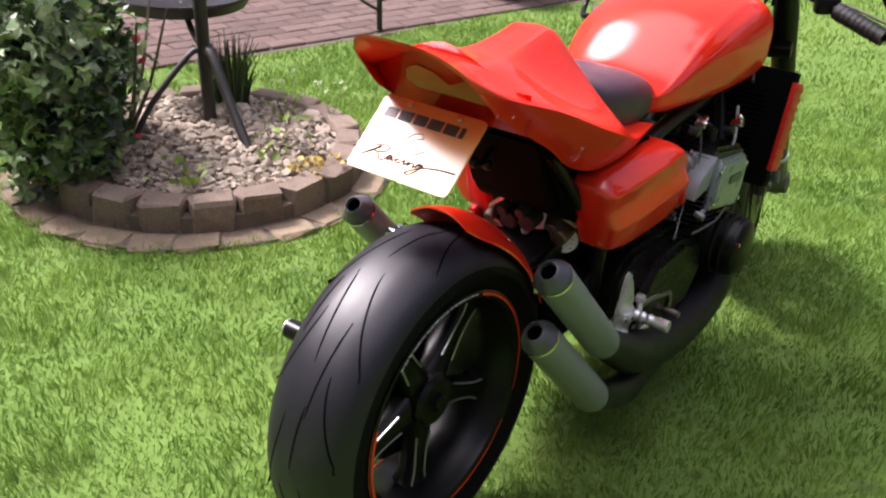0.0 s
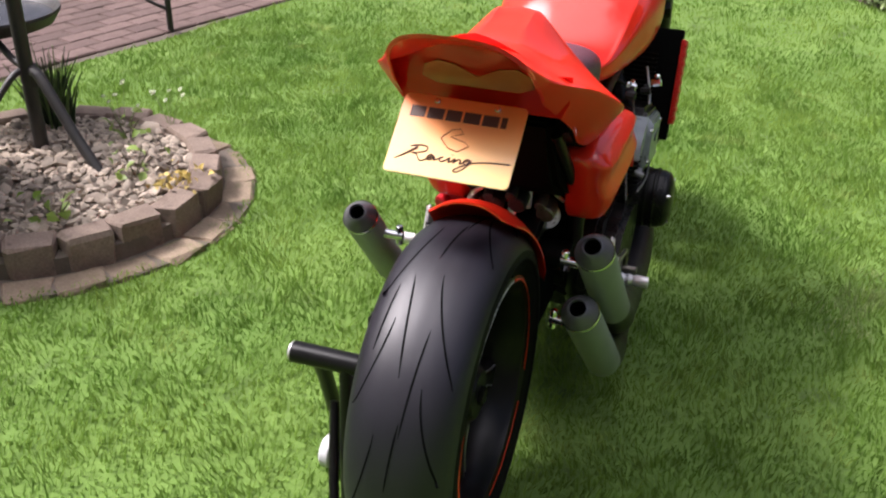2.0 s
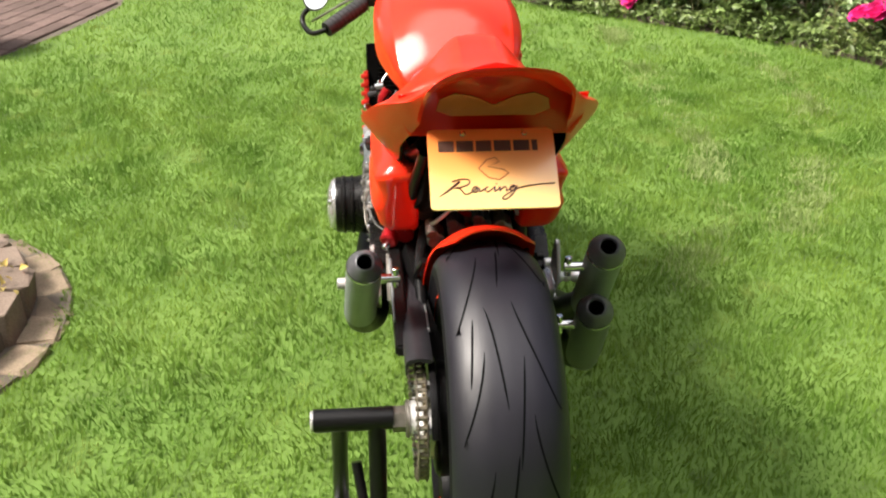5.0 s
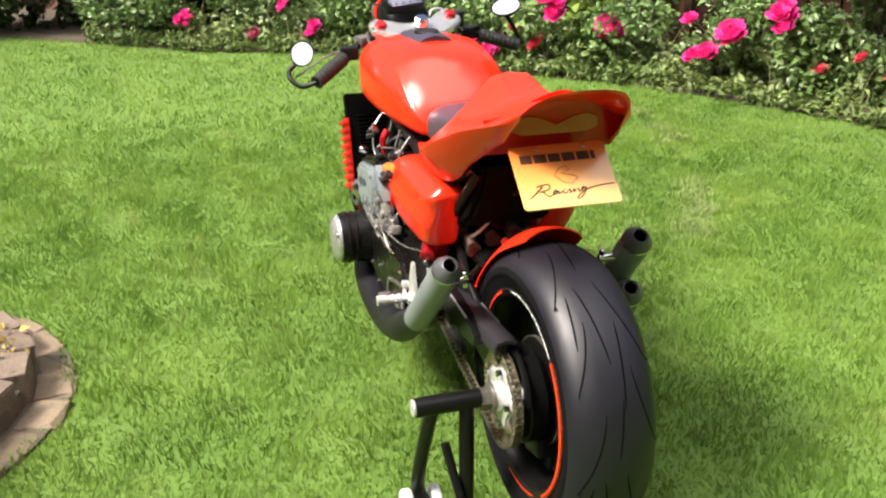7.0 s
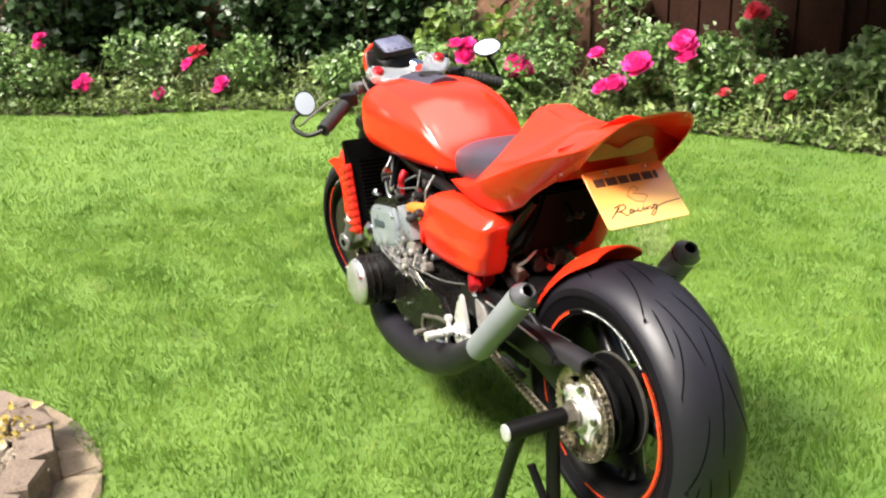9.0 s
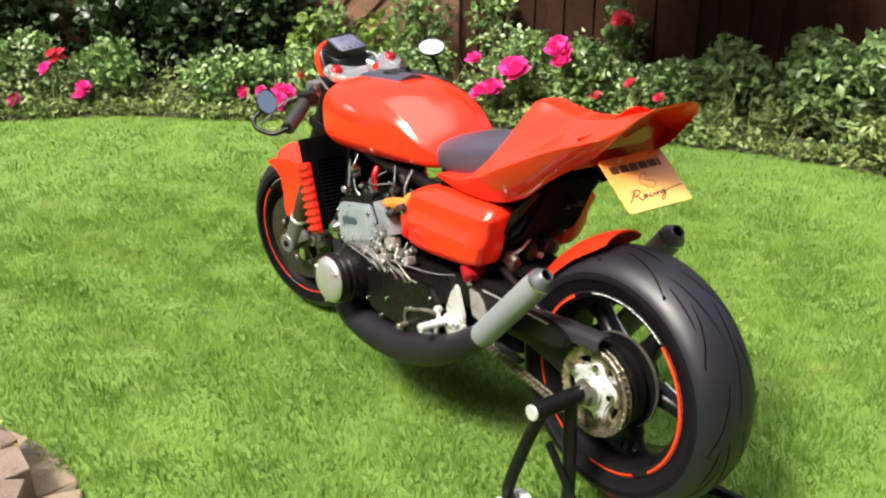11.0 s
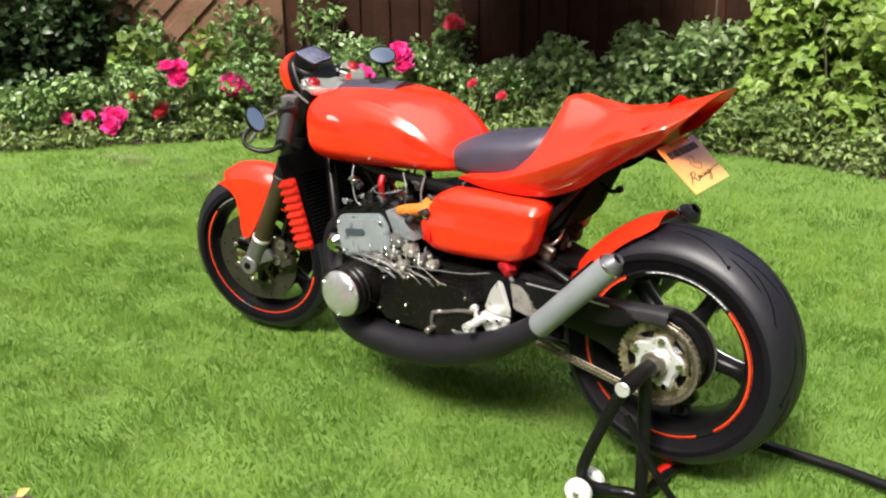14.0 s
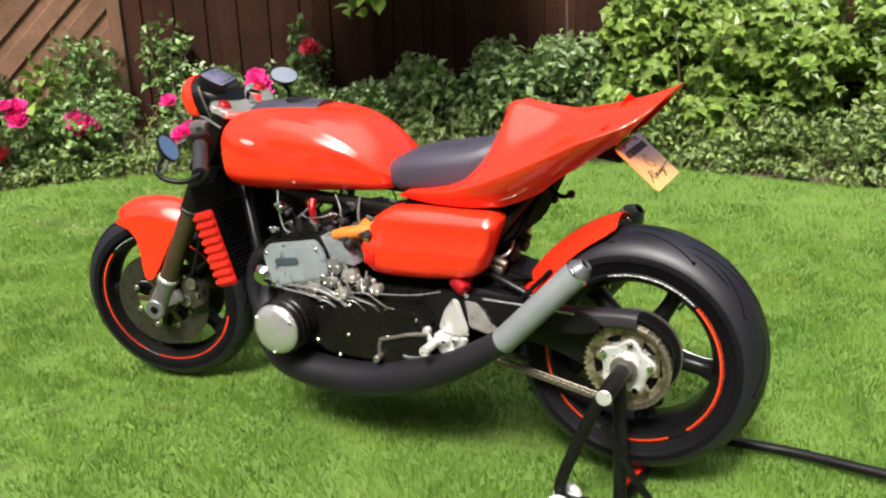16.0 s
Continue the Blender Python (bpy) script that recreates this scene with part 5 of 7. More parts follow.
# ---- footrests, heel plates ----
for s in (1, -1):
    bm = bmesh.new()
    slab([(0.470, 0.430), (0.452, 0.480), (0.426, 0.514), (0.412, 0.508), (0.388, 0.440), (0.386, 0.415), (0.42, 0.412), (0.462, 0.418)], s * 0.197, s * 0.201, 0.002, bm)
    slab([(0.432, 0.505), (0.422, 0.512), (0.392, 0.440), (0.390, 0.418), (0.430, 0.440)], s * 0.2005, s * 0.206, 0.002, bm)
    part("heel_plate", bm, BRIGHT_ALLOY, bike, "bright alloy heel plate")
    bm = bmesh.new()
    slab([(0.492, 0.400), (0.470, 0.420), (0.43, 0.415), (0.392, 0.405), (0.405, 0.375), (0.435, 0.345), (0.455, 0.340), (0.478, 0.362)], s * 0.184, s * 0.197, 0.004, bm)
    tube([(0.505, s * 0.198, 0.417), (0.495, s * 0.205, 0.385), (0.503, s * 0.205, 0.355), (0.507, s * 0.20, 0.333)], 0.0065, 10, bm)
    for x, z, rr in ((0.505, 0.414, 0.011), (0.455, 0.392, 0.010), (0.44, 0.360, 0.010), (0.425, 0.40, 0.008), (0.507, 0.337, 0.010)):
        drum((x, s * 0.19, z), (x, s * 0.208, z), rr, 12, 0.002, bm)
    hanger = part("footrest_hanger", bm, BRIGHT_ALLOY, bike, "bright alloy footrest hanger")
    for x, z in ((0.455, 0.392), (0.44, 0.360), (0.425, 0.40)):
        part("hanger_bolt", drum((x, s * 0.207, z), (x, s * 0.210, z), 0.005, 8, 0.001), BLACK, hanger)
    bm = lathe([(0, 0), (0.008, 0), (0.013, 0.012), (0.010, 0.02), (0.013, 0.028), (0.010, 0.036), (0.013, 0.044), (0.010, 0.052), (0.013, 0.06), (0.013, 0.085), (0, 0.087)], 16, (0.475, s * 0.195, 0.392), Matrix(((1, 0, 0), (0, s, 0), (0, 0, 1))))
    part("footrest", bm, BRIGHT_ALLOY, hanger, "bright knurled footrest")
    bm = tube([(0.50, s * 0.204, 0.405), (0.55, s * 0.206, 0.398), (0.60, s * 0.207, 0.383), (0.64, s * 0.207, 0.372)], (0.008, 0.006, 0.0055, 0.006), 10)
    tube([(0.64, s * 0.207, 0.374), (0.646, s * 0.209, 0.348), (0.642, s * 0.207, 0.323)], (0.006, 0.005, 0.006), 10, bm)
    drum((0.642, s * 0.20, 0.325), (0.642, s * 0.238, 0.325), 0.009, 12, 0.002, bm)
    part("foot_lever", bm, STEEL, hanger, "worn steel foot lever")
    bm = tube([(0.512, s * 0.204, 0.338), (0.555, s * 0.205, 0.330), (0.575, s * 0.205, 0.334)], (0.007, 0.009, 0.006), 10)
    part("linkage_rod", bm, CHROME, hanger)

# ---- oil cooler with its red louvred sides ----
bm = bmesh.new()
RAD = Matrix.Translation((1.165, 0, 0.555)) @ Matrix.Rotation(radians(17), 4, "Y")
block((0, -0.012, 0.05), (0.045, 0.42, 0.29), 0.006, None, bm)
rad = part("radiator", moved(bm, RAD), VOID, bike, "black radiator")
for k in range(22):
    part("radiator_fin", moved(block((-0.024, 0, -0.125 + 0.012 * k), (0.004, 0.33, 0.004), 0.0), RAD), BLACK, rad)
for s in (1, -1):
    bm = bmesh.new()
    block((0.0, 0.200 if s > 0 else -0.226, 0.01 if s > 0 else 0.06), (0.062, 0.014, 0.222), 0.005, None, bm)
    shroud = part("radiator_shroud", moved(bm, RAD), RED_PLASTIC, bike, "red louvred radiator side")
    for k in range(9):
        part("louvre", moved(block((0.0, 0.205 if s > 0 else -0.230, (-0.085 if s > 0 else -0.035) + 0.0238 * k), (0.066, 0.020 if s > 0 else 0.010, 0.013), 0.004), RAD), RED_PLASTIC, shroud)

# ---- front end, turned to the left ----
FRONT = Matrix.Translation((1.24, -0.025, 0.90)) @ Matrix.Rotation(radians(12.5), 4, V(-0.31, 0, 0.951)) @ Matrix.Translation((-1.24, 0, -0.90))
BACK = (bike.matrix_basis @ FRONT).inverted()
BAR_END, BAR_ROOT = BACK @ V(1.110, 0.291, 0.809), BACK @ V(1.236, 0.120, 0.898)
AXLE_F = V(1.555, -0.022, 0.306)
FW = FRONT @ Matrix.Translation(AXLE_F)
front = wheel("front_wheel", FW, 0.292, 0.120, 0.094, 5, 12, "black cast front wheel", 0.046, 75, ((-62, 42), (-166, -74), (100, 150)), ((47, 84), (-73, -63)))
for s in (1, -1):
    bm = lathe([(0.095, s * 0.062), (0.158, s * 0.062), (0.158, s * 0.057), (0.095, s * 0.057)], 60, closed=True)
    disc = part("brake_disc", moved(bm, FW), DISC_STEEL, front, "dark steel front brake disc")
    for k in range(6):
        a = 2 * math.pi * k / 6
        part("carrier_arm", moved(block((0.072 * math.cos(a), s * 0.058, 0.072 * math.sin(a)), (0.06, 0.006, 0.018), 0.002, (0, -math.degrees(a), 0)), FW), BRONZE, front)
    bm = drum((0, s * 0.04, 0), (0, s * 0.064, 0), 0.05, 24, 0.003)
    part("disc_carrier", moved(bm, FW), BRONZE, front, "bronze disc carrier")
    for k in range(24):
        a = 2 * math.pi * k / 24
        c = V((0.112 + 0.03 * (k % 2)) * math.cos(a), s * 0.0605, (0.112 + 0.03 * (k % 2)) * math.sin(a))
        part("disc_hole", moved(drum(c, c + V(0, s * 0.0025, 0), 0.005, 8, 0), FW), BLACK, front)
    top = V(1.208, s * 0.118, 0.945)
    low = AXLE_F + V(-0.012, s * 0.106, 0.0)
    axis = (low - top).normalized()
    bm = tube([top.lerp(low, 0.44), low + axis * 0.02], (0.0285, 0.0285), 20, None, 1)
    drum(low - V(0, s * 0.03, 0), low + V(0, s * 0.03, 0), 0.030, 20, 0.004, bm)
    leg = part("fork_leg", moved(bm, FRONT), BRONZE, bike, "bronze fork leg")
    foot = tube([low - axis * 0.105, low - axis * 0.095, low - axis * 0.06, low - axis * 0.02, low + axis * 0.024], (0.030, 0.0315, 0.030, 0.033, 0.029), 20, None, 2)
    drum(low - V(0, s * 0.032, 0), low + V(0, s * 0.036, 0), 0.034, 20, 0.005, foot)
    block(low + V(-0.050, s * 0.004, 0.030), (0.075, 0.020, 0.040), 0.006, (0, 25, 0), foot)
    part("fork_foot", moved(foot, FRONT), CAST_ALLOY, leg, "cast alloy fork foot with axle clamp")
    part("axle_hole", moved(drum(low + V(0, s * 0.034, 0), low + V(0, s * 0.0375, 0), 0.013, 16, 0), FRONT), GROOVE, leg)
    part("fork_band", moved(drum(low - axis * 0.118, low - axis * 0.106, 0.0325, 20, 0.002), FRONT), BRIGHT_ALLOY, leg)
    part("fork_tube", moved(tube([top - axis * 0.012, top.lerp(low, 0.06), top.lerp(low, 0.12), top.lerp(low, 0.47)], (0.027, 0.027, 0.0315, 0.0315), 20, None, 1), FRONT), BLACK, bike, "black upper fork tube")
    part("fork_cap", moved(drum(top - axis * 0.027, top - axis * 0.008, 0.0175, 20, 0.004), FRONT), RED_ANODISED, bike, "red anodised fork cap")
    part("fork_seal", moved(drum(top.lerp(low, 0.465), top.lerp(low, 0.485), 0.034, 20, 0.003), FRONT), BLACK_RUBBER, leg)
    bm = block(AXLE_F + V(-0.115, s * 0.078, 0.045), (0.056, 0.034, 0.112), 0.012, (0, 24, 0))
    block(AXLE_F + V(-0.112, s * 0.042, 0.045), (0.050, 0.026, 0.104), 0.010, (0, 24, 0), bm)
    block(AXLE_F + V(-0.140, s * 0.060, 0.052), (0.018, 0.050, 0.030), 0.004, (0, 24, 0), bm)
    block(AXLE_F + V(-0.085, s * 0.092, 0.02), (0.09, 0.012, 0.026), 0.004, (0, 15, 0), bm)
    cal = part("brake_caliper", moved(bm, FRONT), CALIPER, bike, "worn dark front brake caliper")
    for x, z in ((-0.103, 0.016), (-0.128, 0.074)):
        q = AXLE_F + V(x, s * 0.094, z)
        part("piston_cap", moved(lathe([(0, 0.004), (0.012, 0.004), (0.013, 0.007), (0.018, 0.007), (0.019, 0), (0, 0)], 18, q, Matrix(((1, 0, 0), (0, s, 0), (0, 0, 1)))), FRONT), STEEL, cal, "worn round piston cap")
    for x, z in ((-0.085, 0.052), (-0.145, 0.036), (-0.070, 0.012), (-0.112, 0.102)):
        q = AXLE_F + V(x, s * 0.092, z)
        part("caliper_bolt", moved(drum(q, q + V(0, s * 0.010, 0), 0.0065, 6, 0.001), FRONT), CHROME, cal)
    for k in range(8):
        a = 2 * math.pi * (k + 0.5) / 8
        q = V(0.097 * math.cos(a), s * 0.058, 0.097 * math.sin(a))
        part("disc_bobbin", moved(drum(q, q + V(0, s * 0.008, 0), 0.009, 12, 0.002), FW), STEEL, front, "steel disc bobbin")
    part("brake_hose", moved(tube([AXLE_F + V(-0.125, s * 0.08, 0.10), AXLE_F + V(-0.17, s * 0.09, 0.2), AXLE_F + V(-0.20, s * 0.085, 0.36), AXLE_F + V(-0.30, s * 0.06, 0.52)], 0.005, 8), FRONT), BLACK_RUBBER, bike)
    # bars
    root = V(BAR_ROOT.x, s * BAR_ROOT.y, BAR_ROOT.z)
    end = V(BAR_END.x, s * BAR_END.y, BAR_END.z)
    part("handlebar", moved(tube([root, root.lerp(end, 0.3), end], 0.0115, 14), FRONT), BLACK, bike, "black clip-on handlebar")
    grip = tube([root.lerp(end, 0.42), end], 0.0205, 18, None, 1)
    g = part("grip", moved(grip, FRONT), BLACK_RUBBER, bike, "black rubber grip")
    for k in range(8):
        q = root.lerp(end, 0.48 + 0.06 * k)
        w = (end - root).normalized() * 0.004
        part("grip_rib", moved(drum(q - w, q + w, 0.0216, 18, 0.001), FRONT), BLACK_RUBBER, g)
    q = root.lerp(end, 0.30)
    part("switch_block", moved(block(q, (0.042, 0.055, 0.040), 0.008, (0, 0, -25 * s)), FRONT), BLACK, bike, "black switch cluster")
    part("bar_clamp", moved(block(root, (0.05, 0.042, 0.032), 0.008), FRONT), CAST_ALLOY, bike, "bright bar clamp")
    part("lever", moved(tube([q + V(0.045, s * 0.0, 0.0), q + V(0.06, s * 0.05, -0.012), q + V(0.035, s * 0.16, -0.05)], (0.006, 0.006, 0.005), 10, None, 6, True, 0.6), FRONT), STEEL, bike, "worn steel lever")
q = V(BAR_ROOT.x, -BAR_ROOT.y, BAR_ROOT.z).lerp(V(BAR_END.x, -BAR_END.y, BAR_END.z), 0.16) + V(0.02, 0, 0.030)
bm = lathe([(0, -0.022), (0.018, -0.022), (0.021, -0.018), (0.021, 0.014), (0.024, 0.015), (0.024, 0.022), (0.020, 0.025), (0, 0.025)], 24, q, V(0, 1, 0).rotation_difference(V(0, 0, 1)).to_matrix())
pot = part("brake_reservoir", moved(bm, FRONT), BLACK, bike, "black brake fluid pot on the bar", 50)
part("pot_hose", moved(tube([q + V(0.018, 0.012, 0.0), q + V(0.045, 0.03, 0.028), q + V(0.030, 0.075, 0.034), q + V(0.01, 0.10, 0.0)], 0.0045, 8), FRONT), WHITE_PLASTIC, pot, "pale fluid hose")
part("front_axle", moved(tube([AXLE_F + V(0, -0.135, 0), AXLE_F + V(0, 0.135, 0)], 0.012, 16, None, 1), FRONT), CHROME, front)
# yokes
def yoke(z, thick, material, name, label):
    o = [(1.235, -0.146), (1.25, -0.118), (1.235, -0.086), (1.205, -0.04), (1.20, 0.0), (1.205, 0.04), (1.235, 0.086), (1.25, 0.118), (1.235, 0.146), (1.185, 0.150), (1.155, 0.118), (1.125, 0.06), (1.118, 0.0), (1.125, -0.06), (1.155, -0.118), (1.185, -0.150)]
    sl = slab(o, -thick / 2, thick / 2, 0.006)
    m = Matrix.Translation((0.0, 0, z)) @ Matrix(((1, 0, 0, 0), (0, 0, 1, 0), (0, 1, 0, 0), (0, 0, 0, 1)))
    shear = Matrix.Translation((1.20, 0, z)) @ Matrix.Rotation(radians(-23), 4, "Y") @ Matrix.Translation((-1.20, 0, -z))
    return part(name, moved(moved(sl, m), FRONT @ shear), material, bike, label)


yoke(0.944, 0.026, POLISHED, "top_yoke", "polished alloy top yoke")
low_yoke = moved(block((1.285, 0, 0.775), (0.09, 0.29, 0.035), 0.010, (0, -23, 0)), FRONT)
part("lower_yoke", low_yoke, BLACK, bike, "black lower yoke")
part("stem_nut", moved(drum((1.168, 0, 0.948), (1.160, 0, 0.974), 0.022, 6, 0.002), FRONT), CHROME, bike, "chrome steering stem nut")
# clocks, headlamp shell
POD = FRONT @ Matrix.Translation((1.272, 0.008, 1.000)) @ Matrix.Rotation(radians(-28), 4, "Y")
rings = [[V(q.x, q.y, z) for q in (V(d * math.copysign(abs(math.cos(t)) ** 0.6, math.cos(t)), w * math.copysign(abs(math.sin(t)) ** 0.6, math.sin(t)), 0) for t in (2 * math.pi * k / 28 for k in range(28)))] for z, d, w in ((-0.050, 0.022, 0.040), (-0.042, 0.034, 0.054), (-0.010, 0.044, 0.062), (0.016, 0.047, 0.064), (0.023, 0.045, 0.061), (0.020, 0.041, 0.057))]
clock = part("instrument_pod", moved(skin(bmesh.new(), rings), POD), BLACK, bike, "black instrument pod", 50)
part("dial_glass", moved(block((0.0, 0.0, 0.0195), (0.072, 0.102, 0.010), 0.005), POD), DARK_GLASS, clock, "blue-grey display glass", 50)
for y in (-0.036, -0.012, 0.012, 0.036):
    part("warning_lamp", moved(drum((-0.026, y, 0.023), (-0.026, y, 0.026), 0.0045, 10, 0.001), POD), BLACK, clock)
bm = tube([(0.02, 0.058, -0.01), (0.012, 0.092, 0.0), (-0.02, 0.10, -0.03), (-0.05, 0.085, -0.07)], 0.0035, 8)
part("clock_cable", moved(bm, POD), CABLE, bike, "thin grey cable beside the clocks")
rings = [super_ring(x, w, lo, hi, 2.6, 32, lean=0.25) for x, w, lo, hi in ((1.225, 0.060, 0.91, 0.99), (1.255, 0.074, 0.893, 1.010), (1.29, 0.078, 0.887, 1.018), (1.315, 0.076, 0.886, 1.018))]
part("headlamp_bowl", moved(skin(bmesh.new(), rings), FRONT), BLACK, bike, "black headlamp bowl", 60)
rings = [super_ring(x, w, lo, hi, 2.5, 32, lean=0.25) for x, w, lo, hi in ((1.315, 0.080, 0.880, 1.024), (1.335, 0.078, 0.882, 1.020), (1.352, 0.070, 0.893, 1.006), (1.365, 0.054, 0.908, 0.988), (1.371, 0.03, 0.93, 0.965))]
part("nose_cowl", moved(skin(bmesh.new(), rings), FRONT), RED, bike, "small red nose cowl", 60)
for s in (1, -1):
    part("headlamp_bracket", moved(block((1.275, s * 0.088, 0.90), (0.10, 0.008, 0.035), 0.003, (0, -8, 0)), FRONT), BLACK, bike)
    part("clutch_cable", moved(tube([(1.20, s * 0.16, 0.905), (1.27, s * 0.13, 0.93), (1.30, s * 0.06, 0.87), (1.24, s * 0.06, 0.78), (1.10, s * 0.08, 0.72)], 0.004, 8), FRONT), CABLE, bike)
# bar-end mirrors
for s, e, c in ((1, BAR_END, BACK @ V(1.185, 0.317, 0.879)), (-1, V(BAR_END.x, -BAR_END.y, BAR_END.z), BACK @ V(1.272, -0.358, 0.975))):
    out = e + V(0.03, s * 0.035, -0.012)
    elbow = BACK @ V(1.200, 0.352, 0.832) if s > 0 else c + V(0.0, -0.02, -0.055)
    part("mirror_arm", moved(tube([e, out, elbow.lerp(out, 0.4) + V(0.01, s * 0.01, -0.01), elbow, c + V(0.012, 0, -0.02)], 0.007, 10), FRONT), BLACK, bike, "black bar-end mirror arm")
    face = (BACK.to_3x3() @ (V(-0.80, -0.10, 0.59) if s > 0 else V(-0.36, 0.30, 0.88))).normalized()
    turn = V(0, 1, 0).rotation_difference(face).to_matrix()
    squash = Matrix.Translation(c) @ turn.to_4x4() @ Matrix.Diagonal((0.85, 1.0, 0.9, 1.0)) if s < 0 else Matrix.Translation(c) @ turn.to_4x4() @ Matrix.Diagonal((0.62, 1.0, 0.78, 1.0))
    bm = lathe([(0, -0.024), (0.03, -0.020), (0.052, -0.006), (0.055, 0.004), (0.051, 0.005), (0.050, 0.001), (0, 0.001)], 32)
    shell = part("mirror_shell", moved(moved(bm, squash), FRONT), BLACK, bike, "black oval bar-end mirror")
    part("mirror_glass", moved(moved(lathe([(0, 0.003), (0.0495, 0.003), (0.0495, 0.0), (0, 0.0)], 32), squash), FRONT), MIRROR, shell, "oval mirror glass")
# front mudguard with its skirts
bm = bmesh.new()
rings = []
for k in range(28):
    a = 64 + 56 * k / 27
    w = 0.072 * min(1.0, 0.55 + (a - 64) / 16)
    ring = []
    for side, thick in ((1, 0.0), (-1, -0.004)):
        for i in range(15):
            u = (i / 14 * 2 - 1) * side
            r = 0.330 - 0.060 * abs(u) ** 2.4 + thick - 0.014 * max(0.0, 1 - (a - 64) / 12)
            ring.append(AXLE_F + V(r * math.cos(radians(a)), u * w, r * math.sin(radians(a))))
    rings.append(ring)
skin(bm, rings)
for s in (1, -1):
    sk = [(0.105, 0.272), (0.060, 0.292), (-0.02, 0.300), (-0.115, 0.272), (-0.100, 0.245), (-0.066, 0.190), (-0.030, 0.130), (-0.002, 0.088), (0.012, 0.080), (0.030, 0.084), (0.034, 0.115), (0.033, 0.170), (0.040, 0.222), (0.060, 0.250)]
    slab([(AXLE_F.x + x, AXLE_F.z + z) for x, z in sk], s * 0.066, s * 0.072, 0.002, bm)
part("front_mudguard", moved(bm, FRONT), RED, bike, "glossy red front mudguard", 40)

# ---- paddock stand ----
stand = thing("paddock_stand", "black steel paddock stand with small white wheels", "paddock stand", pose(0, 0, 0))
bm = tube([(0.0, 0.175, 0.372), (0.0, 0.318, 0.372)], 0.021, 20, None, 1)
part("axle_pin_tube", bm, BLACK, stand, "black pin tube")
part("pin", drum((0.0, 0.14, 0.372), (0.0, 0.178, 0.372), 0.013, 16, 0.002), CHROME, stand, "bright steel pin")
part("tube_end", drum((0.0, 0.317, 0.372), (0.0, 0.324, 0.372), 0.019, 20, 0.002), BRIGHT_ALLOY, stand, "bright tube end")
part("front_leg", tube([(0.012, 0.272, 0.36), (0.05, 0.275, 0.28), (0.108, 0.278, 0.13), (0.118, 0.276, 0.075), (0.10, 0.262, 0.045), (0.06, 0.235, 0.034)], 0.0155, 14), BLACK, stand, "black steel leg")
part("upright_leg", tube([(-0.004, 0.205, 0.37), (-0.010, 0.205, 0.20), (-0.012, 0.205, 0.03)], 0.0165, 14), BLACK, stand, "black steel leg")
part("brace", tube([(0.02, 0.245, 0.26), (-0.05, 0.22, 0.12), (-0.10, 0.19, 0.03)], 0.010, 12), BLACK, stand)
part("base_bar", tube([(0.10, 0.262, 0.034), (0.03, 0.22, 0.030), (-0.012, 0.19, 0.028), (-0.03, 0.0, 0.026), (-0.06, -0.14, 0.026), (-0.12, -0.205, 0.027), (-0.20, -0.218, 0.028)], 0.0145, 14), BLACK, stand, "black base tube")
part("handle", tube([(-0.16, -0.214, 0.028), (-0.36, -0.212, 0.030), (-0.52, -0.185, 0.034), (-0.72, -0.15, 0.04)], 0.0145, 14), BLACK, stand, "long black handle")
part("red_sleeve", tube([(-0.004, 0.10, 0.029), (-0.022, 0.03, 0.0275)], 0.0165, 14, None, 1), RED_PLASTIC, stand, "red plastic sleeve")
for y0, y1 in ((0.292, 0.318), (0.225, 0.250)):
    bm = lathe([(0.008, y0), (0.030, y0), (0.036, y0 + 0.005), (0.036, y1 - 0.005), (0.030, y1), (0.008, y1)], 28, (0.112, 0, 0.044), closed=True)
    w = part("stand_wheel", bm, WHITE_PLASTIC, stand, "small white plastic wheel")
    part("wheel_bolt", drum((0.112, y0 - 0.004, 0.044), (0.112, y1 + 0.005, 0.044), 0.008, 10, 0.001), STEEL, w)


# ---- planting ----
rng = np.random.default_rng(7)


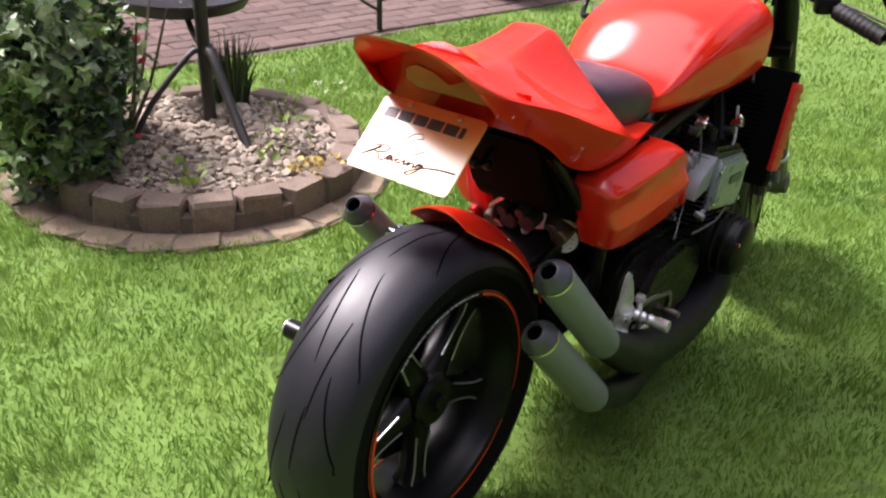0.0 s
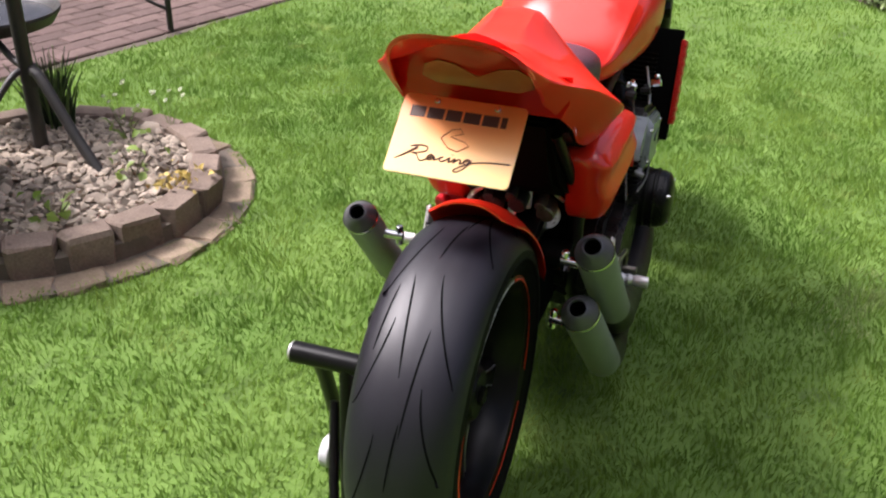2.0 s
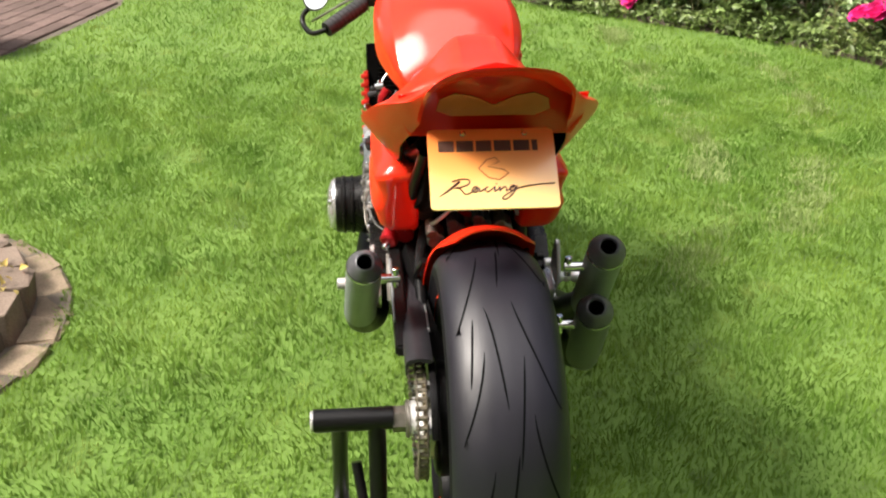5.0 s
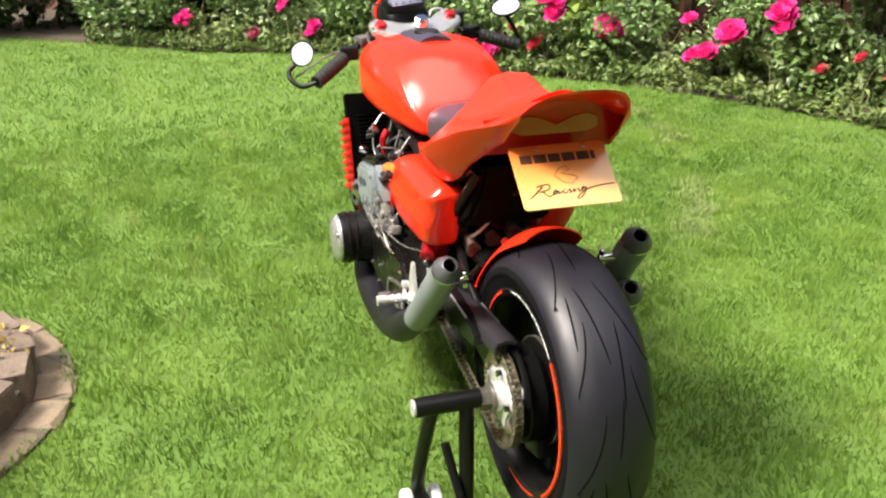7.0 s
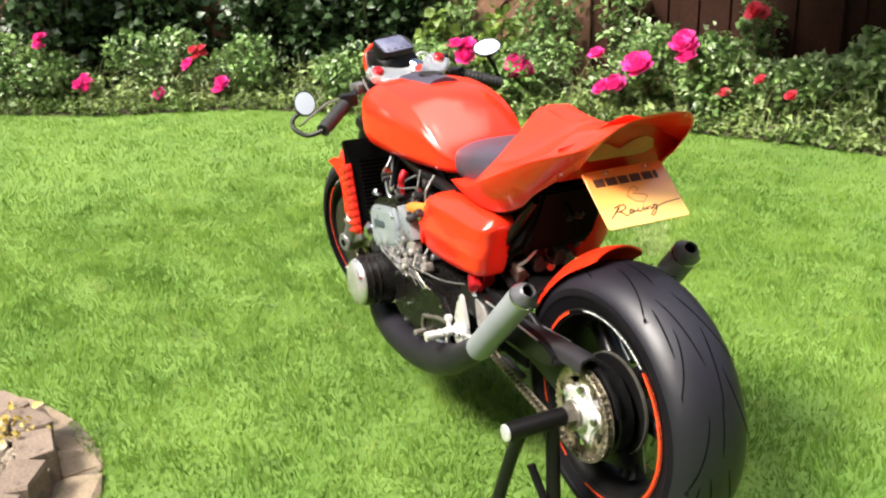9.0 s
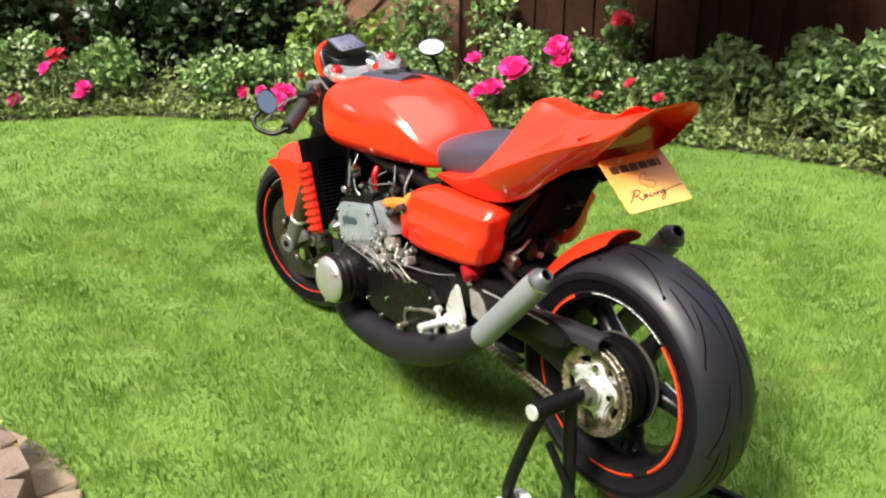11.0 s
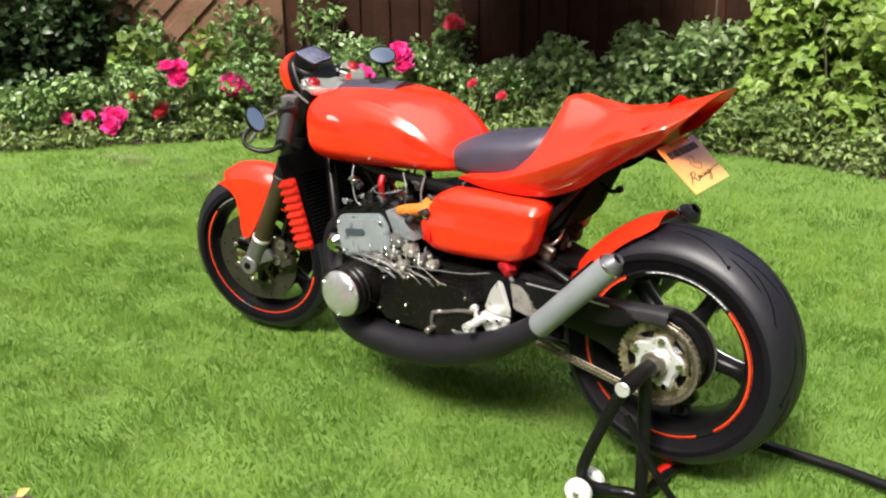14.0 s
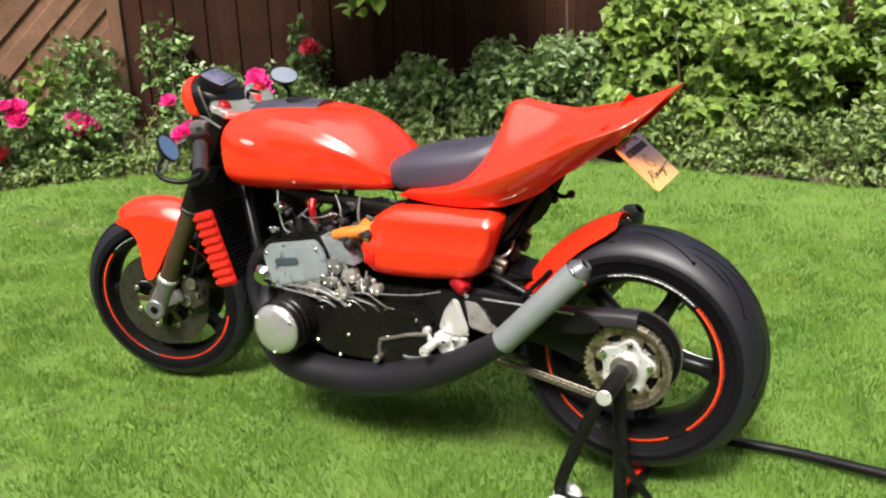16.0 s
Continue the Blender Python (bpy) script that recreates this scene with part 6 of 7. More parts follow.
def leaf_mesh(name, pos, size, material, parent, label="", up=0.6, narrow=0.62, kind="", droop=0.25, away=None, lobed=False):
    """Many folded leaves in one mesh: pos (n, 3), size in metres; lobed: five-pointed, as on a vine."""
    n = len(pos)
    pos = np.asarray(pos, float)
    size = np.asarray(size, float).reshape(-1, 1) * np.ones((n, 1))
    nrm = rng.normal(size=(n, 3)) + np.array([0, 0, up * 2])
    if away is not None:
        nrm += away
    nrm /= np.linalg.norm(nrm, axis=1, keepdims=True)
    d = rng.normal(size=(n, 3))
    d -= (d * nrm).sum(1, keepdims=True) * nrm
    d /= np.linalg.norm(d, axis=1, keepdims=True)
    side = np.cross(nrm, d)
    half = size * narrow * 0.5
    base = pos - d * size * 0.5
    mid = pos + nrm * size * 0.02
    left = pos + side * half + nrm * size * 0.14 - d * size * 0.08
    right = pos - side * half + nrm * size * 0.14 - d * size * 0.08
    tip = pos + d * size * 0.55 - nrm * size * droop
    l2 = pos + side * half * 0.72 + nrm * size * 0.06 + d * size * 0.24
    r2 = pos - side * half * 0.72 + nrm * size * 0.06 + d * size * 0.24
    rim = [base, left, l2, tip, r2, right]
    if lobed:
        def at(f, w, lift):
            return pos + d * size * f + side * half * w + nrm * size * lift
        rim = [at(-0.42, 0.0, 0.0)] + [at(*q) for q in ((-0.44, 0.62, -0.02), (-0.16, 0.62, 0.08), (0.06, 1.12, -0.08), (0.16, 0.48, 0.08))] + [tip] + [at(f, -w, z) for f, w, z in ((0.16, 0.48, 0.08), (0.06, 1.12, -0.08), (-0.16, 0.62, 0.08), (-0.44, 0.62, -0.02))]
    m = len(rim)
    co = np.stack(rim + [mid], 1).reshape(-1, 3)
    i = np.arange(n)[:, None] * (m + 1)
    f = np.concatenate([i + np.array((t, m, (t + 1) % m)) for t in range(m)], 0)
    me = bpy.data.meshes.new(name)
    me.from_pydata(co.tolist(), [], f.tolist())
    me.materials.append(material)
    if not lobed:
        me.shade_smooth()
    ob = new(name, me)
    ob.parent = parent
    return tagged(ob, label, kind=kind)


def clump(n, c, rx, ry, rz, shell=0.55, lumps=7):
    """Points in an uneven mound about c."""
    cs = np.array(c) + rng.uniform(-1, 1, (lumps, 3)) * np.array([rx, ry, rz]) * 0.55
    k = rng.integers(0, lumps, n)
    d = rng.normal(size=(n, 3))
    d /= np.linalg.norm(d, axis=1, keepdims=True)
    r = shell + (1 - shell) * rng.random((n, 1))
    p = cs[k] + d * r * np.array([rx, ry, rz]) * 0.55
    p[:, 2] = np.maximum(p[:, 2], 0.02 + 0.04 * rng.random(n))
    return p


def flower_head(at, r, material, parent, name="flower"):
    """A full double bloom of cupped petals."""
    bm = bmesh.new()
    at = Vector(at)
    lean = V(rng.uniform(-0.5, 0.5) - 0.25, rng.uniform(-0.2, 0.6) + 0.25, 0.8).normalized()
    turn = V(0, 0, 1).rotation_difference(lean).to_matrix()
    for ring_k, (m, rad, tilt) in enumerate(((7, 1.0, 12), (6, 0.8, 35), (5, 0.55, 58), (3, 0.3, 78))):
        for j in range(m):
            a = 2 * math.pi * (j + 0.37 * ring_k) / m + rng.uniform(-0.2, 0.2)
            rot = turn @ Matrix.Rotation(a, 3, "Z") @ Matrix.Rotation(-radians(tilt + rng.uniform(-8, 8)), 3, "Y")
            w, L = r * 0.62 * (0.7 + 0.3 * rad), r * (0.55 + 0.45 * rad)
            pts = [(0, -w * 0.25, 0), (0, w * 0.25, 0), (L * 0.6, w * 0.6, 0.05 * r), (L * 0.95, w * 0.35, 0.16 * r), (L, 0, 0.12 * r), (L * 0.95, -w * 0.35, 0.16 * r), (L * 0.6, -w * 0.6, 0.05 * r), (L * 0.5, 0, -0.10 * r)]
            vs = [bm.verts.new(at + rot @ V(*q)) for q in pts]
            for t in range(7):
                bm.faces.new((vs[t], vs[(t + 1) % 7], vs[7]))
    return part(name, bm, material, parent, "", 70)


def rose_bush(x, y, h, w, flowers, leafy, label, leaf=LEAF, size=0.055):
    b = thing("rose_bush", label, "rose bush", pose(0, 0, 0), "roses in the flower bed")
    bm = bmesh.new()
    for k in range(7):
        a = 2 * math.pi * k / 7 + rng.uniform(-0.3, 0.3)
        e = V(x + w * 0.7 * math.cos(a), y + w * 0.7 * math.sin(a), h * rng.uniform(0.6, 0.95))
        tube([(x + 0.03 * math.cos(a), y + 0.03 * math.sin(a), 0.0), (x + w * 0.25 * math.cos(a), y + w * 0.25 * math.sin(a), h * 0.4), e], (0.008, 0.005, 0.003), 6, bm, 3)
    part("branchwork", bm, STEM, b)
    leaf_mesh("foliage", clump(leafy, (x, y, h * 0.5), w, w, h * 0.62), rng.uniform(size * 0.7, size * 1.3, leafy), leaf, b, "", 0.6)
    # outer leaves in a paler colour that stands for sunlight on the bush
    leaf_mesh("sunlit_leaves", clump(leafy // 4, (x, y, h * 0.52), w, w, h * 0.64, 0.8), rng.uniform(size * 0.5, size * 1.0, leafy // 4), LEAF_PALE_LIT, b, "paler glossy leaves with the sunlight put into their colour", 0.4)
    for fx, fy, fz, fr, pink in flowers:
        part("flower_stem", tube([(x + (fx - x) * 0.4, y + (fy - y) * 0.4, fz * 0.5), (fx, fy, fz - 0.01)], 0.0035, 6, None, 2), STEM, b)
        for j in range(1 if fr < 0.05 else 4):
            o = V(*(rng.uniform(-1, 1, 3) * fr * (0.0 if fr < 0.05 else 0.85)))
            flower_head(V(fx, fy, fz) + o, fr * (1.6 if fr < 0.05 else 1.05), PETAL if pink else PETAL_RED, b)
    return b


PINK_BUSH, RED_BUSH = "leafy rose bush with bright pink blooms", "leafy rose bush with red blooms"
rose_bush(6.55, 0.80, 0.50, 0.42, [(6.40, 0.80, 0.26, 0.04, 0), (6.29, 0.64, 0.52, 0.05, 1), (6.11, 0.40, 0.21, 0.05, 1)], 1300, PINK_BUSH)
rose_bush(6.10, -0.15, 0.50, 0.40, [(5.85, -0.10, 0.12, 0.04, 1), (5.77, -0.32, 0.33, 0.04, 1), (5.74, -0.39, 0.42, 0.05, 0)], 1300, RED_BUSH)
rose_bush(5.85, -0.80, 0.48, 0.36, [(5.69, -0.53, 0.17, 0.06, 1)], 1100, PINK_BUSH)
rose_bush(5.20, -1.50, 0.38, 0.38, [(4.91, -1.41, 0.17, 0.035, 1), (4.82, -1.51, 0.18, 0.03, 1), (4.72, -1.62, 0.12, 0.07, 1)], 1200, PINK_BUSH)
rose_bush(4.75, -1.98, 0.48, 0.36, [(4.62, -1.74, 0.28, 0.045, 0), (4.50, -1.86, 0.20, 0.05, 0), (4.42, -1.95, 0.46, 0.075, 1)], 1300, RED_BUSH)
rose_bush(4.28, -2.42, 0.46, 0.34, [(4.16, -2.24, 0.33, 0.085, 1)], 1200, PINK_BUSH)
rose_bush(3.72, -2.92, 0.56, 0.36, [(3.75, -2.58, 0.44, 0.04, 1), (3.68, -2.64, 0.28, 0.075, 1), (3.50, -2.76, 0.46, 0.095, 1)], 1400, PINK_BUSH)
rose_bush(3.25, -3.22, 0.58, 0.32, [(3.25, -2.93, 0.50, 0.075, 1), (3.05, -3.06, 0.23, 0.035, 0)], 1200, PINK_BUSH)
rose_bush(2.85, -3.42, 0.42, 0.32, [(2.84, -3.16, 0.34, 0.03, 0), (2.66, -3.24, 0.26, 0.03, 0)], 1200, RED_BUSH)
climber = rose_bush(3.35, -3.62, 0.80, 0.18, [(3.22, -3.42, 0.74, 0.06, 0)], 400, "thin climbing rose with a red bloom against the fence")

# low green cover along the whole bed
cover = tagged(leaf_mesh("ground_cover", np.concatenate([np.array([tuple(along(beside(EDGE, float(d)), float(s)))[:2] + (float(h),) for s, d, h in zip(rng.uniform(3.0, 20.0, 3000), np.abs(rng.normal(0.10, 0.10, 3000)) - 0.02, rng.uniform(0.01, 0.10, 3000))])] + [clump(120, tuple(along(beside(EDGE, 0.12 + 0.45 * float(t)), float(s)))[:2] + (0.06 + 0.10 * float(t),), 0.22, 0.22, 0.14 + 0.12 * float(t)) for s, t in zip(rng.uniform(3.0, 20.0, 230), rng.random(230))]), rng.uniform(0.022, 0.075, 3000 + 230 * 120), LEAF_PALE, None, "low leafy ground cover spilling over the lawn's edge", 0.6, 0.5), category="plants", kind="stuff")

edge_leaves = np.concatenate([clump(46, tuple(along(beside(EDGE, 0.02 + 0.08 * float(t)), float(s)))[:2] + (0.05,), 0.12, 0.12, 0.08) for s, t in zip(np.arange(3.0, 20.0, 0.085), rng.random(200))])
tagged(leaf_mesh("edge_plants", edge_leaves, rng.uniform(0.022, 0.06, len(edge_leaves)), LEAF_PALE, None, "ragged low leaves hanging over the lawn's edge", 0.6, 0.45), category="plants", kind="stuff")

bm = bmesh.new()
for s in np.arange(3.0, 20.0, 0.045):
    q = along(beside(EDGE, float(rng.uniform(0.05, 0.62))), float(s))
    d = V(*(rng.uniform(-0.16, 0.16, 2)), rng.uniform(0.14, 0.42))
    tube([q, q + V(d.x * 0.25, d.y * 0.25, d.z * 0.6), q + d], (0.004, 0.003, 0.0015), 5, bm, 3)
tagged(part("bed_stems", bm, STEM_PALE, None, "thin pale stalks standing among the bed's plants", 60, "stuff"), category="plants")
stake = tagged(part("garden_stake", tube([(1.68, -4.48, 0.0), (1.69, -4.48, 0.9), (1.68, -4.48, 1.9)], 0.014, 10, None, 2), BARK, None, "slim brown wooden stake before the dark fence"), category="stake")

# taller green bushes behind and to the side
def bush(name, x, y, h, w, n, material, size, label, category="shrub", narrow=0.8, lobed=False, up=0.55):
    b = thing(name, label, category, pose(0, 0, 0), "shrubs in the flower bed")
    for k in range(6):
        a = 2 * math.pi * k / 6 + 0.4
        part("branch", tube([(x, y, 0), (x + w * 0.3 * math.cos(a), y + w * 0.3 * math.sin(a), h * 0.45), (x + w * 0.6 * math.cos(a), y + w * 0.6 * math.sin(a), h * 0.85)], (0.012, 0.008, 0.004), 6, None, 3), STEM, b)
    leaf_mesh("foliage", clump(n, (x, y, h * 0.52), w, w, h * 0.62, 0.5, 9), rng.uniform(size * 0.65, size * 1.35, n), material, b, "", up, narrow, lobed=lobed, away=np.array((0.0, 0.9, 0.0)) if lobed else None)
    return b


for x, y, h, w in ((1.95, -4.0, 0.64, 0.40), (1.5, -4.05, 0.64, 0.34), (2.45, -3.85, 0.56, 0.38), (2.85, -3.75, 0.50, 0.30)):
    bush("leafy_shrub", x, y, h, w, 2100, LEAF_COOL, 0.075, "grey-green leafy shrub before the fence", "shrub", 0.6)
for x, y, h, w in ((0.75, -4.12, 1.0, 0.46), (0.05, -4.10, 1.0, 0.48), (1.12, -4.25, 0.86, 0.32), (-0.75, -4.2, 1.05, 0.52)):
    bush("broad_leaved_vine", x, y, h, w, 1500, LEAF_BRIGHT, 0.105, "bright green broad-leaved climber on the fence", "climber", 0.95, True, 0.75)
for x, y, h, w in ((0.2, -3.75, 0.36, 0.36), (0.75, -3.78, 0.34, 0.32), (1.3, -3.78, 0.30, 0.32), (-0.5, -3.7, 0.40, 0.40), (-1.2, -3.7, 0.42, 0.42)):
    bush("leafy_shrub", x, y, h, w, 1500, LEAF_PALE, 0.055, "small-leaved green shrub at the lawn's edge", "shrub", 0.45)
for x, y, h, w in ((6.6, -0.35, 1.05, 0.48), (6.95, 0.35, 1.1, 0.5), (7.4, 1.3, 1.1, 0.55), (7.0, 1.9, 0.8, 0.45), (5.6, -1.75, 0.85, 0.40), (6.2, -1.1, 0.95, 0.42), (6.0, -1.35, 1.25, 0.42), (5.75, -1.75, 1.2, 0.38), (6.3, -0.92, 1.28, 0.40), (5.55, -1.98, 1.25, 0.34), (5.95, -1.5, 1.35, 0.46), (6.75, 0.45, 1.3, 0.42), (6.65, -0.15, 1.2, 0.34)):
    bush("ivy", x, y, h, w, 1300, LEAF_DARK, 0.07, "dark ivy climbing before the fence", "ivy", 0.9)
for x, y, h, w, n in ((5.15, -2.3, 0.72, 0.32, 620), (4.65, -2.75, 0.78, 0.30, 560), (4.22, -3.15, 0.84, 0.24, 420)):
    bush("leafy_shrub", x, y, h, w, n, LEAF, 0.06, "loose mid-green shrub before the fence", "shrub", 0.6)
bush("young_maple", 4.55, -2.30, 0.66, 0.20, 240, LEAF_BRIGHT, 0.07, "pale green young shrub among the roses", "shrub", 0.9)
bush("young_maple", 5.0, -2.1, 0.62, 0.22, 260, LEAF_BRIGHT, 0.08, "pale green young shrub among the roses", "shrub", 0.9)

# tree over the fence; only its hanging spray comes into view
tree = thing("tree", "leafy garden tree, its unseen crown added to shade the fence", "tree", pose(0, 0, 0))
bm = tube([(2.9, -4.75, 0), (2.85, -4.7, 0.9), (2.8, -4.5, 1.9), (2.7, -4.3, 2.9)], (0.13, 0.10, 0.085, 0.05), 14)
part("trunk", bm, BARK, tree)
bm = bmesh.new()
for q in ((2.8, -2.5, 2.3), (2.2, -2.75, 2.3), (2.2, -3.4, 2.2), (2.2, -4.4, 2.9)):
    tube([(2.8, -4.5, 1.9), (2.8 + (q[0] - 2.8) * 0.5, -4.4 + (q[1] + 4.4) * 0.4, 2.35), q], (0.05, 0.03, 0.012), 8, bm)
tube([(2.2, -3.2, 2.2), (2.35, -3.0, 1.7), (2.45, -2.92, 1.08)], (0.012, 0.008, 0.004), 8, bm)
part("branchwork", bm, BARK, tree)
# unseen crown, its clumps placed on the sun's path to shade the fence
crown = np.concatenate([clump(3200, c, r, r, 0.5 * r, 0.2, 10) for c, r in (((2.75, -2.45, 2.2), 0.60), ((2.2, -2.75, 2.2), 0.65), ((2.5, -3.2, 2.5), 0.75), ((2.3, -4.1, 2.9), 0.9), ((2.1, -2.3, 2.4), 0.5))])
leaf_mesh("crown", crown, rng.uniform(0.10, 0.17, len(crown)), LEAF_BRIGHT, tree, "", 0.5, 0.85)
twig = np.array([2.46, -2.92, 1.06]) + rng.normal(size=(16, 3)) * np.array([0.08, 0.05, 0.05])
leaf_mesh("hanging_spray", twig, rng.uniform(0.08, 0.13, 16), LEAF_BRIGHT, tree, "pale hanging spray of leaves", 0.2, 0.6)

# ---- the round bed ----
bm = bmesh.new()
lathe_rows = [(0.001, 0.118), (0.2, 0.115), (0.38, 0.105), (0.46, 0.092), (0.50, 0.05)]
rings = []
for r, z in lathe_rows[::-1]:
    rings.append([BED + V(r * math.cos(a), r * math.sin(a), z) for a in (2 * math.pi * j / 48 for j in range(48))])
skin(bm, rings, caps=False)
bmesh.ops.contextual_create(bm, geom=[v for v in bm.verts if (v.co.xy - BED.xy).length < 0.01])
tagged(part("round_bed_soil", bm, SOIL, None, "soil of the round gravel bed", 60), category="soil", kind="structure")


def pebbles(n):
    """A heap of small faceted stones in one mesh."""
    base = []
    own = bmesh.new()
    bmesh.ops.create_icosphere(own, subdivisions=1, radius=1)
    vs = np.array([v.co[:] for v in own.verts])
    fs = np.array([[v.index for v in f.verts] for f in own.faces])
    own.free()
    a = rng.uniform(0, 2 * np.pi, n)
    r = 0.485 * np.sqrt(rng.random(n))
    c = np.stack([BED.x + r * np.cos(a), BED.y + r * np.sin(a), 0.122 - 0.03 * (r / 0.46) ** 2 + rng.uniform(-0.006, 0.012, n)], 1)
    s = rng.lognormal(-4.55, 0.36, (n, 1)) * rng.uniform(0.7, 1.3, (n, 3)) * np.array([1.15, 1.15, 0.72])
    co, fa = [], []
    for i in range(n):
        e = Euler(rng.uniform(-0.6, 0.6, 2).tolist() + [rng.uniform(0, 6.3)]).to_matrix()
        m = np.array(e)
        jit = 1 + rng.uniform(-0.22, 0.22, (12, 1))
        co.append((vs * jit * s[i]) @ m.T + c[i])
        fa.append(fs + 12 * i)
    return np.concatenate(co).tolist(), np.concatenate(fa).tolist()


pv, pf = pebbles(3400)
gravel = raw("gravel", pv, pf, PEBBLE, None, "mixed brown and cream gravel in the round bed", True, "stuff", "gravel")
gravel.data.set_sharp_from_angle(angle=radians(45))

# shrub in the round bed, small weeds
shrub = thing("currant_shrub", "leafy green shrub with pale leaf edges in the round bed", "shrub", pose(0, 0, 0))
bm = bmesh.new()
for k in range(8):
    a = 2 * math.pi * k / 8
    tube([(0.80, 1.93, 0.10), (0.78 + 0.14 * math.cos(a), 1.96 + 0.14 * math.sin(a), 0.32), (0.76 + 0.26 * math.cos(a), 2.0 + 0.26 * math.sin(a), 0.58)], (0.010, 0.007, 0.004), 6, bm, 3)
part("branchwork", bm, STEM, shrub)
for mat, k in ((LEAF_DARK, 0.40), (LEAF, 0.45), (LEAF_PALE_LIT, 0.85)):
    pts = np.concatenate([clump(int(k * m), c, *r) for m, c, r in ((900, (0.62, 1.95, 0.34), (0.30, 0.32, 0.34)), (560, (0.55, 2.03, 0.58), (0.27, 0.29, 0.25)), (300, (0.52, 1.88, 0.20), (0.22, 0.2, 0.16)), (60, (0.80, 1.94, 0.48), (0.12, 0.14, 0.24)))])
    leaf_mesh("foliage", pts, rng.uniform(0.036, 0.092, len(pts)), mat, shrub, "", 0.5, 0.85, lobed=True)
for q in ((0.80, 1.80, 0.50), (0.86, 1.86, 0.40), (0.70, 1.72, 0.20)):
    flower_head(q, 0.022, PETAL_RED, shrub)
for x, y, n, hh in ((1.05, 1.42, 16, 0.10), (1.30, 1.62, 14, 0.10), (0.70, 1.45, 14, 0.08)):
    wd = thing("weed", "small pale green weed growing in the gravel", "weed", pose(0, 0, 0), "weeds in the gravel")
    bm = bmesh.new()
    for k in range(4):
        a = k * 1.6
        tube([(x, y, 0.10), (x + 0.02 * math.cos(a), y + 0.02 * math.sin(a), 0.10 + hh * 0.5), (x + 0.05 * math.cos(a), y + 0.05 * math.sin(a), 0.10 + hh)], 0.002, 5, bm, 3)
    part("branchwork", bm, STEM, wd)
    p = np.array([x, y, 0.12]) + rng.normal(size=(n, 3)) * np.array([0.05, 0.05, 0.0]) + np.stack([np.zeros(n), np.zeros(n), rng.random(n) * hh], 1)
    leaf_mesh("foliage", p, rng.uniform(0.02, 0.045, n), LEAF_BRIGHT, wd, "", 0.8, 0.7)


# dark spiky herb behind the bird bath, two airy flower sprays and a dry ochre plant
herb = thing("herb_tuft", "dark green spiky herb tuft in the round gravel bed", "plant", pose(1.33, 1.945, 0.08))
for k in range(110):
    a, lean = rng.uniform(0, 2 * math.pi), rng.uniform(0.0, 0.42)
    d, hh, r0 = V(math.cos(a), math.sin(a), 0), rng.uniform(0.14, 0.31), rng.uniform(0, 0.06)
    part("spike", tube([d * r0, d * (r0 + lean * hh * 0.35) + V(0, 0, hh * 0.55), d * (r0 + lean * hh) + V(0, 0, hh)], (0.0035, 0.0042, 0.0012), 5, None, 2), LEAF_DARK if k % 3 else LEAF, herb)
for x, y in ((1.41, 1.715), (1.51, 1.585)):
    sp = thing("flower_spray", "thin stalks with tiny pale flowers in the gravel", "flowers", pose(x, y, 0.08), "flower sprays in the gravel")
    for k in range(6):
        a, hh = 1.05 * k + x, rng.uniform(0.09, 0.19)
        top = V(0.06 * math.cos(a), 0.06 * math.sin(a), hh)
        part("stalk", tube([(0, 0, 0), top * 0.5 + V(0, 0, 0.01), top], 0.0011, 5, None, 2), LEAF_PALE, sp)
        flower_head(top, rng.uniform(0.008, 0.014), PETAL_WHITE, sp, "blossom")
dry = thing("dry_plant", "low ochre dried plant in the gravel", "plant", pose(1.07, 1.275, 0.09))
pts = rng.normal(size=(60, 3)) * np.array([0.05, 0.035, 0.012]) + np.array([0, 0, 0.03])
leaf_mesh("foliage", pts, rng.uniform(0.015, 0.035, 60), LEAF_OCHRE, dry, "", 0.6, 0.6)

# iron bird bath on its pole
bath = thing("bird_bath", "black iron bird bath with a shallow dish in the gravel", "bird bath", pose(0, 0, 0))
PX, PY = 1.115, 1.835
part("pole", tube([(PX, PY, 0.08), (PX - 0.008, PY, 0.4), (PX - 0.012, PY, 0.74)], 0.024, 14, None, 2), IRON, bath, "black iron pole")
part("brace", tube([(PX - 0.005, PY - 0.01, 0.40), (PX - 0.02, PY - 0.06, 0.385), (PX - 0.055, PY - 0.19, 0.22), (PX - 0.085, PY - 0.30, 0.10)], 0.018, 12), IRON, bath, "black iron brace")
part("brace", tube([(PX - 0.005, PY, 0.40), (PX - 0.06, PY + 0.02, 0.385), (PX - 0.2, PY + 0.06, 0.24), (PX - 0.30, PY + 0.08, 0.10)], 0.011, 12), IRON, bath)
part("collar", drum((PX, PY, 0.34), (PX, PY, 0.42), 0.028, 16, 0.004), IRON, bath)
Z_UP = Matrix(((1, 0, 0), (0, 0, 1), (0, 1, 0)))
part("dish_arm", tube([(PX, PY, 0.40), (1.15, 1.93, 0.42), (1.26, 2.13, 0.487)], 0.012, 10), IRON, bath)
dish = part("dish", lathe([(0.02, 0.545), (0.14, 0.545), (0.232, 0.56), (0.257, 0.597), (0.270, 0.602), (0.272, 0.592), (0.246, 0.552), (0.15, 0.532), (0.02, 0.530)], 48, (1.300, 2.172, -0.080), Z_UP, closed=True), IRON, bath, "black shallow dish")
part("water", lathe([(0, 0.575), (0.240, 0.575), (0.238, 0.569), (0, 0.569)], 40, (1.300, 2.172, -0.080), Z_UP), BIRD_WATER, dish, "still grey water")

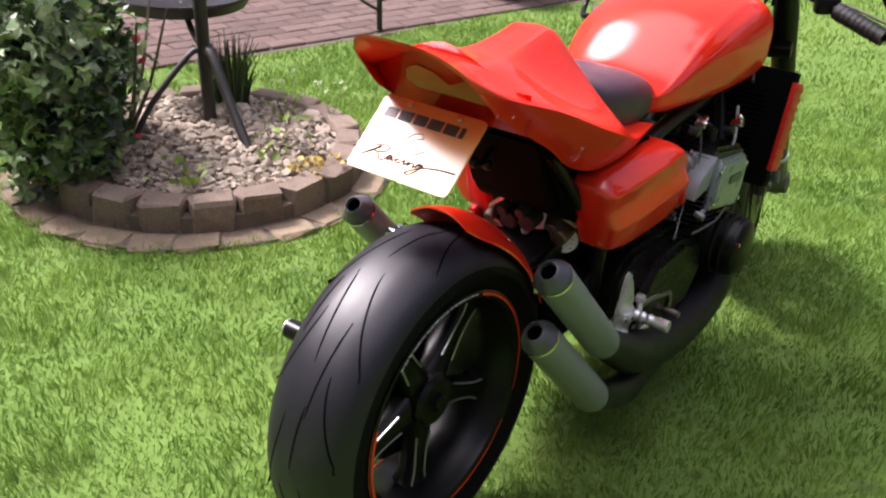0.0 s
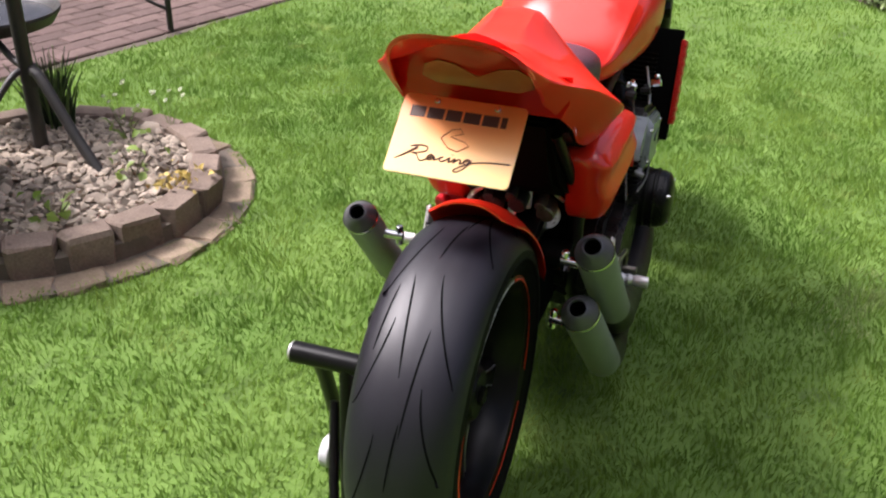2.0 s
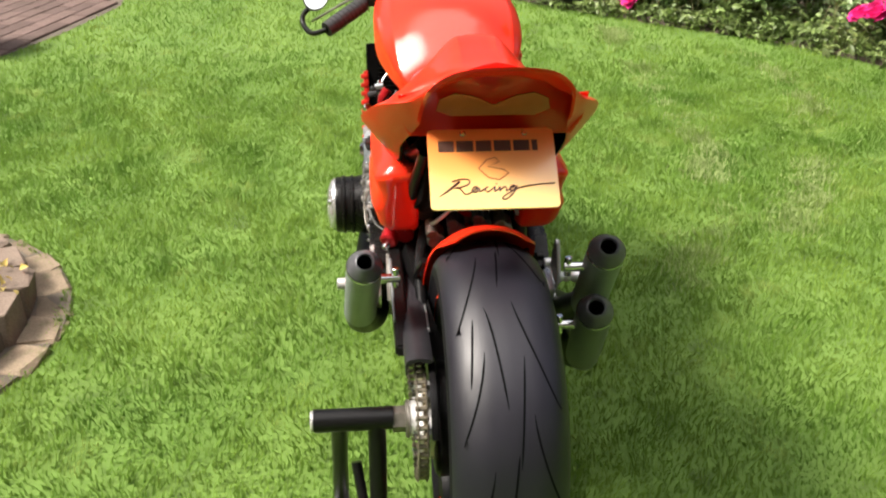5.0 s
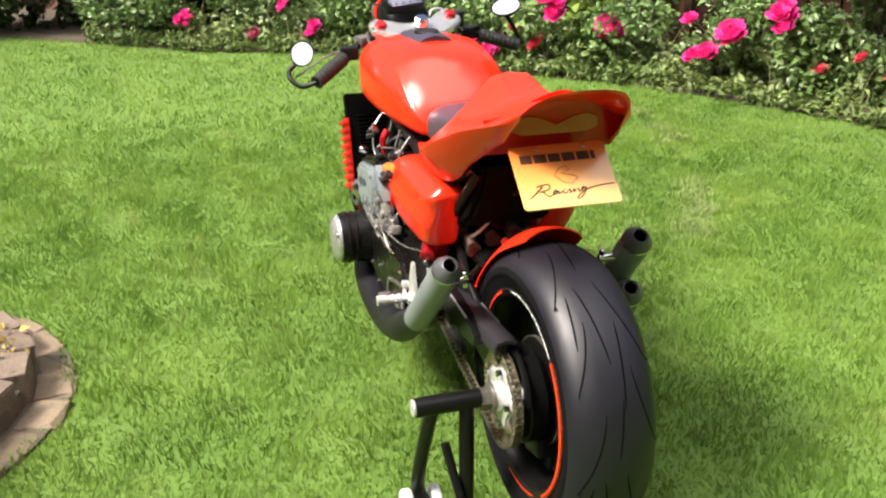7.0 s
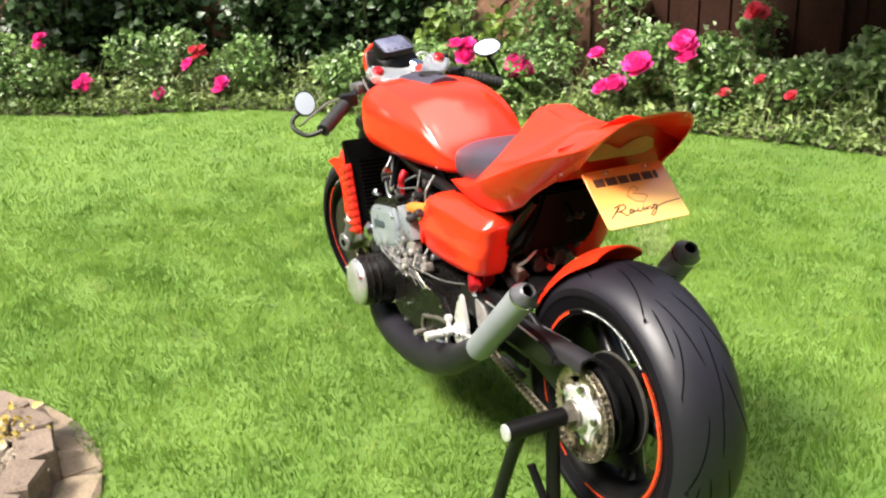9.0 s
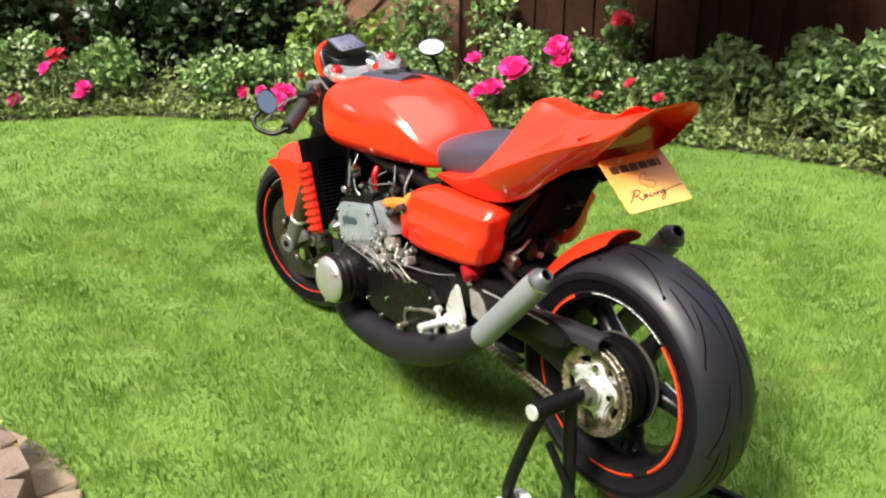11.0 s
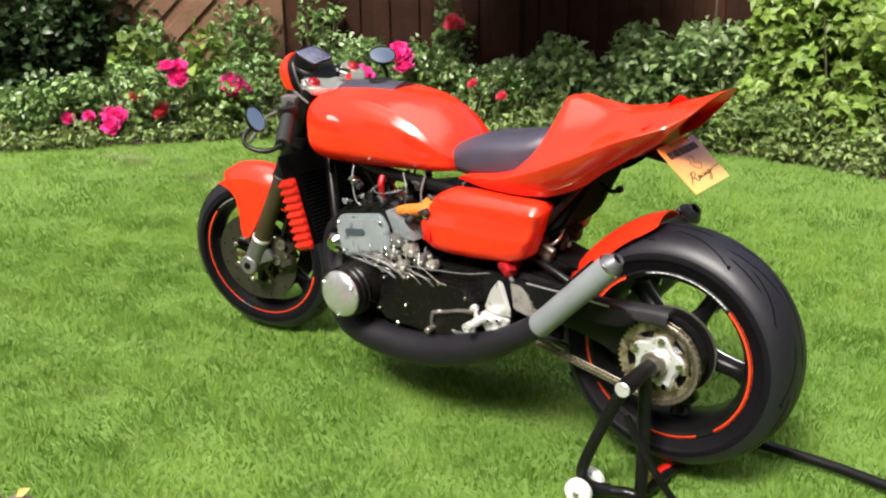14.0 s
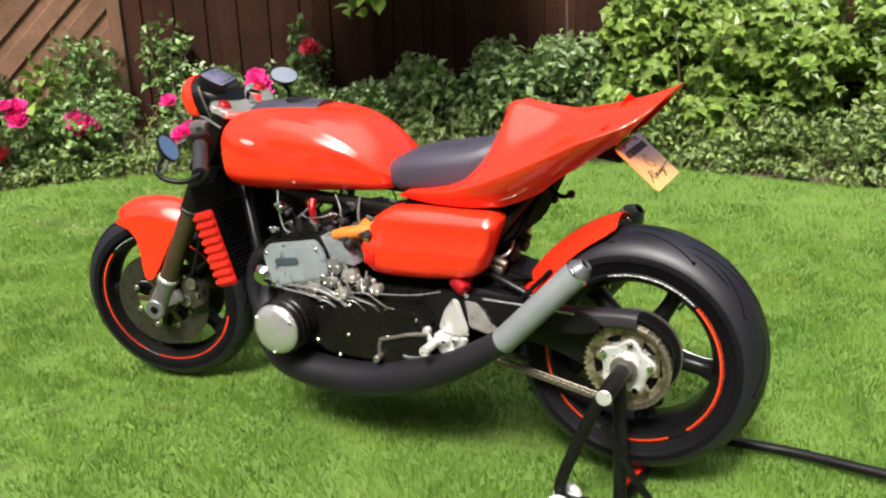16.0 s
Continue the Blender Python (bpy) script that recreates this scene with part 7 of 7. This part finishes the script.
# slim iron post by the patio and the blue pot
post = thing("plant_support", "slim dark iron plant support at the patio's edge", "plant support", pose(0, 0, 0))
part("upright", tube([(2.86, 2.46, 0), (2.86, 2.47, 0.6), (2.85, 2.48, 1.4)], 0.016, 10, None, 2), IRON, post)
part("branch", tube([(2.86, 2.46, 0.17), (2.93, 2.40, 0.24), (3.03, 2.36, 0.42)], (0.010, 0.008, 0.006), 8), IRON, post)
part("branch", tube([(2.86, 2.46, 0.12), (2.80, 2.53, 0.17), (2.72, 2.62, 0.26)], (0.010, 0.008, 0.006), 8), IRON, post)
pot = tagged(part("plant_pot", lathe([(0, 0.0), (0.125, 0.0), (0.145, 0.02), (0.185, 0.30), (0.20, 0.31), (0.20, 0.34), (0.18, 0.34), (0.175, 0.30), (0, 0.29)], 40, (4.05, 2.42, 0.012), Z_UP), BLUE_GLAZE, None, "dark blue glazed plant pot standing on the patio"), category="plant pot")


# ---- paving pieces ----
def piece_mesh(name, sx, sy, sz, material, seed, wedge=1.0, bevel=0.012, rough=0.006):
    r = random.Random(seed)
    bm = block((0, 0, sz / 2), (sx, sy, sz), bevel, None, None, 1)
    for v in bm.verts:
        if wedge != 1.0:
            v.co.x *= 1 + (wedge - 1) * (0.5 - v.co.y / sy)
        v.co += V(r.uniform(-rough, rough), r.uniform(-rough, rough), r.uniform(-rough, rough) if v.co.z > sz * 0.4 else 0)
    me = bpy.data.meshes.new(name)
    bm.to_mesh(me)
    bm.free()
    me.materials.append(material)
    return me


r = random.Random(11)
# edging blocks round the gravel; local y points away from the middle
blocks = [piece_mesh("edging_block", 0.156, 0.10, 0.112, CLAY_BLOCK, 20 + k, 0.83, 0.009) for k in range(5)]
edging = tagged(part("bed_edging", lathe([(0.47, 0.0), (0.58, 0.0), (0.575, 0.06), (0.475, 0.06)], 48, BED, Z_UP, closed=True), MORTAR, None, "ring of weathered clay edging blocks round the gravel bed"), category="edging", kind="structure")
n = 22
for k in range(n):
    a = 2 * math.pi * k / n + 0.05 + r.uniform(-0.012, 0.012)
    rad = 0.535 + r.uniform(-0.008, 0.008)
    ob = new("edging_block", blocks[k % 5])
    ob.parent = edging
    ob.matrix_basis = Matrix.Translation(BED + V(rad * math.cos(a), rad * math.sin(a), r.uniform(-0.006, 0.004))) @ Matrix.Rotation(a + math.pi / 2 + r.uniform(-0.05, 0.05), 4, "Z") @ Matrix.Rotation(r.uniform(-0.04, 0.04), 4, "X")
setts = [piece_mesh("sett", 0.154, 0.114, 0.045, SETT, 40 + k, 0.86, 0.010, 0.007) for k in range(5)]
ring = tagged(part("mowing_edge", lathe([(0.575, 0.0), (0.69, 0.0), (0.69, 0.010), (0.575, 0.010)], 48, BED, Z_UP, closed=True), MORTAR, None, "flat ring of worn setts flush with the lawn"), category="edging", kind="structure")
n = 27
for k in range(n):
    a = 2 * math.pi * k / n + r.uniform(-0.012, 0.012)
    rad = 0.636 + r.uniform(-0.01, 0.01)
    ob = new("sett", setts[k % 5])
    ob.parent = ring
    ob.matrix_basis = Matrix.Translation(BED + V(rad * math.cos(a), rad * math.sin(a), -0.031 + r.uniform(-0.006, 0.005))) @ Matrix.Rotation(a + math.pi / 2 + r.uniform(-0.07, 0.07), 4, "Z")
# patio pavers in running bond along the lawn's edge
pavers = [piece_mesh("paver", 0.205, 0.102, 0.03, PAVER, 60 + k, 1.0, 0.006, 0.002) for k in range(4)]
base, ux = V(1.3, 2.93, 0), V(2.9, -0.80, 0).normalized()
uy = V(-ux.y, ux.x, 0)


def on_patio(q):
    for a, b in zip(PATIO, PATIO[1:]):
        if a.x <= q.x < b.x:
            return q.y > a.y + (b.y - a.y) * (q.x - a.x) / (b.x - a.x) + 0.03
    return False


spots = []
for row in range(-6, 26):
    for col in range(-6, 22):
        q = base + ux * (col * 0.212 + 0.106 * (row % 2)) + uy * (row * 0.109)
        if on_patio(q) and q.x < 4.9 and q.y < 4.6:
            spots.append((row, q))
rest = []
for row in range(-12, 44):
    for col in range(-22, 34):
        q = base + ux * (col * 0.212 + 0.106 * (row % 2)) + uy * (row * 0.109)
        if on_patio(q) and not (-6 <= row < 26 and -6 <= col < 22 and q.x < 4.9 and q.y < 4.6):
            rest.append((row, q))
spots = sorted(spots, key=lambda s: (s[1] - V(2.2, 2.6, 0)).length)
rest += spots[300:]
own = np.array([v.co[:] for v in pavers[0].vertices])
own_f = [tuple(p.vertices) for p in pavers[0].polygons]
turn = np.array(Matrix.Rotation(math.atan2(ux.y, ux.x), 3, "Z"))
co, fa = [], []
for i, (row, q) in enumerate(rest):
    co.append(own @ turn.T + np.array([q.x, q.y, -0.014 + r.uniform(-0.002, 0.002)]))
    fa += [tuple(j + i * len(own) for j in f) for f in own_f]
raw("paver_field", np.concatenate(co).tolist(), fa, PAVER_FIELD, patio, "weathered pinkish clay pavers", False, "stuff")
for i, (row, q) in enumerate(spots[:300]):
    ob = new("paver", pavers[r.randrange(4)])
    ob.parent = patio
    ob.matrix_basis = Matrix.Translation(q + V(0, 0, -0.014 + r.uniform(-0.002, 0.002))) @ Matrix.Rotation(math.atan2(ux.y, ux.x) + r.uniform(-0.015, 0.015), 4, "Z")

# ---- grass blades ----
def inside(poly, x, y):
    ok = np.zeros(len(x), bool)
    for (x0, y0), (x1, y1) in zip(poly, poly[1:] + poly[:1]):
        cross = ((y0 > y) != (y1 > y)) & (x < (x1 - x0) * (y - y0) / (y1 - y0 + 1e-12) + x0)
        ok ^= cross
    return ok


lawn = [(q.x, q.y) for q in beside(EDGE, 0.06)] + [(-5, 4.2)] + [(q.x, q.y - 0.01) for q in PATIO]


def tufts(x, y, seed, waves=22):
    """An even, patternless swell over the lawn, about -1 to 1."""
    r = np.random.default_rng(seed)
    out = 0
    for _ in range(waves):
        k, a, p = 2 * np.pi / r.uniform(0.09, 0.5), r.uniform(0, 2 * np.pi), r.uniform(0, 2 * np.pi)
        out = out + np.sin(k * (x * np.cos(a) + y * np.sin(a)) + p)
    return out / math.sqrt(waves / 2) / 1.6


def blades(n, x0, x1, y0, y1, length, width, only=None):
    x, y = rng.uniform(x0, x1, n), rng.uniform(y0, y1, n)
    fade = np.minimum(np.minimum(x - x0, x1 - x), np.minimum(y - y0, y1 - y)) / 1.2
    keep = inside(lawn, x, y) & (rng.random(n) < fade) & (np.hypot(x - BED.x, y - BED.y) > BED_OUT - 0.035)
    if only:
        keep &= only(x, y)
    x, y = x[keep], y[keep]
    n = len(x)
    a = rng.uniform(0, 2 * np.pi, n)
    L = length * rng.uniform(0.5, 1.25, n) * np.clip(1.0 + 0.34 * tufts(x, y, 3), 0.4, 1.6)
    lean = rng.uniform(0.1, 0.85, n)
    b = 2.6 * tufts(x, y, 5) + rng.normal(0, 1.0, n)
    w = width * rng.uniform(0.7, 1.3, n)
    z = np.zeros(n)
    root = np.stack([x, y, z], 1)
    sd = np.stack([np.cos(a), np.sin(a), z], 1) * w[:, None] / 2
    out = np.stack([np.cos(b) * np.sin(lean), np.sin(b) * np.sin(lean), np.cos(lean)], 1) * L[:, None]
    mid = root + out * 0.55 + np.stack([z, z, 0.12 * L], 1)
    co = np.stack([root - sd, root + sd, mid + sd * 0.8, mid - sd * 0.8, root + out], 1).reshape(-1, 3)
    i = np.arange(n)[:, None] * 5
    return co, i + np.array([[0, 1, 2]]), i + np.array([[0, 2, 3]]), i + np.array([[3, 2, 4]])


def grass(name, sets, label, material=GRASS, only=None):
    cos, fs, base = [], [], 0
    for s in sets:
        co, *tri = blades(*s, only)
        cos.append(co)
        fs += [t + base for t in tri]
        base += len(co)
    co, f = np.concatenate(cos), np.concatenate(fs)
    me = bpy.data.meshes.new(name)
    me.vertices.add(len(co))
    me.vertices.foreach_set("co", co.astype(np.float32).ravel())
    me.loops.add(f.size)
    me.loops.foreach_set("vertex_index", f.astype(np.int32).ravel())
    me.polygons.add(len(f))
    me.polygons.foreach_set("loop_start", np.arange(0, f.size, 3, dtype=np.int32))
    me.update(calc_edges=True)
    me.materials.append(material)
    ob = new(name, me)
    return tagged(ob, label, "grass", kind="stuff")


grass("grass", [(470000, -2.1, 4.0, -2.9, 3.0, 0.0215, 0.0026), (430000, -5.5, 8.5, -5.0, 5.0, 0.025, 0.0046)], "short mown green grass of the lawn")

TRACKS = [spline([V(x, y, 0) for x, y in row], 6) for row in (((4.4, -1.36), (3.6, -1.33), (3.0, -1.30), (2.45, -1.24), (1.98, -1.15), (1.57, -0.99), (1.15, -0.82)), ((3.7, -2.10), (2.88, -1.95), (2.35, -1.77), (1.9, -1.55), (1.5, -1.30)))]


def on_track(x, y):
    """Blotchy spots along the two bent wheel tracks of a mower."""
    d = np.full(len(x), 9.0)
    for path in TRACKS:
        for q in path:
            d = np.minimum(d, np.hypot(x - q.x, y - q.y))
    return rng.random(len(x)) < np.exp(-(d / 0.075) ** 2) * np.clip(0.5 + 0.9 * tufts(x * 0.6, y * 0.6, 9), 0, 1)


grass("flattened_grass", [(420000, 0.2, 5.4, -3.2, 0.6, 0.030, 0.0042)], "pale flattened grass along a mower's wheel tracks", GRASS_PALE, on_track)
